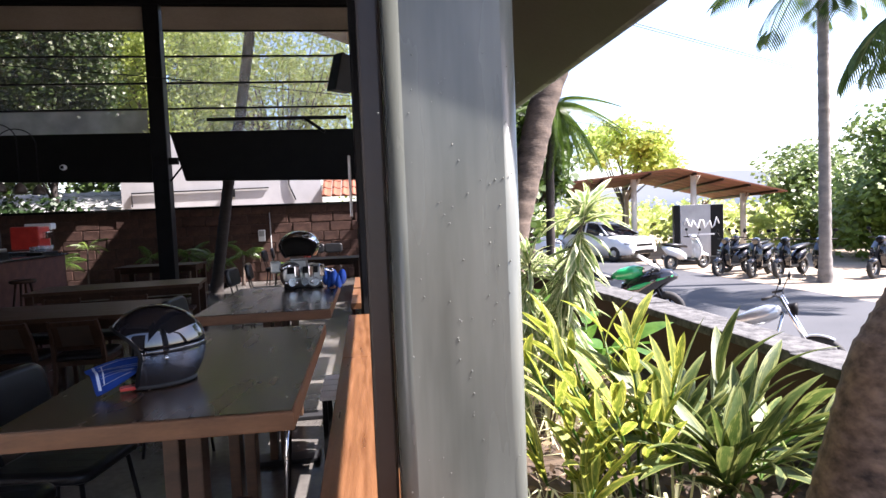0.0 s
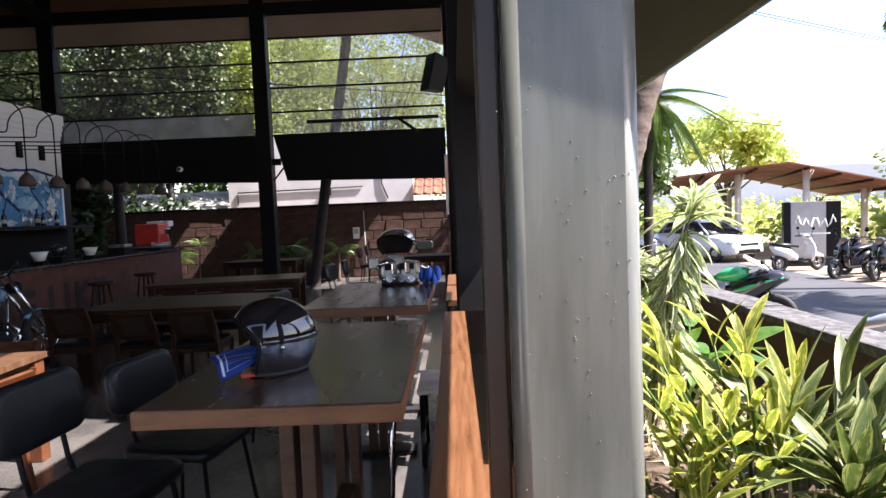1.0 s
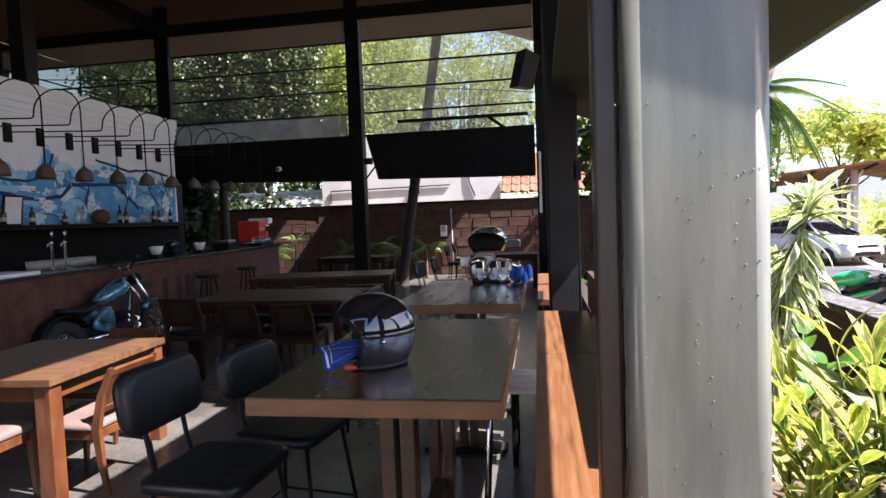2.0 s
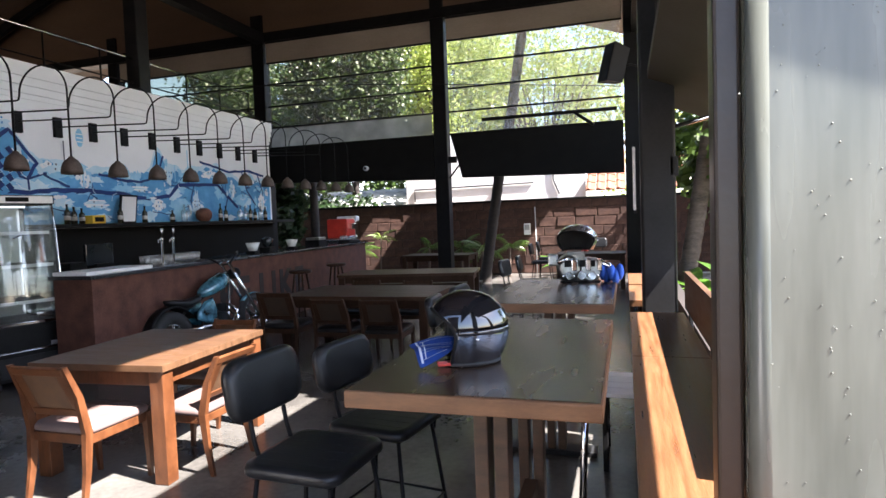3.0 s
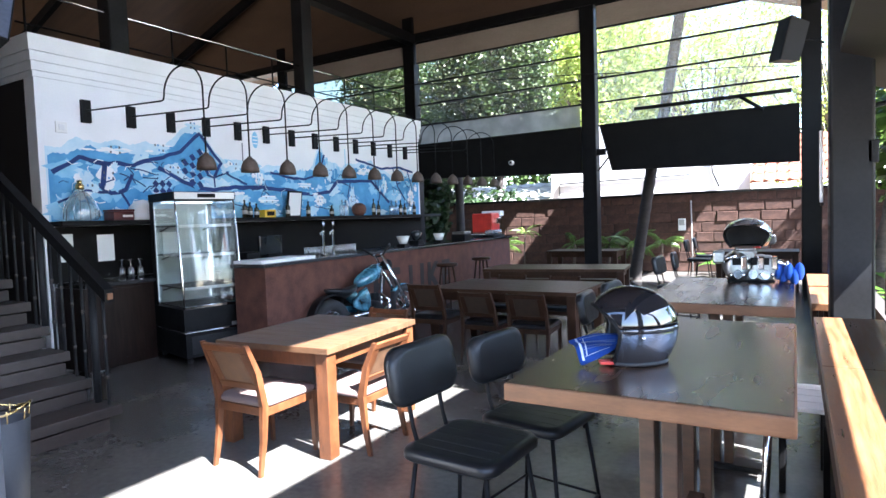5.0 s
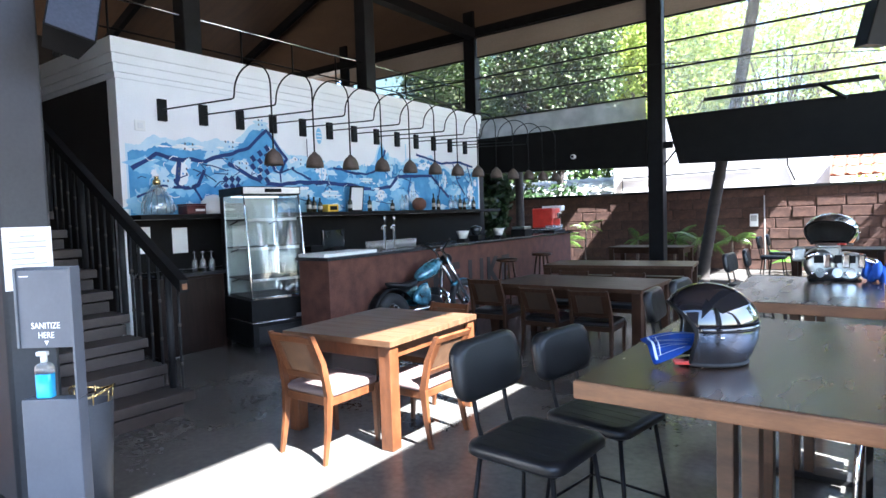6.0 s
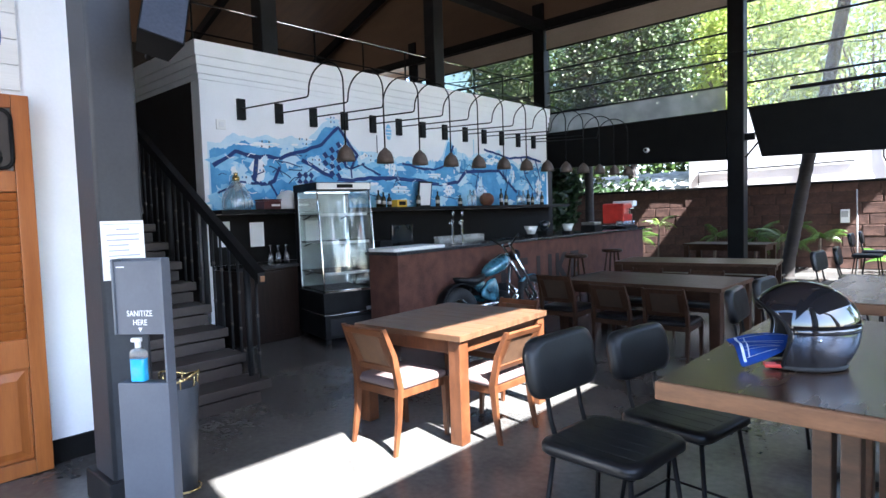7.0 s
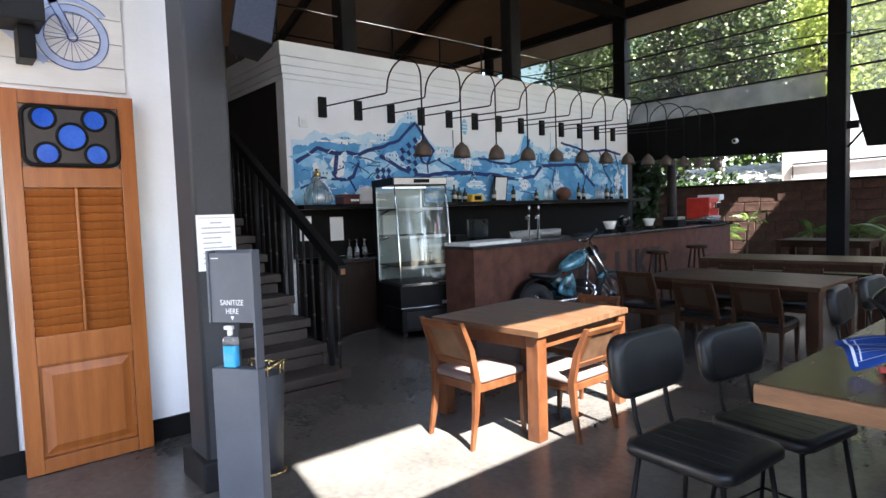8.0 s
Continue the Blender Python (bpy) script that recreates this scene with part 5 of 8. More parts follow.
dining_table(pose(-4.15, 7.75, 0, 0, 0, 8), 2.0, 0.85, SHADE_TOP, DARK_WOOD, "long table in the shade, wood toned darker")
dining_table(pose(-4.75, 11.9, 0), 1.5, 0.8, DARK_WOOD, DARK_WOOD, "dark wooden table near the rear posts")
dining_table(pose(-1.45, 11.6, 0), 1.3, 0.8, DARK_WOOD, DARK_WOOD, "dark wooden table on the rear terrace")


def dining_chair(m, wood=TEAK, cane=CANE, pad=CUSHION, label="teak dining chair with cane back and dusty pink seat"):
    """Faces +x."""
    base = thing("dining_chair", label, "chair", m, "dining chairs")
    for y in (-0.19, 0.19):
        bm = bmesh.new()
        path = [(-0.25, y * 1.02, 0), (-0.215, y, 0.22), (-0.2, y, 0.44), (-0.235, y * 0.98, 0.66), (-0.305, y * 0.95, 0.85)]
        loft(bm, [[Vector(p) + Vector((dx * s, dy * s, 0)) for dx, dy in ((-0.019, -0.013), (0.019, -0.013), (0.019, 0.013), (-0.019, 0.013))] for p, s in zip(path, (0.7, 0.95, 1.2, 1.0, 0.75))], smooth=False)
        part("back_leg", bm, wood, base)
        bm = bmesh.new()
        path = [(0.21, y, 0), (0.2, y * 1.02, 0.25), (0.195, y * 1.03, 0.43)]
        loft(bm, [[Vector(p) + Vector((dx * s, dy * s, 0)) for dx, dy in ((-0.017, -0.017), (0.017, -0.017), (0.017, 0.017), (-0.017, 0.017))] for p, s in zip(path, (0.65, 0.95, 1.15))], smooth=False)
        part("front_leg", bm, wood, base)
        one_box("side_rail", (-0.18, y - 0.012, 0.37), (0.19, y + 0.012, 0.425), wood, base)
    one_box("front_rail", (0.185, -0.18, 0.37), (0.209, 0.18, 0.425), wood, base)
    one_box("rear_rail", (-0.205, -0.18, 0.37), (-0.185, 0.18, 0.425), wood, base)
    bm = bmesh.new()
    rings = [[(x * s + 0.01, y * s, z) for x, y in rounded(0.43, 0.42, 0.05)] for z, s in ((0.428, 0.97), (0.44, 1.0), (0.462, 0.99), (0.477, 0.92), (0.482, 0.75))]
    loft(bm, rings)
    part("seat", bm, pad, base)
    lean = Matrix.Translation((-0.235, 0, 0.66)) @ rot(0, -22, 0)
    for z0, z1 in ((0.145, 0.195), (-0.14, -0.09)):
        bm = bmesh.new()
        box(bm, (-0.012, -0.172, z0), (0.012, 0.172, z1), 0.006, lean)
        part("back_rail", bm, wood, base)
    for y0, y1 in ((-0.172, -0.12), (0.12, 0.172)):
        bm = bmesh.new()
        box(bm, (-0.01, y0, -0.088), (0.01, y1, 0.143), 0.004, lean)
        part("back_stile", bm, wood, base)
    bm = bmesh.new()
    box(bm, (-0.005, -0.119, -0.089), (0.005, 0.119, 0.144), 0.0, lean)
    part("cane_panel", bm, cane, base)
    return base


SHORT = Matrix.Diagonal((1, 1, 0.91, 1))
seat_one = dining_chair(pose(-3.045, 2.57, 0, 0, 0, 90) @ SHORT)
for x, y, a in ((-2.72, 3.04, 180), (-3.17, 3.76, -90)):
    copy_thing(seat_one, pose(x, y, 0, 0, 0, a) @ SHORT)
# Same chair in darker colours, which stand in for the shade on it.
shade_chair = dining_chair(pose(-3.56, 5.5, 0, 0, 0, 92) @ SHORT, DARK_WOOD, material("cane_toned_for_shade", (0.02, 0.011, 0.006), (0.045, 0.025, 0.014), 0.65, 0, 12.0, 0.25, fine=200), VINYL, "dining chair with a cane back, coloured darker for shade")
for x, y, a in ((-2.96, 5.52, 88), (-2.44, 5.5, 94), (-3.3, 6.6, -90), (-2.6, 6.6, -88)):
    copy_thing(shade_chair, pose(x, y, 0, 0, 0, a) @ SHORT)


def bench(m, length):
    base = thing("bench", "long dark wooden bench beside the shaded table", "bench", m, "benches")
    for k in range(3):
        one_box("seat_slat", (0, 0.11 * k, 0.41), (length, 0.11 * k + 0.1, 0.44), DARK_WOOD, base)
    for x in (0.08, length - 0.16):
        for y in (0.02, 0.24):
            one_box("leg", (x, y, 0), (x + 0.07, y + 0.06, 0.409), DARK_WOOD, base)
    return base


bench(pose(-4.0, 7.25, 0, 0, 0, 8), 1.9)
bench(pose(-4.2, 8.75, 0, 0, 0, 8), 1.9)


def stool(m):
    base = thing("bar_stool", "round-topped dark wooden bar stool before the bar", "stool", m, "bar stools")
    bm = bmesh.new()
    lathe(bm, [(0, 0.7), (0.155, 0.702), (0.17, 0.715), (0.17, 0.738), (0.155, 0.75), (0, 0.752)], 22)
    part("seat", bm, DARK_WOOD, base)
    for k in range(4):
        a = math.pi / 4 + k * math.pi / 2
        one_tube("leg", [(0.09 * math.cos(a), 0.09 * math.sin(a), 0.7), (0.19 * math.cos(a), 0.19 * math.sin(a), 0)], [0.018, 0.014], DARK_WOOD, base)
    ring = [(0.155 * math.cos(a), 0.155 * math.sin(a), 0.24) for a in [k * math.pi / 10 for k in range(21)]]
    one_tube("foot_ring", ring, 0.009, BLACK_STEEL, base, 6)
    return base


one_stool = stool(pose(-4.9, 8.02, 0))
copy_thing(one_stool, pose(-4.95, 9.3, 0))

# ---- the ledge along the terrace edge ----
def ledge(y0, y1, planks):
    base = thing("ledge", "varnished wooden ledge on posts along the terrace edge", "ledge")
    for k in range(planks):
        x0, x1 = -0.13 + 0.31 * k / planks, -0.13 + 0.31 * (k + 1) / planks
        one_box("plank", (x0 + 0.001, y0, 0.795), (x1 - 0.001, y1, 0.84), LEDGE_WOOD, base, 0.004)
    one_box("front_board", (-0.125, y0 + 0.01, 0.69), (-0.1, y1 - 0.01, 0.794), DARK_WOOD, base)
    y = y0 + 0.1
    while y < y1:
        one_box("post", (-0.06, y, 0), (0.02, y + 0.08, 0.794), DARK_WOOD, base)
        y += 1.2
    return base


ledge(-2.0, 2.62, 1)
ledge(2.624, 3.79, 1)
ledge(4.3, 5.2, 1)
ledge(5.3, 6.2, 1)
# Hidden wall, added to keep sunlight off the floor behind the ledge.
structure("low_sun_block", (0.225, -2.0, 0.002), (0.31, 11.1, 0.78), BROWN_WALL, "low dark wall added under the ledge to block the sun", "wall")
back_board = thing("back_board", "weathered upright plank behind the ledge", "board")
one_box("plank", (0.185, 1.39, 0.865), (0.215, 3.8, 1.085), TABLE_LEG, back_board, 0.004)
for y in (1.75, 2.7, 3.6):
    one_box("bracket", (0.19, y, 0.6), (0.212, y + 0.035, 0.864), DARK_STEEL, back_board)

slat_bench = thing("slatted_bench", "low white slatted bench under the ledge", "bench", pose(-0.3, 3.36, 0))
for k in range(4):
    one_box("slat", (0.0, 0.12 * k, 0.43), (0.24, 0.12 * k + 0.11, 0.455), PLASTIC_WHITE, slat_bench)
for x in (0.01, 0.2):
    for y in (0.02, 0.4):
        one_box("leg", (x, y, 0), (x + 0.03, y + 0.03, 0.429), BLACK_STEEL, slat_bench)
pole = thing("table_prop", "slim chrome prop leg beside the high table", "pole", pose(-0.3, 1.95, 0))
one_tube("upper_tube", [(0, 0, 0.45), (0.02, 0.06, 0.893)], 0.012, CHROME, pole)
one_tube("lower_tube", [(-0.02, -0.06, 0.0), (0, 0, 0.45)], 0.016, BLACK_STEEL, pole)


# ---- helmet with a bandana on the near table ----
def helmet(m, upper, lower, label):
    """An open-face helmet; it faces +x and stands on z = 0."""
    base = thing("helmet", label, "helmet", m)
    rx, ry, top, waist, brow, half_open = 0.148, 0.122, 0.262, 0.125, 0.2, radians(68)

    def ring_point(u, z, s=1.0):
        if z > waist:
            r = math.sqrt(max(0.0, 1 - ((z - waist) / (top - waist)) ** 2))
        else:
            r = 1 - 0.27 * ((waist - z) / waist) ** 2
        back = 1.0 + 0.1 * max(0.0, -math.cos(u))
        return Vector((rx * r * s * math.cos(u) * back, ry * r * s * math.sin(u), waist + (z - waist) * s))

    def opening(z):
        if z >= brow:
            return 0.0
        if z > 0.11:
            return half_open * math.sqrt(1 - ((z - 0.11) / (brow - 0.11)) ** 2)
        return half_open - radians(16) * ((0.11 - z) / 0.11) ** 1.5

    def shell(s, low, high, rows=22, n=46):
        bm = bmesh.new()
        grid = []
        for j in range(rows + 1):
            f = j / rows
            z = low + (high - low) * (math.sin(f * math.pi / 2) if high > 0.25 else f)
            gap = opening(z)
            grid.append([bm.verts.new(ring_point(gap + (2 * math.pi - 2 * gap) * i / n, min(z, top - 0.0005), s)) for i in range(n + 1)])
        for j in range(rows):
            for i in range(n):
                bm.faces.new((grid[j][i], grid[j][i + 1], grid[j + 1][i + 1], grid[j + 1][i])).smooth = True
        bmesh.ops.remove_doubles(bm, verts=bm.verts[:], dist=0.0004)
        bmesh.ops.recalc_face_normals(bm, faces=bm.faces[:])
        bmesh.ops.solidify(bm, geom=bm.faces[:], thickness=0.004)
        for face in bm.faces:
            face.smooth = True
        return bm

    part("upper_shell", shell(1.0, 0.128, top, 30), upper, base, "glossy black upper shell")
    part("lower_shell", shell(1.0, 0.006, 0.1275), lower, base, "silver lower shell")
    part("liner", shell(0.93, 0.012, top, 30), RUBBER, base, "black padded lining")
    band = [ring_point(half_open + 0.06 + (2 * math.pi - 2 * half_open - 0.12) * k / 44, 0.128, 1.008) for k in range(45)]
    bm = bmesh.new()
    loft(bm, [[p + Vector((0, 0, -0.013)), p + Vector((0, 0, 0.013)), p * 0.985 + Vector((0, 0, 0.013)), p * 0.985 + Vector((0, 0, -0.013))] for p in band])
    part("side_band", bm, HELMET_BLACK, base, "black band round the shell")
    levels = [0.006 + (brow - 0.006) * k / 26 for k in range(27)]
    rim = [ring_point(opening(z), z, 1.004) for z in levels] + [ring_point(-opening(z), z, 1.004) for z in reversed(levels[:-1])]
    one_tube("edge_trim", rim, 0.0055, BLACK_STEEL, base, 8)
    foot = opening(0.006)
    one_tube("bottom_trim", [ring_point(foot + (2 * math.pi - 2 * foot) * k / 36, 0.006, 1.0) for k in range(37)], 0.0065, RUBBER, base, 8)
    for u in (98, -98):
        bm = bmesh.new()
        ellipsoid(bm, ring_point(radians(u), 0.1, 1.005), (0.0065, 0.006, 0.0065), 10, 6)
        part("snap_button", bm, CHROME, base)
    one_tube("chin_strap", [(0.03, 0.08, 0.02), (0.06, 0.075, 0.009), (0.075, 0.07, 0.008)], 0.006, BLACK_STEEL, base, 6)
    bm = bmesh.new()
    for y in (0.045, 0.073):
        box(bm, (0.07, y, 0.004), (0.115, y + 0.008, 0.016), 0.003)
    box(bm, (0.066, 0.045, 0.0045), (0.08, 0.081, 0.0165), 0.003)
    part("buckle", bm, RED_PLASTIC, base, "red plastic buckle")
    return base


helmet(pose(-0.685, 1.985, 0.953, 0, 0, 205) @ Matrix.Scale(0.95, 4), HELMET_BLACK, HELMET_SILVER, "open-face helmet in gloss black and silver on the high table")


def bandana():
    """A folded cloth lying out of the helmet, one corner down on the table."""
    base = thing("bandana", "blue printed bandana spilling from the helmet", "cloth", pose(-0.74, 1.95, 0.955))
    inner_far, outer_far, outer_near, inner_near = Vector((0.05, 0.06, 0.075)), Vector((-0.14, -0.01, 0.056)), Vector((-0.065, -0.11, 0.004)), Vector((0.03, -0.07, 0.05))
    n, w = 18, 14
    where = []
    for i in range(n + 1):
        row = []
        for j in range(w + 1):
            u, v = i / n, j / w
            p = inner_far.lerp(outer_far, u).lerp(inner_near.lerp(outer_near, u), v)
            p.z += 0.012 * math.sin(math.pi * u) * (1 - v) + 0.005 * math.sin(v * 9 + u * 3) + 0.018 * math.sin(math.pi * v) * u
            p.z = max(0.003, p.z)
            row.append(p)
        where.append(row)
    bm = bmesh.new()
    grid = [[bm.verts.new(p) for p in row] for row in where]
    for i in range(n):
        for j in range(w):
            bm.faces.new((grid[i][j], grid[i + 1][j], grid[i + 1][j + 1], grid[i][j + 1])).smooth = True
    bmesh.ops.solidify(bm, geom=bm.faces[:], thickness=0.004)
    cloth = part("cloth", bm, CLOTH_BLUE, base)

    def printed(points, half):
        bm = bmesh.new()
        for p, q in zip(points, points[1:]):
            side = Vector((-(q - p).y, (q - p).x, 0)).normalized() * half
            lift = Vector((0, 0, 0.004))
            bm.faces.new([bm.verts.new(c + lift) for c in (p - side, q - side, q + side, p + side)])
        part("printed_line", bm, CLOTH_WHITE, cloth)

    for lane, half in ((2, 0.003), (5, 0.0022), (6, 0.0022), (9, 0.0022), (10, 0.0022), (12, 0.004)):
        printed([where[i][lane] for i in range(3, n - 2)], half)
    printed([where[n - 2][j] for j in range(1, w)], 0.004)
    printed([where[n - 4][j] for j in range(2, w - 1)], 0.0018)


bandana()


# ---- engine with a chrome helmet at the end of the second table ----
def engine():
    base = thing("engine_block", "old motorcycle engine block of cast alloy displayed on the table", "engine", pose(-0.485, 4.52, 0.95, 0, 0, 8) @ Matrix.Diagonal((0.74, 0.85, 0.86, 1)))
    bm = bmesh.new()
    lathe(bm, [(0.05, -0.13), (0.1, -0.125), (0.115, -0.1), (0.115, 0.1), (0.1, 0.125), (0.05, 0.13)], 20, Matrix.Translation((-0.1, 0, 0.12)) @ rot(90))
    lathe(bm, [(0.05, -0.14), (0.085, -0.135), (0.1, -0.11), (0.1, 0.11), (0.085, 0.13)], 20, Matrix.Translation((0.11, 0, 0.105)) @ rot(90))
    box(bm, (-0.17, -0.11, 0.015), (0.17, 0.11, 0.13), 0.025)
    part("crankcase", bm, ALLOY, base)
    for k in range(6):
        one_box("fin", (-0.12, -0.1, 0.168 + 0.013 * k), (0.06, 0.1, 0.174 + 0.013 * k), ALLOY, base, 0.002)
    one_box("barrel", (-0.1, -0.085, 0.13), (0.04, 0.085, 0.245), ALLOY, base, 0.01)
    one_box("gearbox", (0.07, -0.09, 0.13), (0.2, 0.08, 0.2), ALLOY, base, 0.03)
    one_tube("intake_pipe", [(-0.09, -0.09, 0.2), (-0.15, -0.13, 0.2), (-0.21, -0.13, 0.17)], 0.022, CHROME, base, 10)
    one_box("head", (-0.11, -0.095, 0.246), (0.05, 0.095, 0.262), ALLOY, base, 0.006)
    for x, w in ((-0.11, 0.07), (0.03, 0.05), (0.13, 0.04)):
        one_box("port", (x - w / 2, -0.142, 0.135), (x + w / 2, -0.1, 0.19), BLACK_STEEL, base, 0.004)
    for x in (-0.05, 0.085, 0.19):
        one_box("boss", (x - 0.025, -0.15, 0.1), (x + 0.025, -0.09, 0.2), CHROME, base, 0.008)
    for x in (-0.1, 0.02, 0.12):
        one_tube("cover", [(x, -0.12, 0.065), (x, -0.15, 0.065)], 0.036, CHROME, base, 16)
    one_tube("exhaust_stub", [(0.2, -0.06, 0.16), (0.29, -0.1, 0.14), (0.3, -0.1, 0.05)], 0.024, CHROME, base, 10)
    one_box("carburettor", (-0.3, -0.06, 0.14), (-0.2, 0.05, 0.24), ALLOY, base, 0.015)
    one_box("mount_plate", (-0.18, -0.1, 0.0), (0.2, 0.1, 0.014), BLACK_STEEL, base)
    for x, y in ((-0.16, -0.135), (0.08, -0.138), (0.17, -0.135), (-0.06, -0.138)):
        bm = bmesh.new()
        lathe(bm, [(0.0, 0), (0.014, 0.001), (0.014, 0.012), (0, 0.013)], 8, Matrix.Translation((x, y, 0.06)) @ rot(90))
        part("bolt", bm, CHROME, base)
    return base


engine()
DISPLAY_CHROME = material("mirror_chrome_shell", (0.7, 0.72, 0.75), (0.8, 0.82, 0.85), 0.16, 0.9, 5.0, 0.0, rough_spread=0.03)
helmet(pose(-0.49, 4.52, 1.176, 0, 0, 262) @ Matrix.Diagonal((1.05, 1.2, 0.76, 1)), DISPLAY_CHROME, HELMET_BLACK, "chrome and black open-face helmet resting on the engine")
blue_cloth = bmesh.new()
for k in range(5):
    ellipsoid(blue_cloth, (0.06 * k, 0.02 * math.sin(k * 2), 0.03 + 0.01 * math.cos(k * 3)), (0.06, 0.075, 0.035), 12, 8)
solid("crumpled_cloth", blue_cloth, CLOTH_BLUE, "crumpled bright blue cloth on the table end", "cloth", m=pose(-0.31, 4.5, 0.952) @ Matrix.Diagonal((0.5, 1.0, 1.7, 1)))


# ---- entrance: door, panel, column notice, sanitiser ----
def entrance_door():
    base = thing("door", "orange teak louvred door with blue glass discs, folded open on the white wall", "door", pose(-4.345, 0.28, 0.012), kind="structure")
    W, H, T = 0.66, 2.16, 0.04
    one_box("stile", (0, 0, 0), (T, 0.085, H), DOOR_WOOD, base)
    one_box("stile", (0, W - 0.085, 0), (T, W, H), DOOR_WOOD, base)
    for z0, z1 in ((0, 0.085), (0.62, 0.785), (1.62, 1.735), (2.085, H)):
        one_box("rail", (0.001, 0.086, z0), (T - 0.001, W - 0.086, z1), DOOR_WOOD, base)
    one_box("lower_panel", (0.004, 0.087, 0.086), (0.013, W - 0.087, 0.619), DOOR_WOOD, base)
    bm = bmesh.new()
    loft(bm, [[(0.0135, 0.105, 0.105), (0.0135, W - 0.105, 0.105), (0.0135, W - 0.105, 0.6), (0.0135, 0.105, 0.6)], [(0.034, 0.15, 0.15), (0.034, W - 0.15, 0.15), (0.034, W - 0.15, 0.555), (0.034, 0.15, 0.555)]], smooth=False)
    part("raised_field", bm, DOOR_WOOD, base)
    slat_bm = bmesh.new()
    box(slat_bm, (-0.006, 0.0, -0.03), (0.006, 0.243, 0.03), 0.003, rot(0, 32, 0))
    slat = mesh_of("louvre_slat", slat_bm, DOOR_WOOD)
    for y in (0.087, 0.331):
        for k in range(17):
            piece("louvre_slat", slat, base, pose(0.02, y, 0.812 + 0.0485 * k))
    one_box("tilt_rod", (0.045, 0.322, 0.79), (0.057, 0.338, 1.62), DOOR_WOOD, base)
    bm = bmesh.new()
    plate(bm, [(y + W / 2, z + 1.91) for y, z in rounded(0.49, 0.345, 0.06)], 0.022, Matrix.Translation((T - 0.012, 0, 0)) @ rot(90, 0, 90))
    frame_ob = part("light_frame", bm, material("brown_black_lacquer", (0.016, 0.012, 0.01), (0.03, 0.023, 0.019), 0.4, 0, 8.0, 0.1), base, "black frame of the coloured light")
    ring = [(T + 0.012, y + W / 2, z + 1.91) for y, z in rounded(0.47, 0.325, 0.055)]
    one_tube("frame_bead", ring + ring[:1], 0.011, BLACK_STEEL, frame_ob, 6)
    for y, z, r in ((0, 0, 0.085), (-0.135, 0.1, 0.07), (0.115, 0.1, 0.07), (-0.125, -0.1, 0.07), (0.12, -0.1, 0.07)):
        bm = bmesh.new()
        plate(bm, [((r - 0.016) * math.cos(a), (r - 0.016) * math.sin(a)) for a in [k * math.pi / 14 for k in range(28)]], 0.002, Matrix.Translation((T + 0.0105, W / 2 + y, 1.91 + z)) @ rot(90, 0, 90))
        part("glass_disc", bm, BLUE_TILE, frame_ob, "blue glass disc")
        one_tube("disc_ring", [(T + 0.014, W / 2 + y + (r - 0.01) * math.cos(a), 1.91 + z + (r - 0.01) * math.sin(a)) for a in [k * math.pi / 14 for k in range(29)]], 0.009, BLACK_STEEL, frame_ob, 5)
    return base


entrance_door()
# No opening here: a flat dark sheet paints the shade of the doorway.
structure("doorway_shade_sheet", (-4.425, -0.95, 0.0), (-4.415, 0.26, 2.2), BROWN_WALL, "flat dark sheet for the shade in the doorway", "doorway")


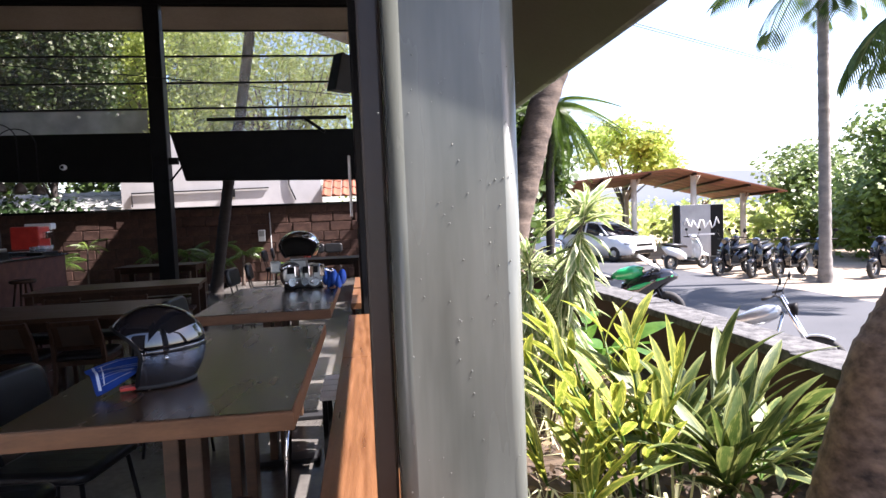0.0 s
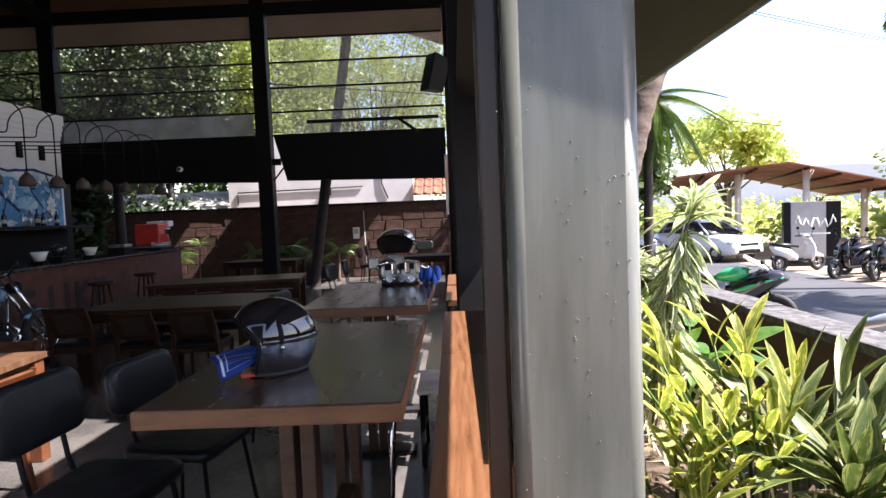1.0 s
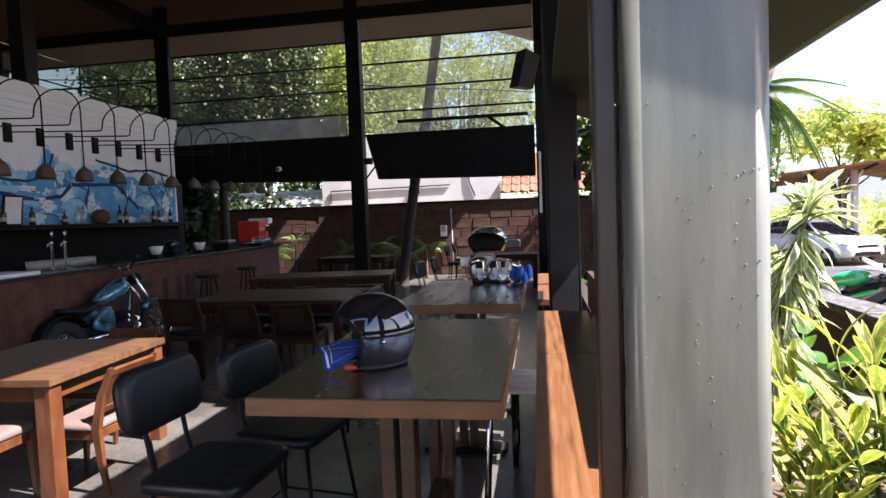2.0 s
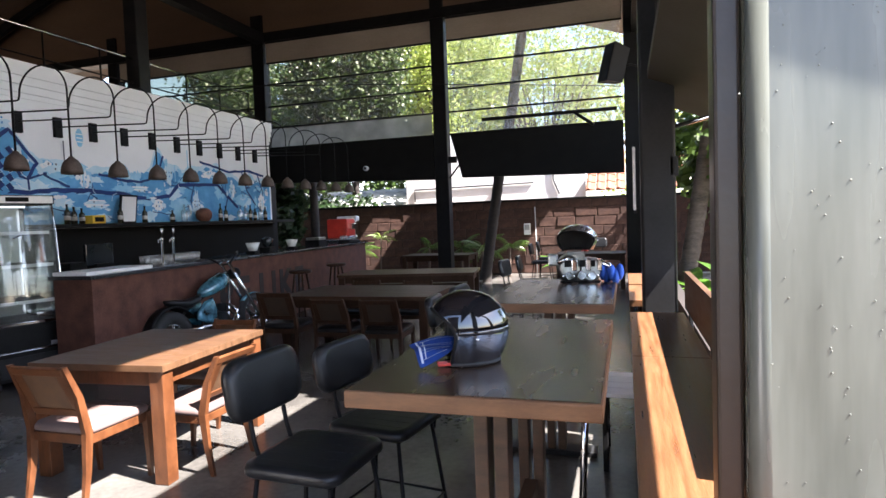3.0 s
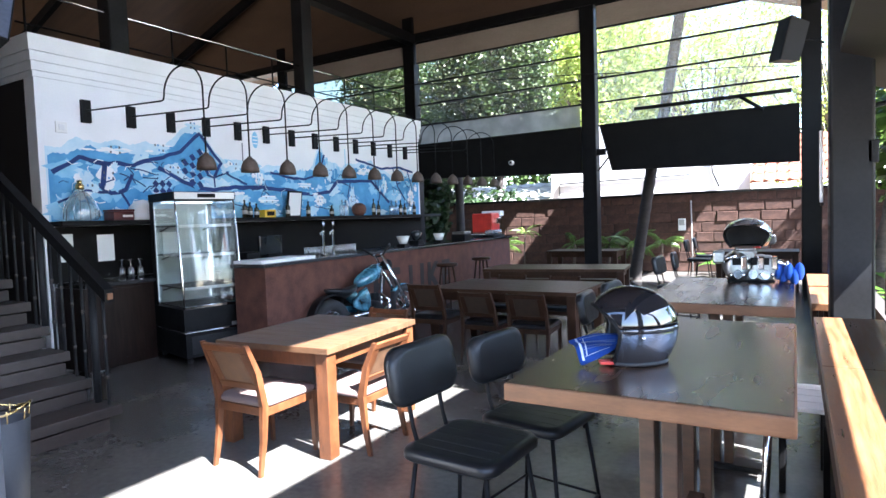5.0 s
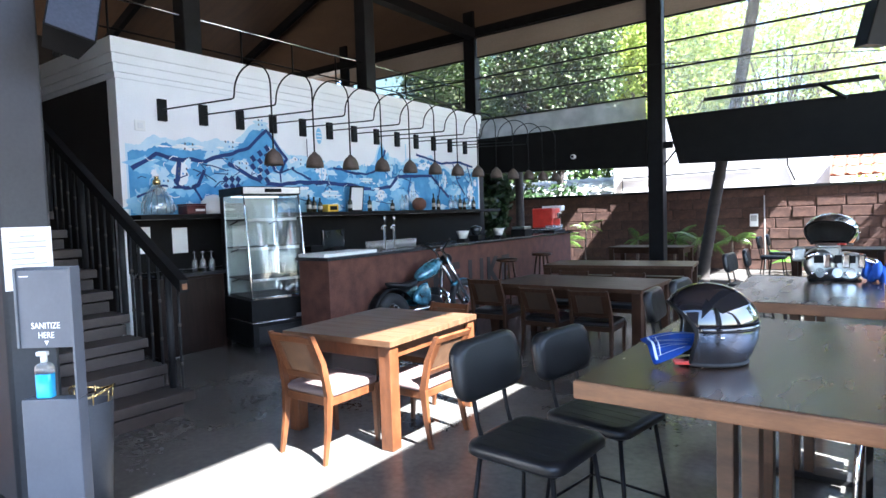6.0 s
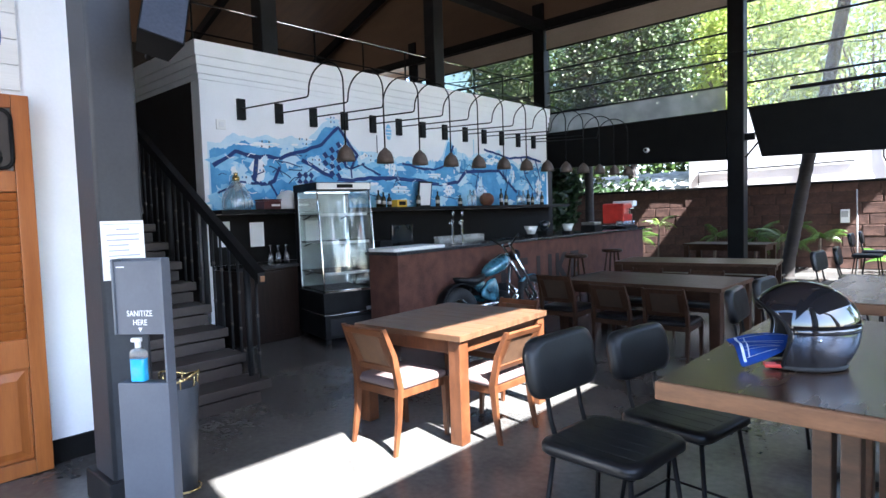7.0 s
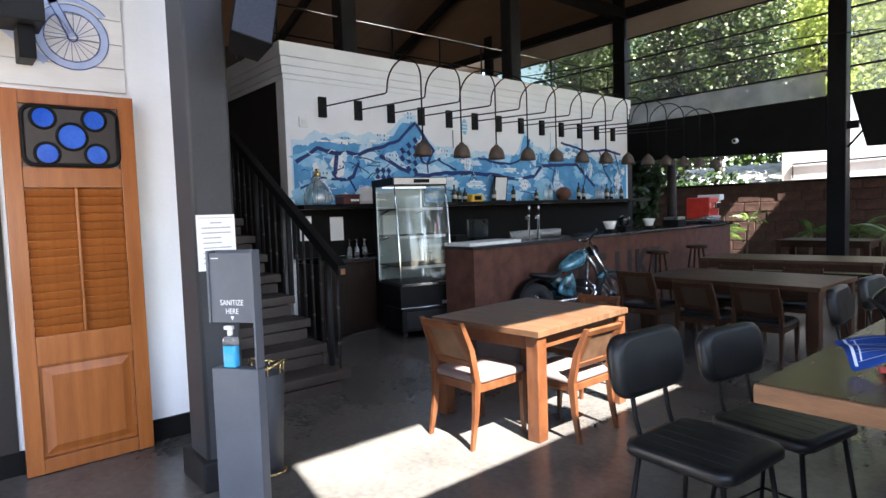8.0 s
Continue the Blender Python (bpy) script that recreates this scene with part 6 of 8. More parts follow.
def plank_panel():
    base = thing("painted_panel", "white plank panel painted with a blue bicycle wheel above the door", "panel", pose(-4.425, 0, 2.215))
    for k in range(6):
        one_box("plank", (0, -0.6, 0.0 + 0.145 * k), (0.02, 0.93, 0.142 + 0.145 * k), WHITE_PLANK, base, 0.003)
    line = material("blue_line_paint", (0.06, 0.1, 0.3), (0.1, 0.15, 0.4), 0.7)
    pale = material("pale_blue_paint", (0.35, 0.45, 0.7), (0.5, 0.58, 0.78), 0.7)
    cy, cz = 0.665, 0.3
    def loop(r, w, mat, name):
        bm = bmesh.new()
        a = [(cy + (r + w) * math.cos(t), cz + (r + w) * math.sin(t)) for t in [k * math.pi / 24 for k in range(48)]]
        b = [(cy + (r - w) * math.cos(t), cz + (r - w) * math.sin(t)) for t in [k * math.pi / 24 for k in range(48)]]
        va = [bm.verts.new((0.024, *p)) for p in a]
        vb = [bm.verts.new((0.024, *p)) for p in b]
        for k in range(48):
            bm.faces.new((va[k], va[(k + 1) % 48], vb[(k + 1) % 48], vb[k]))
        part(name, bm, mat, base)
    loop(0.165, 0.022, pale, "tyre_paint")
    loop(0.187, 0.003, line, "tyre_line")
    loop(0.143, 0.0035, line, "rim_line")
    loop(0.025, 0.005, line, "hub_line")
    def stroke(a, b, w, mat, name):
        bm = bmesh.new()
        a, b = Vector(a), Vector(b)
        side = Vector((-(b - a).y, (b - a).x)).normalized() * w
        bm.faces.new([bm.verts.new((0.027, p.x, p.y)) for p in (a - side, b - side, b + side, a + side)])
        part(name, bm, mat, base)
    for k in range(20):
        t = k * math.pi / 10
        stroke((cy + 0.025 * math.cos(t), cz + 0.025 * math.sin(t)), (cy + 0.142 * math.cos(t + 0.25), cz + 0.142 * math.sin(t + 0.25)), 0.0016, line, "spoke_line")
    stroke((cy, cz), (cy - 0.16, cz + 0.34), 0.018, pale, "fork_paint")
    stroke((cy - 0.02, cz - 0.004), (cy - 0.18, cz + 0.336), 0.003, line, "fork_line")
    stroke((cy + 0.02, cz + 0.004), (cy - 0.14, cz + 0.346), 0.003, line, "fork_line")
    for k in range(10):
        t0, t1 = radians(40 + k * 9), radians(49 + k * 9)
        stroke((cy + 0.215 * math.cos(t0), cz + 0.215 * math.sin(t0)), (cy + 0.215 * math.cos(t1), cz + 0.215 * math.sin(t1)), 0.014, pale, "mudguard_paint")
        stroke((cy + 0.232 * math.cos(t0), cz + 0.232 * math.sin(t0)), (cy + 0.232 * math.cos(t1), cz + 0.232 * math.sin(t1)), 0.003, line, "mudguard_line")
    stroke((cy - 0.35, cz + 0.02), (cy - 0.14, cz - 0.16), 0.02, pale, "frame_paint")


plank_panel()
canopy = thing("door_canopy", "dark grey steel canopy bracket over the door", "canopy", pose(-4.425, 0, 2.3))
one_box("fascia", (0.03, -0.9, 0.2), (0.3, 0.5, 0.36), DARK_STEEL, canopy, 0.01)
one_box("support", (0.03, 0.38, 0.02), (0.22, 0.46, 0.198), BLACK_STEEL, canopy, 0.008)


def column_notice():
    base = thing("notice", "white printed notice taped on the dark column", "notice", pose(-3.447, 1.094, 1.303))
    one_box("sheet", (0, -0.1, -0.145), (0.003, 0.1, 0.145), PAPER, base, 0)
    rng = random.Random(2)
    for k in range(9):
        w = rng.uniform(0.045, 0.078) if k else 0.03
        one_box("print_line", (0.0034, -w if k < 3 else -0.07, 0.1 - 0.026 * k), (0.004, w if k < 3 else -0.07 + 2 * w, 0.106 - 0.026 * k), INK, base, 0)
    one_box("margin_line", (0.0034, -0.09, 0.128), (0.004, 0.09, 0.131), INK, base, 0)


column_notice()


def sanitiser():
    base = thing("sanitiser_stand", "slate grey pedal stand for hand sanitiser", "sanitiser stand", pose(-2.83, 0.93, -0.02, 0, 0, 35) @ Matrix.Diagonal((0.8, 0.85, 1, 1)))
    one_box("lower_body", (-0.14, -0.02, 0.02), (0.14, 0.05, 0.8), STAND_GREY, base, 0.006)
    one_box("foot_plate", (-0.16, -0.12, 0.0), (0.16, 0.14, 0.02), STAND_GREY, base, 0.005)
    one_box("side_panel", (0.128, -0.02, 0.802), (0.14, 0.05, 1.31), STAND_GREY, base, 0.003)
    one_box("side_panel", (-0.14, -0.02, 1.0), (-0.128, 0.05, 1.31), STAND_GREY, base, 0.003)
    one_box("back_panel", (-0.127, 0.045, 1.0), (0.127, 0.05, 1.31), STAND_GREY, base, 0.002)
    head = one_box("front_panel", (-0.127, -0.012, 1.0), (0.127, 0.0, 1.3), STAND_GREY, base, 0.002)
    one_box("pedal", (-0.05, -0.2, 0.03), (0.05, -0.1, 0.05), CHROME, base, 0.005)
    lettering("sign_word", "SANITIZE", 0.034, SIGN_WHITE, head, pose(0, -0.013, 1.075, 90, 0, 0), 0.0006)
    lettering("sign_word", "HERE", 0.034, SIGN_WHITE, head, pose(0, -0.013, 1.038, 90, 0, 0), 0.0006)
    bm = bmesh.new()
    plate(bm, [(-0.011, 1.028), (0.011, 1.028), (0, 1.01)], 0.001, Matrix.Translation((0, -0.0125, 0)) @ rot(90))
    part("arrow", bm, SIGN_WHITE, head)
    one_box("maker_mark", (-0.115, -0.0135, 1.275), (-0.07, -0.0123, 1.279), SIGN_WHITE, head, 0)
    pump = thing("sanitiser_bottle", "clear pump bottle of blue hand gel on the stand", "bottle", pose(-2.83, 0.93, -0.02, 0, 0, 35) @ pose(-0.03, 0.01, 0.803) @ Matrix.Diagonal((0.85, 0.9, 0.92, 1)))
    bm = bmesh.new()
    loft(bm, [[(x * s, y * s, z) for x, y in rounded(0.075, 0.042, 0.012)] for z, s in ((0, 0.97), (0.004, 1), (0.1, 1), (0.101, 0.99))])
    part("gel", bm, GEL, pump)
    bm = bmesh.new()
    loft(bm, [[(x * s, y * s, z) for x, y in rounded(0.076, 0.043, 0.012)] for z, s in ((0.103, 1), (0.13, 1), (0.142, 0.8), (0.15, 0.4))])
    part("bottle_top", bm, CLEAR_CUP, pump)
    one_tube("pump_neck", [(0, 0, 0.15), (0, 0, 0.175)], 0.014, PLASTIC_WHITE, pump, 12)
    one_box("pump_head", (-0.03, -0.012, 0.176), (0.018, 0.012, 0.195), PLASTIC_WHITE, pump, 0.005)
    pot = thing("tall_planter", "tall dark tapered planter with a gold wire rim", "planter", pose(-3.42, 1.32, 0) @ Matrix.Diagonal((0.6, 0.6, 0.95, 1)))
    bm = bmesh.new()
    lathe(bm, [(0, 0), (0.1, 0.003), (0.155, 0.6), (0.145, 0.6), (0.1, 0.1), (0, 0.1)], 20)
    part("pot", bm, COLUMN_GREY, pot)
    ring = [(0.165 * math.cos(a), 0.165 * math.sin(a), 0.66 + 0.02 * math.sin(2 * a)) for a in [k * math.pi / 12 for k in range(25)]]
    one_tube("rim_wire", ring, 0.006, BRASS, pot, 6)
    for a in (0.4, 1.5, 2.6, 3.7, 4.8, 5.9):
        one_tube("wire_stay", [(0.15 * math.cos(a), 0.15 * math.sin(a), 0.6), (0.165 * math.cos(a), 0.165 * math.sin(a), 0.66)], 0.005, BRASS, pot, 5)
    one_tube("foot_wire", [(0.13 * math.cos(a), 0.13 * math.sin(a), 0.02) for a in [k * math.pi / 12 for k in range(25)]], 0.006, BRASS, pot, 6)


sanitiser()


SPEAKER_BLUE = material("dusty_navy_grille", (0.035, 0.045, 0.066), (0.055, 0.068, 0.095), 0.6, 0, 60.0, 0.1)


def loudspeaker(m, s=1.0, cover=BLACK_BOARD):
    base = thing("loudspeaker", "black wall-mounted loudspeaker tilted towards the tables", "loudspeaker", m, "loudspeakers")
    bm = bmesh.new()
    loft(bm, [[(-0.14 * s, -0.1 * s, -0.25 * s), (0.14 * s, -0.1 * s, -0.25 * s), (0.14 * s, -0.1 * s, 0.25 * s), (-0.14 * s, -0.1 * s, 0.25 * s)],
              [(-0.1 * s, 0.14 * s, -0.22 * s), (0.1 * s, 0.14 * s, -0.22 * s), (0.1 * s, 0.14 * s, 0.22 * s), (-0.1 * s, 0.14 * s, 0.22 * s)]], smooth=False)
    part("cabinet", bm, BLACK_STEEL, base)
    one_box("grille", (-0.13 * s, -0.108 * s, -0.24 * s), (0.13 * s, -0.101 * s, 0.24 * s), cover, base, 0.004)
    one_tube("bracket", [(0.0, 0.14 * s, 0.0), (0.0, 0.24 * s, 0.05 * s), (0.02, 0.3 * s + 0.14, 0.05 * s)], 0.018, BLACK_STEEL, base)
    for z in (-0.1, 0.1):
        bm = bmesh.new()
        ellipsoid(bm, (0, 0.16 * s, z * s), (0.03, 0.03, 0.03), 8, 6)
        part("clamp", bm, CHROME, base)
    return base


loudspeaker(pose(-0.29, 10.72, 3.98, -12, 6, -62), 1.3)
loudspeaker(pose(-3.27, 1.27, 2.43, -24, 14, 78), 0.74, SPEAKER_BLUE)
lamp_cage = thing("bulkhead_lamp", "white caged bulkhead lamp high on the stair wall", "lamp", pose(-5.6, 1.24, 2.55))
bm = bmesh.new()
ellipsoid(bm, (0, 0.05, 0), (0.06, 0.06, 0.14), 14, 10)
part("globe", bm, PLASTIC_WHITE, lamp_cage)
one_box("base_plate", (-0.07, -0.02, -0.16), (0.07, 0.0, 0.16), DARK_STEEL, lamp_cage)
for x in (-0.045, 0.045):
    one_tube("guard_wire", [(x, 0, -0.16), (x, 0.1, -0.1), (x, 0.12, 0.0), (x, 0.1, 0.1), (x, 0, 0.16)], 0.006, CHROME, lamp_cage, 6)
camera_box = thing("cctv_dome", "small white security camera on the black board", "security camera", pose(-5.15, 11.2, 2.53))
bm = bmesh.new()
ellipsoid(bm, (0, -0.03, 0), (0.06, 0.05, 0.05), 12, 8)
part("dome", bm, PLASTIC_WHITE, camera_box)
one_box("lens_plate", (-0.025, -0.088, -0.025), (0.025, -0.07, 0.025), BLACK_STEEL, camera_box)


# ---- motorcycles and cars ----
def wheel(base, at, r, width, rim_mat=CHROME, spokes=14):
    """A wheel with its axle along y."""
    bm = bmesh.new()
    major = r - width / 2
    n = 28
    loops = []
    for k in range(n):
        a = 2 * math.pi * k / n
        loops.append([Vector((at[0] + (major + width * 0.5 * math.cos(b)) * math.cos(a), at[1] + width * 0.5 * math.sin(b), at[2] + (major + width * 0.5 * math.cos(b)) * math.sin(a)))
                      for b in [2 * math.pi * j / 10 for j in range(10)]])
    loft(bm, loops + loops[:1], caps=False)
    tyre = part("wheel", bm, RUBBER, base)
    rim = [(at[0] + (major - width * 0.45) * math.cos(a), at[1], at[2] + (major - width * 0.45) * math.sin(a)) for a in [2 * math.pi * k / 24 for k in range(25)]]
    one_tube("rim", rim, width * 0.16, rim_mat, tyre, 6)
    one_tube("hub", [(at[0], at[1] - width * 0.45, at[2]), (at[0], at[1] + width * 0.45, at[2])], r * 0.14, rim_mat, tyre, 12)
    bm = bmesh.new()
    for k in range(spokes):
        a = 2 * math.pi * k / spokes
        tube(bm, [(at[0] + r * 0.12 * math.cos(a), at[1] + width * 0.2 * (-1) ** k, at[2] + r * 0.12 * math.sin(a)),
                  (at[0] + (major - width * 0.45) * math.cos(a + 0.2), at[1], at[2] + (major - width * 0.45) * math.sin(a + 0.2))], 0.005 if spokes > 8 else 0.02, 4)
    part("spokes", bm, rim_mat, tyre)


def cruiser(m, tank_mat, label, bar_mat=CHROME, motor=ALLOY, rake=0.34, ape=True):
    """A chopper-like motorcycle, front towards +x, wheels on z = 0."""
    base = thing("motorcycle", label, "motorcycle", m)
    R = 0.31
    wheel(base, (-0.68, 0, R), R, 0.16)
    wheel(base, (0.82, 0, R + 0.02), R + 0.02, 0.1)
    bm = bmesh.new()
    rings = []
    for x, w, h, z in ((-0.16, 0.03, 0.03, 0.77), (-0.1, 0.1, 0.08, 0.79), (0.05, 0.14, 0.115, 0.835), (0.22, 0.135, 0.13, 0.885), (0.36, 0.085, 0.09, 0.93), (0.4, 0.03, 0.04, 0.945)):
        rings.append([(x, w * math.cos(a), z + h * math.sin(a)) for a in [2 * math.pi * k / 16 for k in range(16)]])
    loft(bm, rings)
    part("fuel_tank", bm, tank_mat, base)
    bm = bmesh.new()
    rings = [[(x, w * math.cos(a), z + h * math.sin(a)) for a in [2 * math.pi * k / 14 for k in range(14)]]
             for x, w, h, z in ((-0.72, 0.02, 0.02, 0.74), (-0.62, 0.11, 0.045, 0.71), (-0.42, 0.15, 0.055, 0.67), (-0.24, 0.11, 0.05, 0.7), (-0.15, 0.03, 0.03, 0.74))]
    loft(bm, rings)
    part("seat", bm, VINYL, base)
    bm = bmesh.new()
    arc = [(-0.68 + 0.37 * math.cos(a), 0.31 + 0.37 * math.sin(a)) for a in [radians(30 + 10 * k) for k in range(14)]]
    loft(bm, [[(x, y, z + dz) for y, dz in ((-0.1, -0.03), (-0.06, 0.0), (0.06, 0.0), (0.1, -0.03), (0.06, -0.012), (-0.06, -0.012))] for x, z in arc])
    part("rear_fender", bm, BLACK_STEEL, base)
    bm = bmesh.new()
    for y0, y1 in ((-0.15, -0.08), (0.08, 0.15)):
        outline = [(-0.06, 0.7), (-0.2, 0.66), (-0.34, 0.54), (-0.36, 0.46), (-0.27, 0.4), (-0.12, 0.36), (-0.03, 0.42), (-0.01, 0.56)]
        loft(bm, [[(-0.19 + (x + 0.19) * c, y, 0.53 + (z - 0.53) * c) for x, z in outline] for y, c in ((y0, 0.8), (y0 * 0.7 + y1 * 0.3, 1.0), (y0 * 0.3 + y1 * 0.7, 1.0), (y1, 0.8))])
    part("side_cover", bm, tank_mat, base)
    bm = bmesh.new()
    ellipsoid(bm, (0.08, 0, 0.36), (0.22, 0.15, 0.15), 16, 10)
    box(bm, (-0.2, -0.1, 0.22), (0.25, 0.1, 0.34), 0.03)
    part("engine", bm, motor, base)
    for lean in (-0.2, 0.2):
        bm = bmesh.new()
        ribs = [(0.0, -0.005)]
        for k in range(6):
            ribs += [(0.06, 0.02 * k), (0.085, 0.02 * k + 0.002), (0.085, 0.02 * k + 0.01), (0.06, 0.02 * k + 0.012)]
        lathe(bm, ribs + [(0.0, 0.125)], 12, Matrix.Translation((0.08 + lean * 0.5, 0, 0.48)) @ rot(0, math.degrees(lean), 0))
        part("cylinder", bm, motor, base)
    for y in (-0.07, 0.07):
        one_tube("fork", [(0.82, y, 0.33), (0.82 - rake * 1.25, y, 0.33 + 0.82)], [0.028, 0.022], CHROME, base, 10)
    bar_z, bar_x = 1.12, 0.82 - rake * 1.2
    rise = 0.14 if ape else 0.06
    one_tube("handlebar", [(bar_x - 0.16, -0.36, bar_z + rise - 0.04), (bar_x - 0.03, -0.27, bar_z + rise), (bar_x, -0.08, bar_z), (bar_x, 0.08, bar_z), (bar_x - 0.03, 0.27, bar_z + rise), (bar_x - 0.16, 0.36, bar_z + rise - 0.04)], 0.013, bar_mat, base)
    for y in (-1, 1):
        one_tube("grip", [(bar_x - 0.07, y * 0.3, bar_z + rise - 0.015), (bar_x - 0.17, y * 0.37, bar_z + rise - 0.045)], 0.018, RUBBER, base)
        if not ape:
            one_tube("mirror_stem", [(bar_x - 0.04, y * 0.27, bar_z + rise), (bar_x + 0.02, y * 0.34, bar_z + rise + 0.18)], 0.006, BLACK_STEEL, base, 6)
            bm = bmesh.new()
            lathe(bm, [(0, 0), (0.055, 0.005), (0.055, 0.018), (0, 0.028)], 16, Matrix.Translation((bar_x + 0.02, y * 0.35, bar_z + rise + 0.2)) @ rot(0, 90, 0))
            part("mirror", bm, BLACK_STEEL, base)
    bm = bmesh.new()
    lathe(bm, [(0, -0.1), (0.06, -0.09), (0.085, 0.0), (0.085, 0.03), (0.0, 0.045)], 18, Matrix.Translation((bar_x + 0.14, 0, 0.98)) @ rot(0, 90, 0))
    part("headlight", bm, bar_mat, base)
    one_tube("down_tube", [(0.42, 0, 0.92), (0.32, 0, 0.5), (0.22, 0, 0.2), (-0.3, 0, 0.2), (-0.68, 0, 0.31)], 0.02, CHROME, base)
    one_tube("backbone", [(0.42, 0, 0.92), (-0.1, 0, 0.72), (-0.4, 0, 0.6), (-0.68, 0, 0.33)], 0.022, BLACK_STEEL, base)
    for z in (0.28, 0.36):
        one_tube("exhaust", [(0.2, -0.12, z + 0.22), (0.3, -0.17, z + 0.1), (0.15, -0.18, z - 0.02), (-0.85, -0.19, z - 0.02)], [0.022, 0.022, 0.024, 0.036], CHROME, base, 10)
    one_tube("side_stand", [(-0.05, 0.1, 0.22), (-0.12, 0.28, 0.0)], 0.011, BLACK_STEEL, base, 6)
    bm = bmesh.new()
    arc = [(0.82 + 0.35 * math.cos(a), 0.33 + 0.35 * math.sin(a)) for a in [radians(60 + 9 * k) for k in range(9)]]
    loft(bm, [[(x, y, z + dz) for y, dz in ((-0.065, -0.02), (0, 0.0), (0.065, -0.02), (0, -0.012))] for x, z in arc])
    part("front_fender", bm, tank_mat, base)
    return base


bike = cruiser(pose(-4.8, 5.9, 0, -9, 0, 84) @ Matrix.Scale(0.89, 4), TANK_BLUE, "teal custom chopper with a chrome fork parked against the bar", BLACK_STEEL, DARK_STEEL)
cruiser(pose(4.25, 6.2, -0.545, 0, 0, -46) @ Matrix.Scale(0.84, 4), SILVER_PAINT, "silver and chrome cruiser motorcycle parked beside the road", BLACK_STEEL, ape=False)


def sport_bike(m):
    base = thing("sport_motorcycle", "green and black sport motorcycle parked behind the garden wall", "motorcycle", m)
    wheel(base, (-0.68, 0, 0.31), 0.31, 0.18, BLACK_STEEL, 6)
    wheel(base, (0.7, 0, 0.3), 0.3, 0.12, BLACK_STEEL, 6)
    def hull(name, rows, mat, flat=1.0):
        bm = bmesh.new()
        loft(bm, [[(x, w * math.cos(a) * (1.0 if math.sin(a) < 0 else flat), z + h * math.sin(a)) for a in [2 * math.pi * k / 14 for k in range(14)]] for x, w, h, z in rows])
        part(name, bm, mat, base)
    hull("fairing", ((0.0, 0.18, 0.2, 0.55), (0.3, 0.22, 0.26, 0.62), (0.55, 0.2, 0.2, 0.78), (0.78, 0.12, 0.1, 0.86), (0.88, 0.03, 0.03, 0.84)), HELMET_BLACK)
    hull("belly_pan", ((-0.25, 0.08, 0.06, 0.3), (0.1, 0.16, 0.12, 0.3), (0.45, 0.14, 0.12, 0.36), (0.55, 0.05, 0.06, 0.42)), BLACK_STEEL)
    hull("fuel_tank", ((-0.2, 0.05, 0.04, 0.82), (-0.05, 0.14, 0.1, 0.86), (0.18, 0.17, 0.13, 0.9), (0.34, 0.08, 0.08, 0.92)), GREEN_PAINT)
    hull("seat", ((-0.62, 0.07, 0.03, 0.93), (-0.4, 0.12, 0.05, 0.86), (-0.18, 0.13, 0.05, 0.8)), VINYL)
    hull("tail", ((-0.98, 0.02, 0.02, 1.0), (-0.8, 0.08, 0.06, 0.95), (-0.5, 0.12, 0.08, 0.83), (-0.25, 0.08, 0.06, 0.74)), HELMET_BLACK)
    hull("side_cowl", ((0.1, 0.19, 0.05, 0.62), (0.3, 0.235, 0.09, 0.68), (0.6, 0.19, 0.07, 0.8), (0.82, 0.1, 0.03, 0.86)), GREEN_PAINT)
    hull("engine", ((-0.2, 0.14, 0.12, 0.5), (0.1, 0.18, 0.16, 0.45), (0.35, 0.12, 0.12, 0.45)), BLACK_STEEL)
    bm = bmesh.new()
    loft(bm, [[(0.62 - 0.12 * k, w * math.cos(a), 0.95 + 0.07 * k + 0.05 * math.sin(a)) for a in [math.pi * j / 8 for j in range(9)]] for k, w in ((0, 0.13), (1, 0.15), (2, 0.14), (3, 0.1))], caps=False)
    bmesh.ops.solidify(bm, geom=bm.faces[:], thickness=0.004)
    part("windscreen", bm, PLASTIC_WHITE, base)
    for y in (-1, 1):
        one_tube("fork", [(0.7, y * 0.09, 0.3), (0.5, y * 0.1, 0.86)], 0.026, BLACK_STEEL, base)
        one_tube("handlebar", [(0.48, y * 0.08, 0.95), (0.4, y * 0.34, 0.93)], 0.014, BLACK_STEEL, base)
        one_tube("mirror_stem", [(0.66, y * 0.14, 0.98), (0.6, y * 0.33, 1.1)], 0.009, BLACK_STEEL, base, 6)
        bm = bmesh.new()
        ellipsoid(bm, (0.59, y * 0.37, 1.12), (0.03, 0.08, 0.04), 10, 8)
        part("mirror", bm, BLACK_STEEL, base)
    one_tube("exhaust", [(0.1, -0.14, 0.24), (-0.3, -0.18, 0.3), (-0.7, -0.2, 0.5)], [0.03, 0.05, 0.06], BLACK_STEEL, base, 10)
    return base


sport_bike(pose(4.3, 9.6, -0.545, 0, 0, -38))


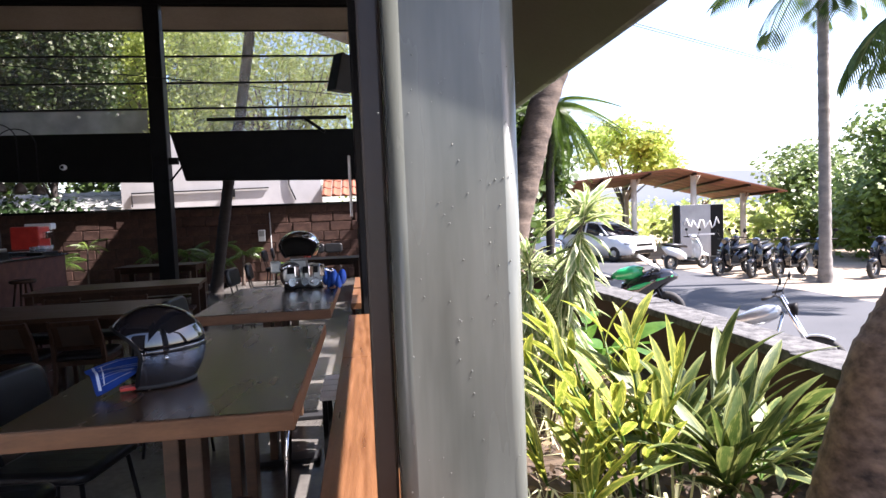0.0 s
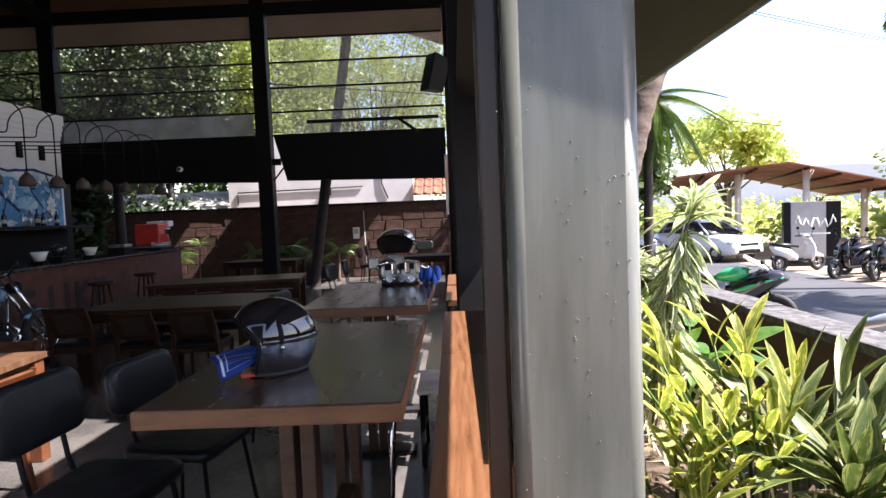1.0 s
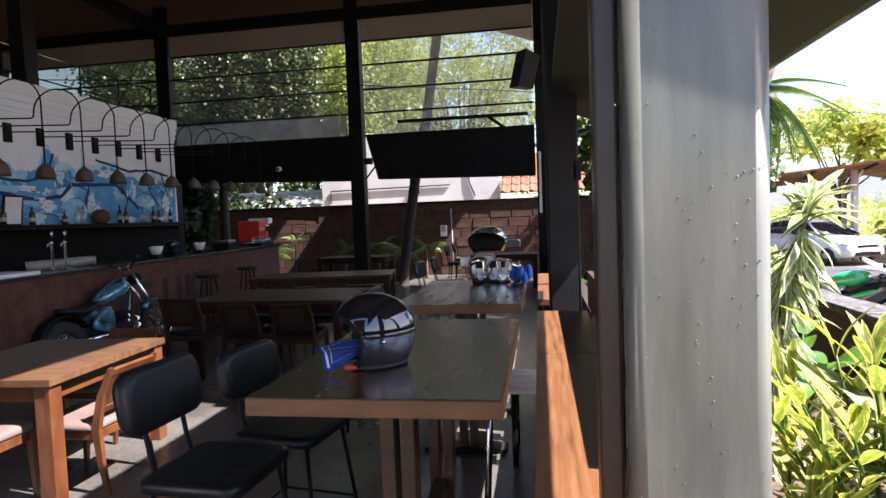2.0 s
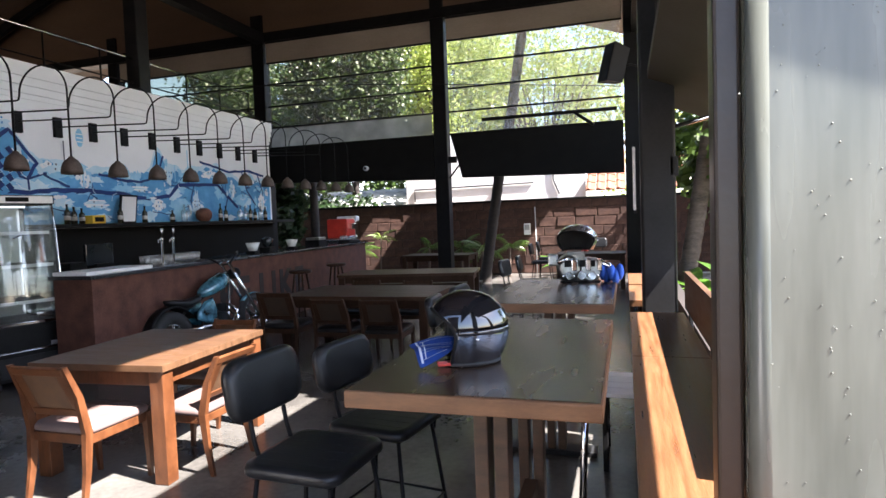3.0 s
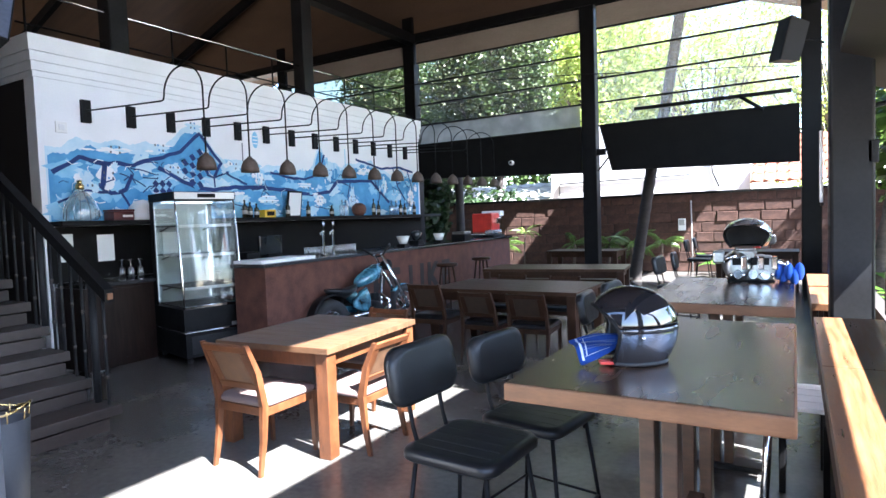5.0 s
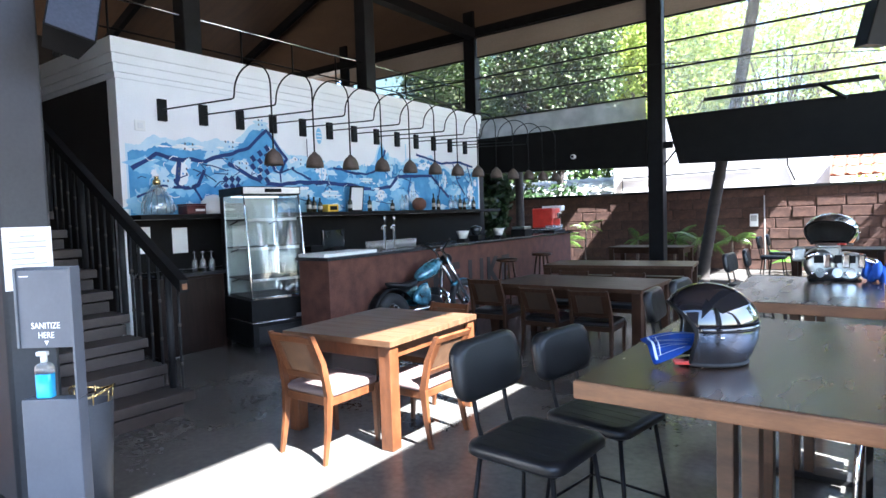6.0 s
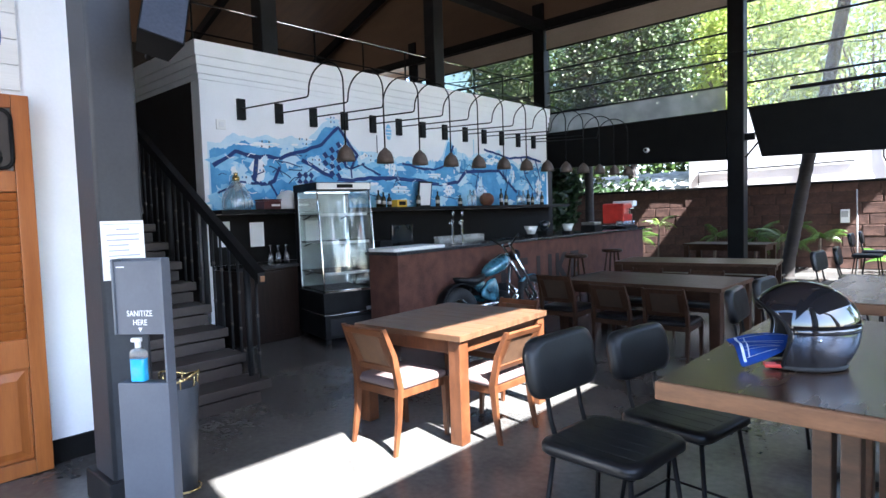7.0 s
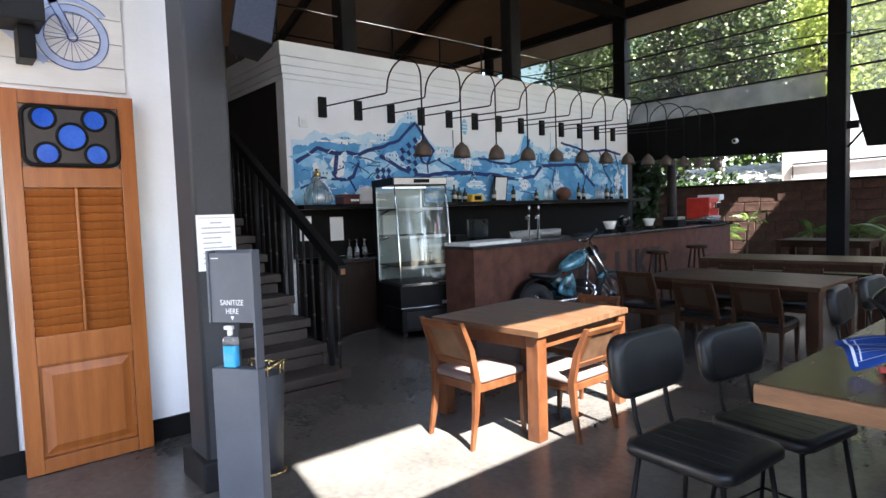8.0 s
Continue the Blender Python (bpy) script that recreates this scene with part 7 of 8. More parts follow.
def scooter(m, mat, label):
    base = thing("scooter", label, "scooter", m, "scooters parked across the road")
    wheel(base, (-0.6, 0, 0.25), 0.25, 0.13, ALLOY, 6)
    wheel(base, (0.62, 0, 0.25), 0.25, 0.12, ALLOY, 6)
    def hull(name, rows, paint):
        bm = bmesh.new()
        loft(bm, [[(x, w * math.cos(a), z + h * math.sin(a)) for a in [2 * math.pi * k / 12 for k in range(12)]] for x, w, h, z in rows])
        part(name, bm, paint, base)
    hull("rear_body", ((-0.9, 0.04, 0.04, 0.72), (-0.7, 0.15, 0.14, 0.62), (-0.35, 0.18, 0.17, 0.52), (-0.1, 0.12, 0.14, 0.4)), mat)
    hull("seat", ((-0.88, 0.08, 0.03, 0.82), (-0.5, 0.14, 0.06, 0.78), (-0.12, 0.13, 0.05, 0.74), (0.0, 0.05, 0.03, 0.7)), VINYL)
    hull("footboard", ((-0.15, 0.14, 0.06, 0.28), (0.15, 0.15, 0.04, 0.26), (0.36, 0.15, 0.06, 0.3)), BLACK_STEEL)
    bm = bmesh.new()
    loft(bm, [[(x, y, z) for y in (-w, 0, w)] + [(x + 0.05, y, z) for y in (w, 0, -w)] for x, w, z in ((0.3, 0.16, 0.28), (0.38, 0.2, 0.5), (0.36, 0.19, 0.72), (0.28, 0.13, 0.92))])
    part("front_shield", bm, mat, base)
    hull("headlamp_cowl", ((0.16, 0.05, 0.04, 1.0), (0.26, 0.13, 0.08, 0.98), (0.38, 0.08, 0.07, 0.95)), mat)
    one_tube("handlebar", [(0.18, -0.34, 1.0), (0.24, 0, 1.0), (0.18, 0.34, 1.0)], 0.017, BLACK_STEEL, base)
    for y in (-0.3, 0.3):
        one_tube("mirror_stem", [(0.22, y * 0.7, 1.0), (0.24, y, 1.2)], 0.008, BLACK_STEEL, base, 6)
        bm = bmesh.new()
        ellipsoid(bm, (0.24, y, 1.23), (0.015, 0.06, 0.045), 10, 6)
        part("mirror", bm, BLACK_STEEL, base)
    hull("front_fender", ((0.42, 0.05, 0.03, 0.42), (0.58, 0.09, 0.08, 0.46), (0.78, 0.06, 0.05, 0.4)), mat)
    one_tube("fork", [(0.62, 0, 0.25), (0.34, 0, 0.9)], 0.03, BLACK_STEEL, base)
    one_tube("stand", [(-0.2, 0.12, 0.2), (-0.25, 0.25, 0)], 0.012, BLACK_STEEL, base, 6)
    return base


scooter(pose(9.9, 17.4, -0.55, 0, 0, 10), WHITE_PAINT, "white scooter parked beside the sign")
dark_scooter = scooter(pose(10.2, 15.5, -0.55, 0, 0, 200), HELMET_BLACK, "black scooter parked across the road")
for x, y, a in ((10.6, 14.9, 215), (11.2, 14.5, 205), (11.6, 13.9, 230), (11.0, 16.2, 190), (13.0, 13.4, 200)):
    copy_thing(dark_scooter, pose(x, y, -0.55, 0, 0, a))


def hatchback(m, label):
    """A small white hatchback, front towards +x, on z = 0."""
    base = thing("car", label, "car", m, "parked cars")
    bm = bmesh.new()
    rows = [(-1.95, 0.7, 0.42, 0.7, 0.68), (-1.9, 0.8, 0.3, 0.95, 0.76), (-1.4, 0.84, 0.24, 1.0, 0.82), (-0.3, 0.85, 0.22, 0.97, 0.84), (0.75, 0.85, 0.22, 0.95, 0.83), (1.4, 0.82, 0.24, 0.88, 0.78), (1.8, 0.76, 0.28, 0.76, 0.68), (1.95, 0.62, 0.36, 0.62, 0.56)]
    loft(bm, [[(x, -w, low), (x, -w * 1.0, (low + top) / 2), (x, -tw, top), (x, 0, top + 0.03), (x, tw, top), (x, w, (low + top) / 2), (x, w, low), (x, 0, low - 0.02)] for x, w, low, top, tw in rows])
    part("body", bm, WHITE_PAINT, base)
    bm = bmesh.new()
    rows = [(-1.75, 0.66, 0.97, 0.99), (-1.45, 0.64, 0.97, 1.36), (-0.9, 0.62, 0.97, 1.46), (0.0, 0.62, 0.97, 1.45), (0.3, 0.63, 0.96, 1.36), (0.95, 0.7, 0.95, 0.97)]
    loft(bm, [[(x, -w - 0.12, low), (x, -w, (low + top) / 2 + 0.05), (x, -w * 0.86, top), (x, w * 0.86, top), (x, w, (low + top) / 2 + 0.05), (x, w + 0.12, low)] for x, w, low, top in rows])
    part("cabin", bm, DARK_GLASS, base, "dark tinted windows")
    bm = bmesh.new()
    loft(bm, [[(x, -w, z), (x, w, z), (x, w * 0.9, z + 0.035), (x, -w * 0.9, z + 0.035)] for x, w, z in ((-1.5, 0.52, 1.35), (-0.9, 0.57, 1.45), (0.0, 0.57, 1.44), (0.25, 0.55, 1.38))])
    part("roof", bm, WHITE_PAINT, base)
    for y in (-1, 1):
        for a, b in (((0.9, 0.78, 0.96), (0.22, 0.57, 1.4)), ((-0.35, 0.77, 0.98), (-0.4, 0.58, 1.45)), ((-1.72, 0.74, 0.98), (-1.45, 0.55, 1.38))):
            one_tube("pillar", [(a[0], y * a[1], a[2]), (b[0], y * b[1], b[2])], 0.035, WHITE_PAINT, base, 6)
        bm = bmesh.new()
        ellipsoid(bm, (0.72, y * 0.95, 1.0), (0.06, 0.09, 0.07), 10, 8)
        part("wing_mirror", bm, WHITE_PAINT, base)
        bm = bmesh.new()
        ellipsoid(bm, (1.72, y * 0.6, 0.68), (0.17, 0.16, 0.08), 12, 8)
        part("headlight", bm, LAMP_GLASS, base)
        for x in (-1.2, 1.22):
            wheel(base, (x, y * 0.76, 0.3), 0.3, 0.2, ALLOY, 6)
    one_box("grille", (1.9, -0.4, 0.58), (1.965, 0.4, 0.66), BLACK_STEEL, base, 0.01)
    one_box("lower_grille", (1.9, -0.5, 0.3), (1.96, 0.5, 0.44), BLACK_STEEL, base, 0.02)
    one_box("number_plate", (1.967, -0.22, 0.46), (1.975, 0.22, 0.55), PLASTIC_WHITE, base, 0.003)
    return base


hatchback(pose(9.35, 22.4, -0.55, 0, 0, -68), "white hatchback parked under the shade roof")
hatchback(pose(6.3, 24.5, -0.55, 0, 0, -20), "white car parked farther along the road")


# ---- shade roof and sign across the road ----
def shade_roof():
    base = thing("shade_roof", "rust-red sheet shade roof on cream posts across the road", "shelter", pose(0, 0, -0.55))
    apex_f, left_f, right_f = Vector((11.7, 21.0, 3.36)), Vector((4.8, 22.4, 2.75)), Vector((15.8, 20.6, 2.35))
    back = Vector((3.2, 9.5, -0.15))
    for a, b in ((apex_f, left_f), (apex_f, right_f)):
        n = 14
        for k in range(n):
            p, q = a + back * (k / n), a + back * ((k + 0.96) / n)
            r, s = b + back * (k / n), b + back * ((k + 0.96) / n)
            bm = bmesh.new()
            up = Vector((0, 0, 0.05))
            lift = Vector((0, 0, 0.012 * (k % 2)))
            loft(bm, [[p + lift, q + lift, s + lift, r + lift], [p + up + lift, q + up + lift, s + up + lift, r + up + lift]], smooth=False)
            part("roof_sheet", bm, ROOF_RED, base)
        for f in (0.15, 0.4, 0.65, 0.9):
            e = a + (b - a) * f
            one_tube("purlin", [e + Vector((0, 0, -0.05)), e + back + Vector((0, 0, -0.05))], 0.045, DARK_WOOD, base, 6)
    for x, y, z in ((10.6, 22.5, 3.1), (12.6, 21.6, 3.15), (15.2, 22.4, 2.4), (6.6, 23.6, 2.8), (13.5, 29.5, 2.9), (8.0, 31.0, 2.6), (17.5, 29.0, 2.2)):
        post = one_tube("post", [(x, y, 0), (x, y, z)], 0.11, CREAM_POST, base, 10)
        one_tube("prop", [(x, y, z - 0.5), (x + 0.25, y, z)], 0.05, CREAM_POST, post, 6)


shade_roof()


def roadside_sign():
    base = thing("roadside_sign", "grey roadside sign board with a white scribbled mark", "sign", pose(10.5, 18.9, -0.55, 0, 0, -12))
    one_box("board", (0, -0.12, 0.25), (1.4, 0.12, 2.0), SIGN_GREY, base, 0.01)
    one_box("dark_half", (0.98, -0.126, 0.27), (1.39, -0.121, 1.98), BLACK_STEEL, base, 0.0)
    one_box("side_post", (-0.2, -0.1, 0.0), (-0.02, 0.1, 2.0), BLACK_STEEL, base, 0.01)
    one_box("plinth", (-0.2, -0.16, 0.0), (1.45, 0.16, 0.24), DARK_STEEL, base, 0.01)
    points = [(0.12 + 0.075 * k, -0.128, 1.35 + 0.16 * math.sin(k * 1.9) + 0.05 * math.sin(k)) for k in range(16)]
    one_tube("white_scribble", points, 0.028, SIGN_WHITE, base, 6)
    one_box("white_bar", (0.25, -0.13, 0.98), (1.1, -0.127, 1.03), SIGN_WHITE, base, 0)


roadside_sign()


# ---- plants ----
def leaf_mesh(name, mat, length, width, droop, segs=7, fold=0.25):
    """A long blade along +x that bends down towards its tip."""
    bm = bmesh.new()
    uv = bm.loops.layers.uv.new("uv")
    rows = []
    for k in range(segs + 1):
        f = k / segs
        w = width * (math.sin(math.pi * min(1, f * 0.92 + 0.08)) ** 0.75) * 0.5
        x, z = length * (f - 0.12 * droop * f * f), -length * droop * 0.5 * f * f
        rows.append([bm.verts.new((x, -w, z + fold * w)), bm.verts.new((x, 0, z)), bm.verts.new((x, w, z + fold * w))])
    for k in range(segs):
        for j in range(2):
            face = bm.faces.new((rows[k][j], rows[k + 1][j], rows[k + 1][j + 1], rows[k][j + 1]))
            face.smooth = True
            for loop, (u, v) in zip(face.loops, ((j / 2, k / segs), (j / 2, (k + 1) / segs), ((j + 1) / 2, (k + 1) / segs), ((j + 1) / 2, k / segs))):
                loop[uv].uv = (u, v * 3)
    data = bpy.data.meshes.new(name)
    bm.to_mesh(data)
    bm.free()
    data.materials.append(mat)
    return data


GINGER_LEAVES = [leaf_mesh("leaf", LEAF_GINGER, 0.29, 0.05, d) for d in (0.15, 0.35, 0.6)]
LONG_LEAVES = [leaf_mesh("leaf", LEAF_OLIVE, 0.46, 0.07, d, 9) for d in (0.3, 0.6, 0.9)]
GREEN_LEAVES = [leaf_mesh("leaf", LEAF_GREEN, 0.55, 0.16, d, 8) for d in (0.5, 0.9)]
STRAP_LEAVES = [leaf_mesh("leaf", LEAF_DRACAENA, 0.25, 0.036, d, 6) for d in (0.3, 0.8, 1.2)]


def ginger(at, stems, height, spread, seed, leaves, way=(0.0, 0.0), label="clump of shell ginger with yellow-striped green leaves in the soil bed"):
    """Leaning stems with leaves in two rows; way: where the clump leans to."""
    rng = random.Random(seed)
    base = thing("shell_ginger", label, "plant", pose(*at), "ginger plants")
    for s in range(stems):
        a = s * 2.4 + rng.uniform(-0.4, 0.4)
        lean = spread * math.sqrt((s + 0.5) / stems)
        h = height * rng.uniform(0.72, 1.08)
        foot = Vector((0.09 * math.cos(a), 0.09 * math.sin(a), -0.03))
        top = foot + Vector((lean * math.cos(a) + way[0] * h, lean * math.sin(a) + way[1] * h, h))
        mid = (foot + top) / 2 + Vector((0, 0, 0.08 * h))
        stem = one_tube("stem", [foot, mid, top], [0.008, 0.007, 0.004], LEAF_GREEN, base, 6)
        n = rng.randint(9, 12)
        across = Vector((-math.sin(a), math.cos(a), 0)).lerp(Vector((rng.gauss(0, 1), rng.gauss(0, 1), 0)), 0.4).normalized()
        for k in range(n):
            f = 0.25 + 0.75 * k / (n - 1)
            p = foot * (1 - f) ** 2 + 2 * f * (1 - f) * mid + f * f * top
            along = (2 * (1 - f) * (mid - foot) + 2 * f * (top - mid)).normalized()
            open_up = 0.75 - 0.5 * f + rng.uniform(-0.12, 0.12)
            d = along * (1 - 0.3 * open_up) + across * (open_up if k % 2 else -open_up) + Vector((rng.gauss(0, 0.12), rng.gauss(0, 0.12), 0))
            turn = d.to_track_quat("X", "Z").to_matrix().to_4x4()
            piece("leaf", rng.choice(leaves), stem, Matrix.Translation(p) @ turn @ rot(rng.uniform(-35, 35)) @ Matrix.Scale(rng.uniform(0.7, 1.1), 4))


ginger((1.12, 2.46, 0.16), 9, 0.72, 0.3, 1, GINGER_LEAVES, (-0.28, -0.1))
ginger((1.48, 2.5, 0.16), 8, 0.42, 0.34, 2, LONG_LEAVES, (0.25, -0.2), "clump of ginger with dull olive-green leaves in the soil bed")
ginger((1.62, 2.3, 0.16), 5, 0.22, 0.3, 5, LONG_LEAVES, (0.6, -0.2), "low clump of ginger with arching dull green leaves")
ginger((0.86, 2.5, 0.16), 4, 0.34, 0.2, 3, GINGER_LEAVES)
ginger((0.66, 2.1, 0.14), 3, 0.26, 0.2, 6, GINGER_LEAVES)


def dracaena(at, height, seed, lean=0.3):
    """A striped plant with hanging heads of narrow leaves."""
    rng = random.Random(seed)
    base = thing("dracaena", "tall cream-striped plant with narrow drooping leaves", "plant", pose(*at), "dracaena plants")
    path = [(0, 0, -0.03), (lean * 0.25, 0.02, height * 0.4), (lean * 0.6, 0, height * 0.75), (lean, 0, height)]
    trunk = one_tube("trunk", path, [0.016, 0.014, 0.012, 0.008], BARK, base, 7)
    for k in range(210):
        f = 0.2 + 0.8 * (k / 209)
        i = min(2, int(f * 3))
        p = Vector(path[i]).lerp(Vector(path[i + 1]), f * 3 - i)
        a = k * 2.4
        up = rng.uniform(-70, -10) if f < 0.85 else rng.uniform(-20, 70)
        piece("leaf", rng.choice(STRAP_LEAVES), trunk, Matrix.Translation(p) @ rot(0, 0, math.degrees(a)) @ rot(0, -up, 0) @ rot(rng.uniform(-40, 40)) @ Matrix.Scale(rng.uniform(0.7, 1.2), 4))


dracaena((1.0, 3.25, 0.15), 1.35, 11, 0.26)
dracaena((1.15, 3.7, 0.15), 0.95, 12, 0.1)
dracaena((0.86, 3.5, 0.15), 1.0, 13, 0.12)


def broad_plant(at, count, seed, size=1.0, label="broad-leaved green foliage plant in the bed"):
    rng = random.Random(seed)
    base = thing("foliage_plant", label, "plant", pose(*at), "foliage plants")
    for k in range(count):
        a = k * 2.4 + rng.uniform(-0.3, 0.3)
        up = rng.uniform(30, 75)
        r = Vector((math.cos(a), math.sin(a), 0))
        top = r * rng.uniform(0.08, 0.25) * size + Vector((0, 0, rng.uniform(0.15, 0.5) * size))
        stalk = one_tube("stalk", [(0, 0, -0.03), top * 0.5 + Vector((0, 0, 0.03)), top], [0.01, 0.008, 0.006], LEAF_GREEN, base, 5)
        piece("leaf", rng.choice(GREEN_LEAVES), stalk, Matrix.Translation(top) @ rot(0, 0, math.degrees(a)) @ rot(0, -up + 25, 0) @ rot(rng.uniform(-25, 25)) @ Matrix.Scale(size * rng.uniform(0.7, 1.1), 4))


broad_plant((1.45, 3.9, 0.15), 12, 21, 1.0)
broad_plant((0.95, 4.6, 0.15), 10, 22, 0.9)
broad_plant((0.75, 5.6, 0.15), 10, 23, 1.1)
broad_plant((1.3, 6.5, 0.15), 12, 24, 1.3)
broad_plant((0.7, 7.4, 0.15), 9, 25, 1.1)


def grass_tuft():
    bm = bmesh.new()
    rng = random.Random(8)
    for _ in range(1400):
        x, y = rng.uniform(0.42, 1.82), rng.uniform(1.5, 6.5)
        if noise.noise((x * 2.5, y * 2.5, 0)) < 0.02:
            continue
        a, h = rng.uniform(0, 6.28), rng.uniform(0.08, 0.24)
        p, d = Vector((x, y, 0.12)), Vector((math.cos(a), math.sin(a), 0))
        w = Vector((-d.y, d.x, 0)) * 0.006
        mid, tip = p + d * 0.06 + Vector((0, 0, h)), p + d * 0.18 + Vector((0, 0, h * rng.uniform(0.6, 1.0)))
        v = [bm.verts.new(q) for q in (p - w, p + w, mid + w, mid - w, tip)]
        bm.faces.new(v[:4]), bm.faces.new((v[3], v[2], v[4]))
    solid("ground_cover", bm, LEAF_DRACAENA, "pale striped grassy ground cover in the bed", "grass", kind="stuff")
    bm = bmesh.new()
    for _ in range(900):
        x, y = rng.uniform(0.4, 1.82), rng.uniform(1.0, 5.5)
        a, s = rng.uniform(0, 6.28), rng.uniform(0.03, 0.08)
        p, d = Vector((x, y, 0.19 + rng.uniform(-0.02, 0.02))), Vector((math.cos(a), math.sin(a), rng.uniform(-0.3, 0.3)))
        w = d.orthogonal().normalized() * s * 0.22
        bm.faces.new([bm.verts.new(q) for q in (p, p + d * s * 0.5 + w, p + d * s, p + d * s * 0.5 - w)])
    solid("leaf_litter", bm, material("dry_leaves", (0.07, 0.04, 0.022), (0.24, 0.16, 0.09), 0.9), "scattered dry brown leaves on the soil", "leaves", kind="stuff")


grass_tuft()


def frond_mesh(name, length, mat, leaflets=34, hang=0.9):
    bm = bmesh.new()
    rib = lambda f: Vector((length * (f - 0.18 * f * f), 0, length * (0.28 * f - hang * 0.62 * f * f)))
    for k in range(leaflets):
        f = 0.1 + 0.9 * k / (leaflets - 1)
        p = rib(f)
        l = length * 0.3 * (math.sin(math.pi * (0.12 + 0.8 * f)) ** 0.7)
        for s in (-1, 1):
            d = Vector((0.45, s * 0.8, -0.75 * hang)).normalized() * l
            w = Vector((0.022, 0, 0.006)) * length * 0.4
            tip = p + d + Vector((0, 0, -l * 0.25))
            bm.faces.new([bm.verts.new(q) for q in (p - w, p + w, p + d * 0.6 + w * 0.8, tip, p + d * 0.6 - w * 0.8)])
    tube(bm, [rib(k / 8) for k in range(9)], [0.02 * length * (1 - 0.1 * k) * 0.6 for k in range(9)], 5)
    data = bpy.data.meshes.new(name)
    bm.to_mesh(data)
    bm.free()
    data.materials.append(mat)
    return data


FROND = frond_mesh("frond", 2.6, LEAF_PALM)
FROND_DROOP = frond_mesh("frond", 1.5, LEAF_DARK, 30, 2.4)
FROND_SMALL = frond_mesh("frond", 1.0, LEAF_DARK, 22, 0.8)
FROND_PALE = frond_mesh("frond", 1.0, LEAF_MID, 16, 1.1)


def palm(at, path, radius, fronds, label, bark=BARK_GREY, scale=1.0, seed=1, rings=True, frond=None):
    rng = random.Random(seed)
    base = thing("palm_tree", label, "palm tree", pose(*at))
    pts, radii = [], []
    n = max(8, int(sum((Vector(b) - Vector(a)).length for a, b in zip(path, path[1:])) / (0.09 if rings else 0.3)))
    curve = [Vector(p) for p in path]
    for k in range(n + 1):
        f = k / n * (len(curve) - 1)
        i = min(int(f), len(curve) - 2)
        pts.append(curve[i].lerp(curve[i + 1], f - i))
        r = radius[0] + (radius[1] - radius[0]) * k / n
        radii.append(r * (0.98 + (0.07 * rings if k % 3 == 0 else 0)) * (1 + 0.35 * max(0, 0.08 - k / n) / 0.08))
    bm = bmesh.new()
    tube(bm, pts, radii, 16)
    part("trunk", bm, bark, base)
    for k in range(fronds):
        a = k * 137.5 + rng.uniform(-12, 12)
        up = rng.uniform(-30, 55)
        piece("frond", frond or FROND, base, Matrix.Translation(curve[-1]) @ rot(0, 0, a) @ rot(0, -up, 0) @ rot(rng.uniform(-20, 20)) @ Matrix.Scale(scale * rng.uniform(0.8, 1.1), 4))


palm((11.04, 13.1, -0.56), [(0, 0, -0.1), (-0.02, 0, 3.0), (-0.05, 0, 6.0), (-0.06, 0, 7.55)], (0.14, 0.11), 22, "tall slender grey palm across the road", seed=2)
palm((11.7, 10.4, -0.56), [(0, 0, -0.1), (0.1, 0, 3.0), (-0.3, 0, 6.0)], (0.2, 0.16), 22, "palm with yellow-green fronds beside the road", seed=3)
palm((1.44, 1.62, 0.1), [(-0.02, 0, -0.1), (0.07, 0, 0.3), (0.22, 0.0, 0.8), (0.42, 0.0, 1.1), (1.6, -0.6, 2.6), (3.1, -2.8, 5.0), (4.6, -6.5, 8.0)], (0.19, 0.15), 10, "leaning brown palm trunk rising from the bed", BARK_ROUGH, seed=4, rings=0.35)
palm((1.35, 6.0, 0.1), [(0, 0, -0.1), (0.18, 0, 1.2), (0.5, 0, 2.4), (1.0, 0.1, 3.6), (1.9, 0.1, 6.2)], (0.16, 0.13), 9, "ringed brown palm leaning over the garden wall", BARK, 0.75, 5)
palm((0.45, 8.0, 0.1), [(0, 0, -0.1), (0.2, 0, 0.9), (0.38, 0, 2.05), (0.75, 0.1, 4.2), (1.0, 0.1, 5.5)], (0.11, 0.09), 10, "ringed dark palm trunk beside the terrace", BARK, 0.8, 6)
palm((-3.2, 13.0, 0.0), [(0, 0, -0.1), (0.16, 0, 0.83), (0.42, 0, 2.39), (0.72, 0, 3.66), (1.0, 0, 5.32), (1.06, -0.1, 6.4), (1.3, -1.6, 9.5)], (0.12, 0.1), 10, "dark leaning palm trunk on the rear terrace", BARK_DARK, 1.0, 7)
for x, y, s, sd in ((-4.1, 14.4, 0.62, 31), (-3.55, 14.3, 0.66, 32), (-2.85, 14.2, 0.6, 33), (-6.9, 14.4, 0.6, 34), (-5.0, 14.5, 0.55, 35)):
    palm((x, y, 0.0), [(0, 0, -0.02), (0.02, 0, 0.4), (0.03, 0, 0.7)], (0.04, 0.025), 10, "bushy young palm growing before the garden wall", BARK, s, sd, False, FROND_SMALL)
palm((-6.2, 14.2, 0.0), [(0, 0, -0.02), (0.0, 0, 0.5), (0.03, 0, 1.0)], (0.02, 0.014), 6, "thin young yellowish palm at the end of the bar", BARK, 0.46, 36, False, FROND_PALE)
broad_plant((-1.6, 14.3, 0.0), 12, 42, 0.9, "leafy green plant before the garden wall")


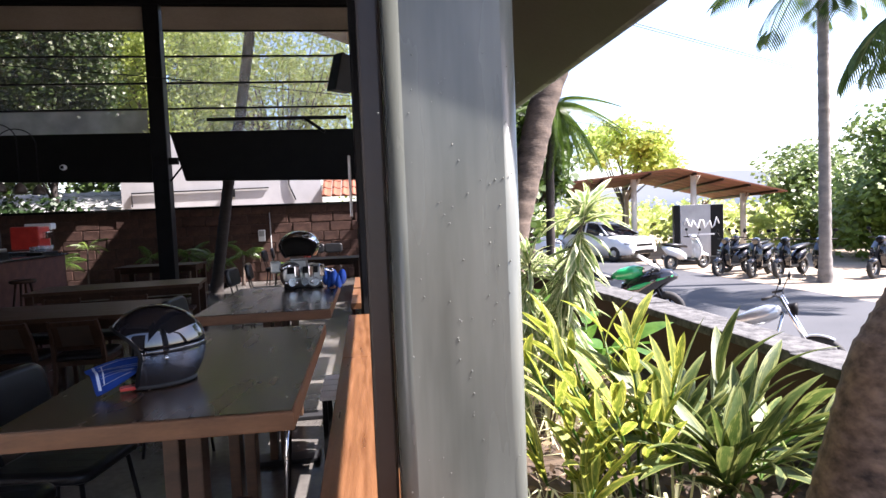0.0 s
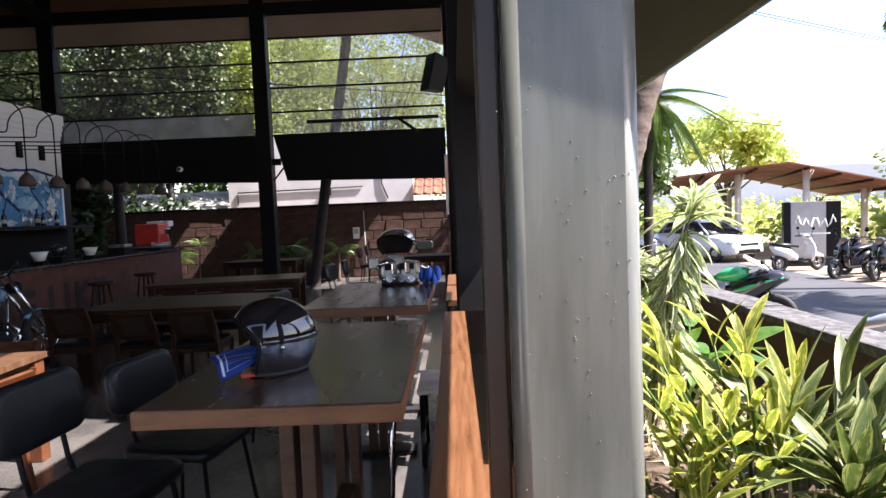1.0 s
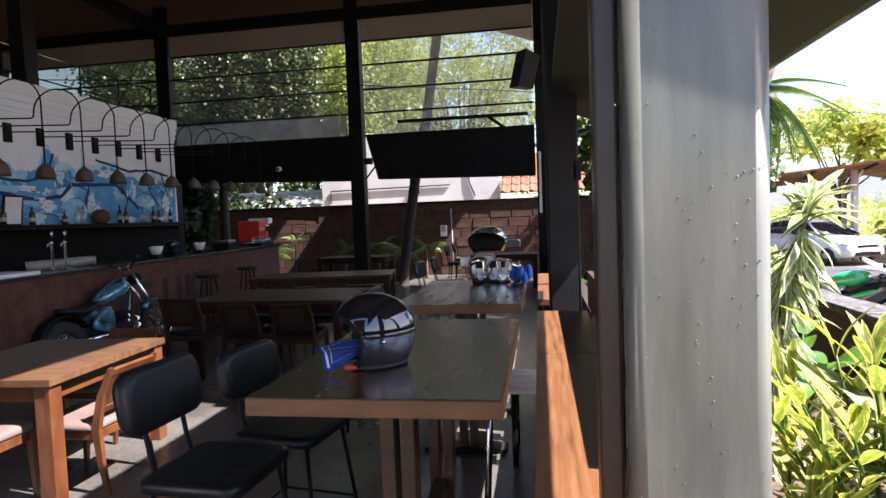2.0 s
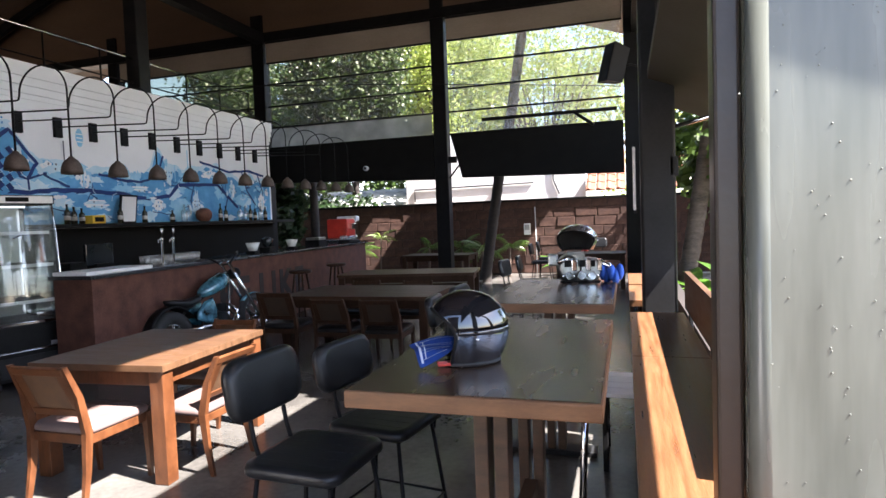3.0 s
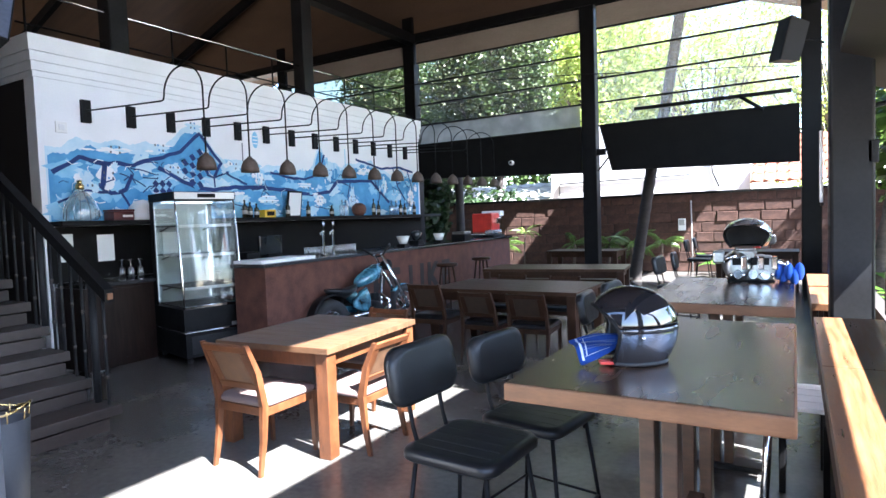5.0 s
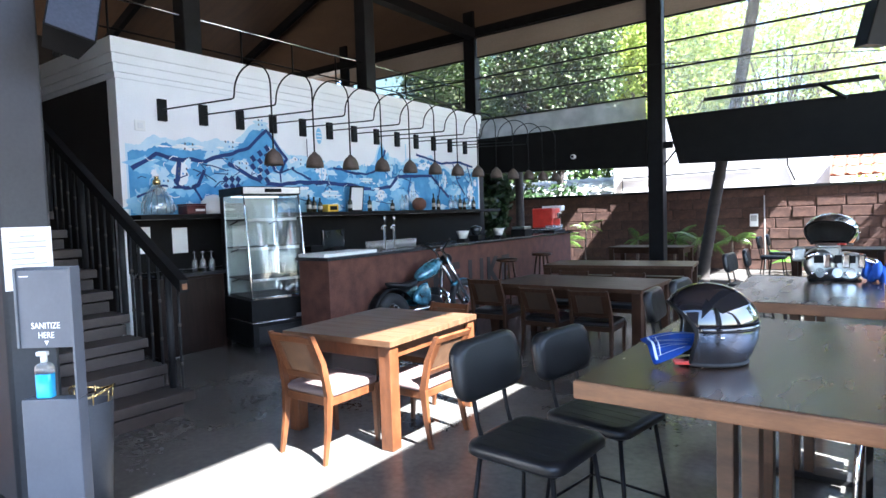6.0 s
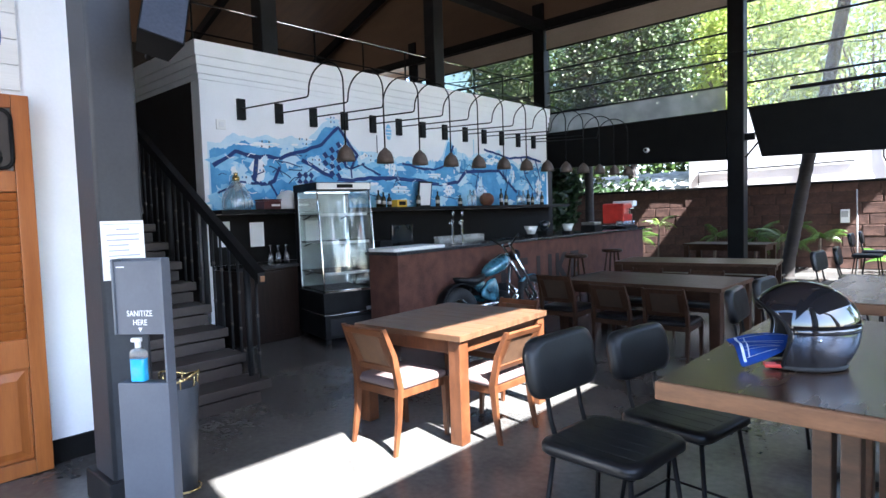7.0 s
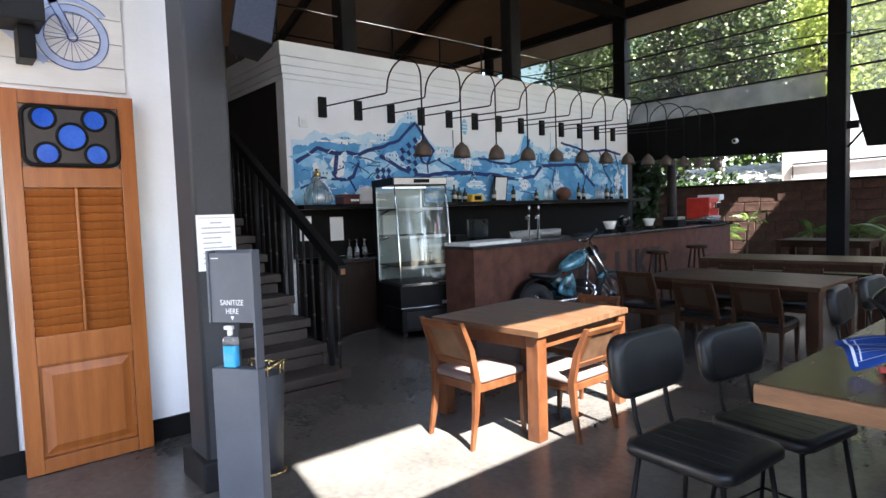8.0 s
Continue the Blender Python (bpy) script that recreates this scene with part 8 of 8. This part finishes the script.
def tree(at, height, crown, count, leaf, mat, label, seed, clumps=12, bark=BARK, trunk=0.22):
    """A tapered trunk with limbs and a crown of leaf clumps."""
    rng = random.Random(seed)
    base = thing("tree", label, "tree", pose(*at))
    centre = Vector((0, 0, height))
    bm = bmesh.new()
    tube(bm, [(0, 0, -0.1), (0.1, 0.05, height * 0.35), (0.0, 0.1, height * 0.75)], [trunk, trunk * 0.75, trunk * 0.45], 10)
    heads = []
    for k in range(clumps):
        d = Vector((rng.gauss(0, 1), rng.gauss(0, 1), rng.gauss(0, 0.8))).normalized()
        p = centre + Vector((d.x * crown[0], d.y * crown[1], d.z * crown[2])) * rng.uniform(0.45, 0.95)
        heads.append(p)
        start = Vector((0.05, 0.05, height * rng.uniform(0.35, 0.7)))
        tube(bm, [start, (start + p) / 2 + Vector((0, 0, -0.1)), p], [trunk * 0.3, trunk * 0.18, trunk * 0.06], 6)
    part("trunk", bm, bark, base)
    bm = bmesh.new()
    for p in heads:
        r = rng.uniform(0.3, 0.52)
        leaf_cloud(bm, p, (crown[0] * r, crown[1] * r, crown[2] * r), count // clumps, leaf, rng, 0.15)
    data = bpy.data.meshes.new("crown")
    bm.to_mesh(data)
    bm.free()
    data.materials.append(mat)
    piece("crown", data, base, Matrix())
    return base


# Tree shade is painted: darker leaf colours stand in for it.
tree((-12.0, 18.5, 0), 5.4, (3.6, 2.0, 3.4), 34000, 0.115, LEAF_SHADE, "large tree behind the garden wall, leaves toned for shade", 51, 50, BARK_DARK, 0.14)
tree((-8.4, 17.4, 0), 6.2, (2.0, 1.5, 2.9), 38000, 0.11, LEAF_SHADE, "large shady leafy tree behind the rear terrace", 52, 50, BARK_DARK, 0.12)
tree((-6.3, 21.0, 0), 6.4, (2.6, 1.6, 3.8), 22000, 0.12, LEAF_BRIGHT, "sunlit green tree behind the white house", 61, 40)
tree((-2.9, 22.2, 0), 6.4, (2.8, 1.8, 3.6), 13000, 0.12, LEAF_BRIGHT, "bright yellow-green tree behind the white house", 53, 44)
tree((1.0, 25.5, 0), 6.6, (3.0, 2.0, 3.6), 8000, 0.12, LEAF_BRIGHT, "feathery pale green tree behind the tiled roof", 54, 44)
tree((-13.8, 17.5, 0), 3.0, (3.0, 1.0, 2.4), 10000, 0.18, LEAF_DEEP_SHADE, "tree behind the grey roofs, leaves darkened for shade", 55, 24)
tree((14.5, 32.0, -0.56), 5.2, (3.2, 3.0, 1.8), 6000, 0.28, LEAF_BRIGHT, "spreading green tree beyond the shade roof", 56, 14)
tree((17.5, 17.5, -0.56), 2.6, (3.0, 3.4, 2.6), 26000, 0.2, LEAF_MID, "dense green bushy tree beside the road", 57, 22)
tree((21.0, 24.0, -0.56), 2.2, (3.5, 3.5, 2.4), 20000, 0.22, LEAF_MID, "bushy tree beside the road", 58, 24)
palm((2.3, 7.3, -0.05), [(0, 0, -0.1), (0.02, 0, 1.2), (0.05, 0, 2.75)], (0.06, 0.05), 34, "small palm with dark drooping fronds behind the leaning trunk", BARK_DARK, 0.42, 9, True, FROND_DROOP)
tree((1.9, 9.0, -0.05), 2.4, (1.2, 2.0, 1.6), 5000, 0.16, LEAF_DARK, "leafy shrub tree beyond the terrace", 59, 12, trunk=0.08)
tree((3.8, 13.6, -0.05), 2.9, (1.0, 2.2, 1.9), 12000, 0.18, LEAF_DARK, "dark shrub tree beyond the terrace", 60, 12, trunk=0.1)

tree((-9.9, 17.0, 0), 1.7, (2.4, 0.6, 0.8), 3500, 0.14, LEAF_DEEP_SHADE, "shrub hanging over the garden wall, leaves darkened for shade", 63, 20, BARK_DARK, 0.07)
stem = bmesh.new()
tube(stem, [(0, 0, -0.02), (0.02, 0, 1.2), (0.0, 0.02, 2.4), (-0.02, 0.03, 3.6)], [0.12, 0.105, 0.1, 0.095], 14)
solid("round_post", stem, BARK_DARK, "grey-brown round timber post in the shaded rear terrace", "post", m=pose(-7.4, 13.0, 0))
tree((-8.65, 13.0, 0), 1.9, (1.0, 0.6, 0.95), 11000, 0.13, LEAF_DEEP_SHADE, "dark leafy shrub in the shade of the rear terrace", 66, 16, BARK_DARK, 0.05)
# Added shrub: cuts skylight on the garden wall, leaves darkened for shade.
tree((2.9, 15.2, -0.05), 2.6, (1.1, 2.2, 2.4), 9000, 0.18, LEAF_DEEP_SHADE, "dense dark shrub tree beside the rear terrace", 65, 18, BARK_DARK, 0.1)
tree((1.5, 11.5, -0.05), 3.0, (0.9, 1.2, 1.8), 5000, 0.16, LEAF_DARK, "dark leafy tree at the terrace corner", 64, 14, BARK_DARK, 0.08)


def woodland(name, label, x0, x1, y0, y1, z1, count, size, mat, seed):
    """A joined mass of foliage behind the nearer trees."""
    rng = random.Random(seed)
    bm = bmesh.new()
    for _ in range(count // 60):
        p = (rng.uniform(x0, x1), rng.uniform(y0, y1), rng.uniform(0.5, z1))
        leaf_cloud(bm, p, (0.9, 0.7, 0.8), 60, size, rng, 0.2)
    data = bpy.data.meshes.new(name)
    bm.to_mesh(data)
    bm.free()
    data.materials.append(mat)
    tagged(new(name, data), label, "woods", kind="stuff")


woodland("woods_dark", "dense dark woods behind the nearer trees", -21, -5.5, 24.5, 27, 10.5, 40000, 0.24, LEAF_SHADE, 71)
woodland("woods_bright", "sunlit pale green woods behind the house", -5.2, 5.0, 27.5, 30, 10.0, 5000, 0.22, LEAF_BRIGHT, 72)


def far_thicket():
    """The low green bank of mangroves across the water, and hills."""
    bm = bmesh.new()
    rng = random.Random(77)
    for _ in range(340):
        a = rng.uniform(-8, 62)
        r = rng.uniform(31, 60)
        p = Vector((r * math.sin(radians(a)), r * math.cos(radians(a)), rng.uniform(-0.6, 1.0) + (r - 31) * 0.02))
        leaf_cloud(bm, p, (1.7, 1.7, 1.1), 75, 0.36, rng, 0.3)
    data = bpy.data.meshes.new("thicket")
    bm.to_mesh(data)
    bm.free()
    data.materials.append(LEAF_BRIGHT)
    ob = new("mangrove_thicket", data)
    tagged(ob, "bright green mangrove thicket in the distance", "thicket", kind="stuff")
    bm = bmesh.new()
    ring = []
    for k in range(91):
        a = radians(-40 + 1.4 * k)
        h = 14 + 26 * max(0, noise.noise((k * 0.11, 4.4, 0)) + 0.35)
        ring.append((bm.verts.new((700 * math.sin(a), 700 * math.cos(a), -1)), bm.verts.new((700 * math.sin(a), 700 * math.cos(a), h))))
    for a, b in zip(ring, ring[1:]):
        bm.faces.new((a[0], b[0], b[1], a[1]))
    solid("backdrop", bm, HILL, "wooded hills on the horizon, haze put into their pale colour", "hills", kind="structure")
    for k, (z0, z1) in enumerate(((5.8, 5.0), (6.0, 5.2), (3.5, 3.1))):
        bm = bmesh.new()
        tube(bm, [(8 + 3.0 * i, 14.5 + k * 0.6 + 1.2 * i, z0 + (z1 - z0) * i / 8 - 0.35 * math.sin(math.pi * i / 8)) for i in range(-6, 12)], 0.009, 5)
        solid("overhead_cable", bm, BLACK_STEEL, "thin overhead cable across the sky", "cable", "overhead cables")


far_thicket()

box_on_wall = thing("junction_box", "pale grey junction box with a conduit on the garden wall", "junction box", pose(-2.5, 14.96, 1.12))
one_box("case", (-0.08, -0.08, -0.14), (0.08, 0.0, 0.14), PLASTIC_WHITE, box_on_wall, 0.01)
one_box("cover", (-0.06, -0.09, -0.02), (0.06, -0.081, 0.11), SIGN_GREY, box_on_wall, 0.004)
one_tube("conduit", [(0.2, -0.02, 0.55), (0.22, -0.02, -1.1)], 0.013, SIGN_GREY, box_on_wall, 8)

# ---- blocks of the garden wall, last ----
rng = random.Random(12)
blocks = []
for width in (0.36, 0.44, 0.52):
    bm = bmesh.new()
    box(bm, (-width / 2, -0.02, -0.112), (width / 2, 0.03, 0.112), 0.009)
    for v in bm.verts:
        v.co += Vector((0.012 * noise.noise(v.co * 9 + Vector((width * 30, 0, 0))), 0.008 * noise.noise(v.co * 7 + Vector((3, 0, 0))), 0.012 * noise.noise(v.co * 8 + Vector((0, 5, 0)))))
    blocks.append((width, mesh_of("block", bm, LATERITE)))
for row in range(8):
    x = -11.2 - rng.uniform(0, 0.4)
    while x < 2.0:
        width, data = rng.choice(blocks)
        piece("block", data, garden_wall, Matrix.Translation((x + width / 2, 0.036 + rng.uniform(-0.008, 0.006), 0.116 + 0.233 * row + rng.uniform(-0.004, 0.004))) @ rot(0, rng.uniform(-1.4, 1.4), 0) @ Matrix.Diagonal((rng.uniform(0.93, 1.0), 1, rng.uniform(0.92, 1.0), 1)))
        x += width + 0.012
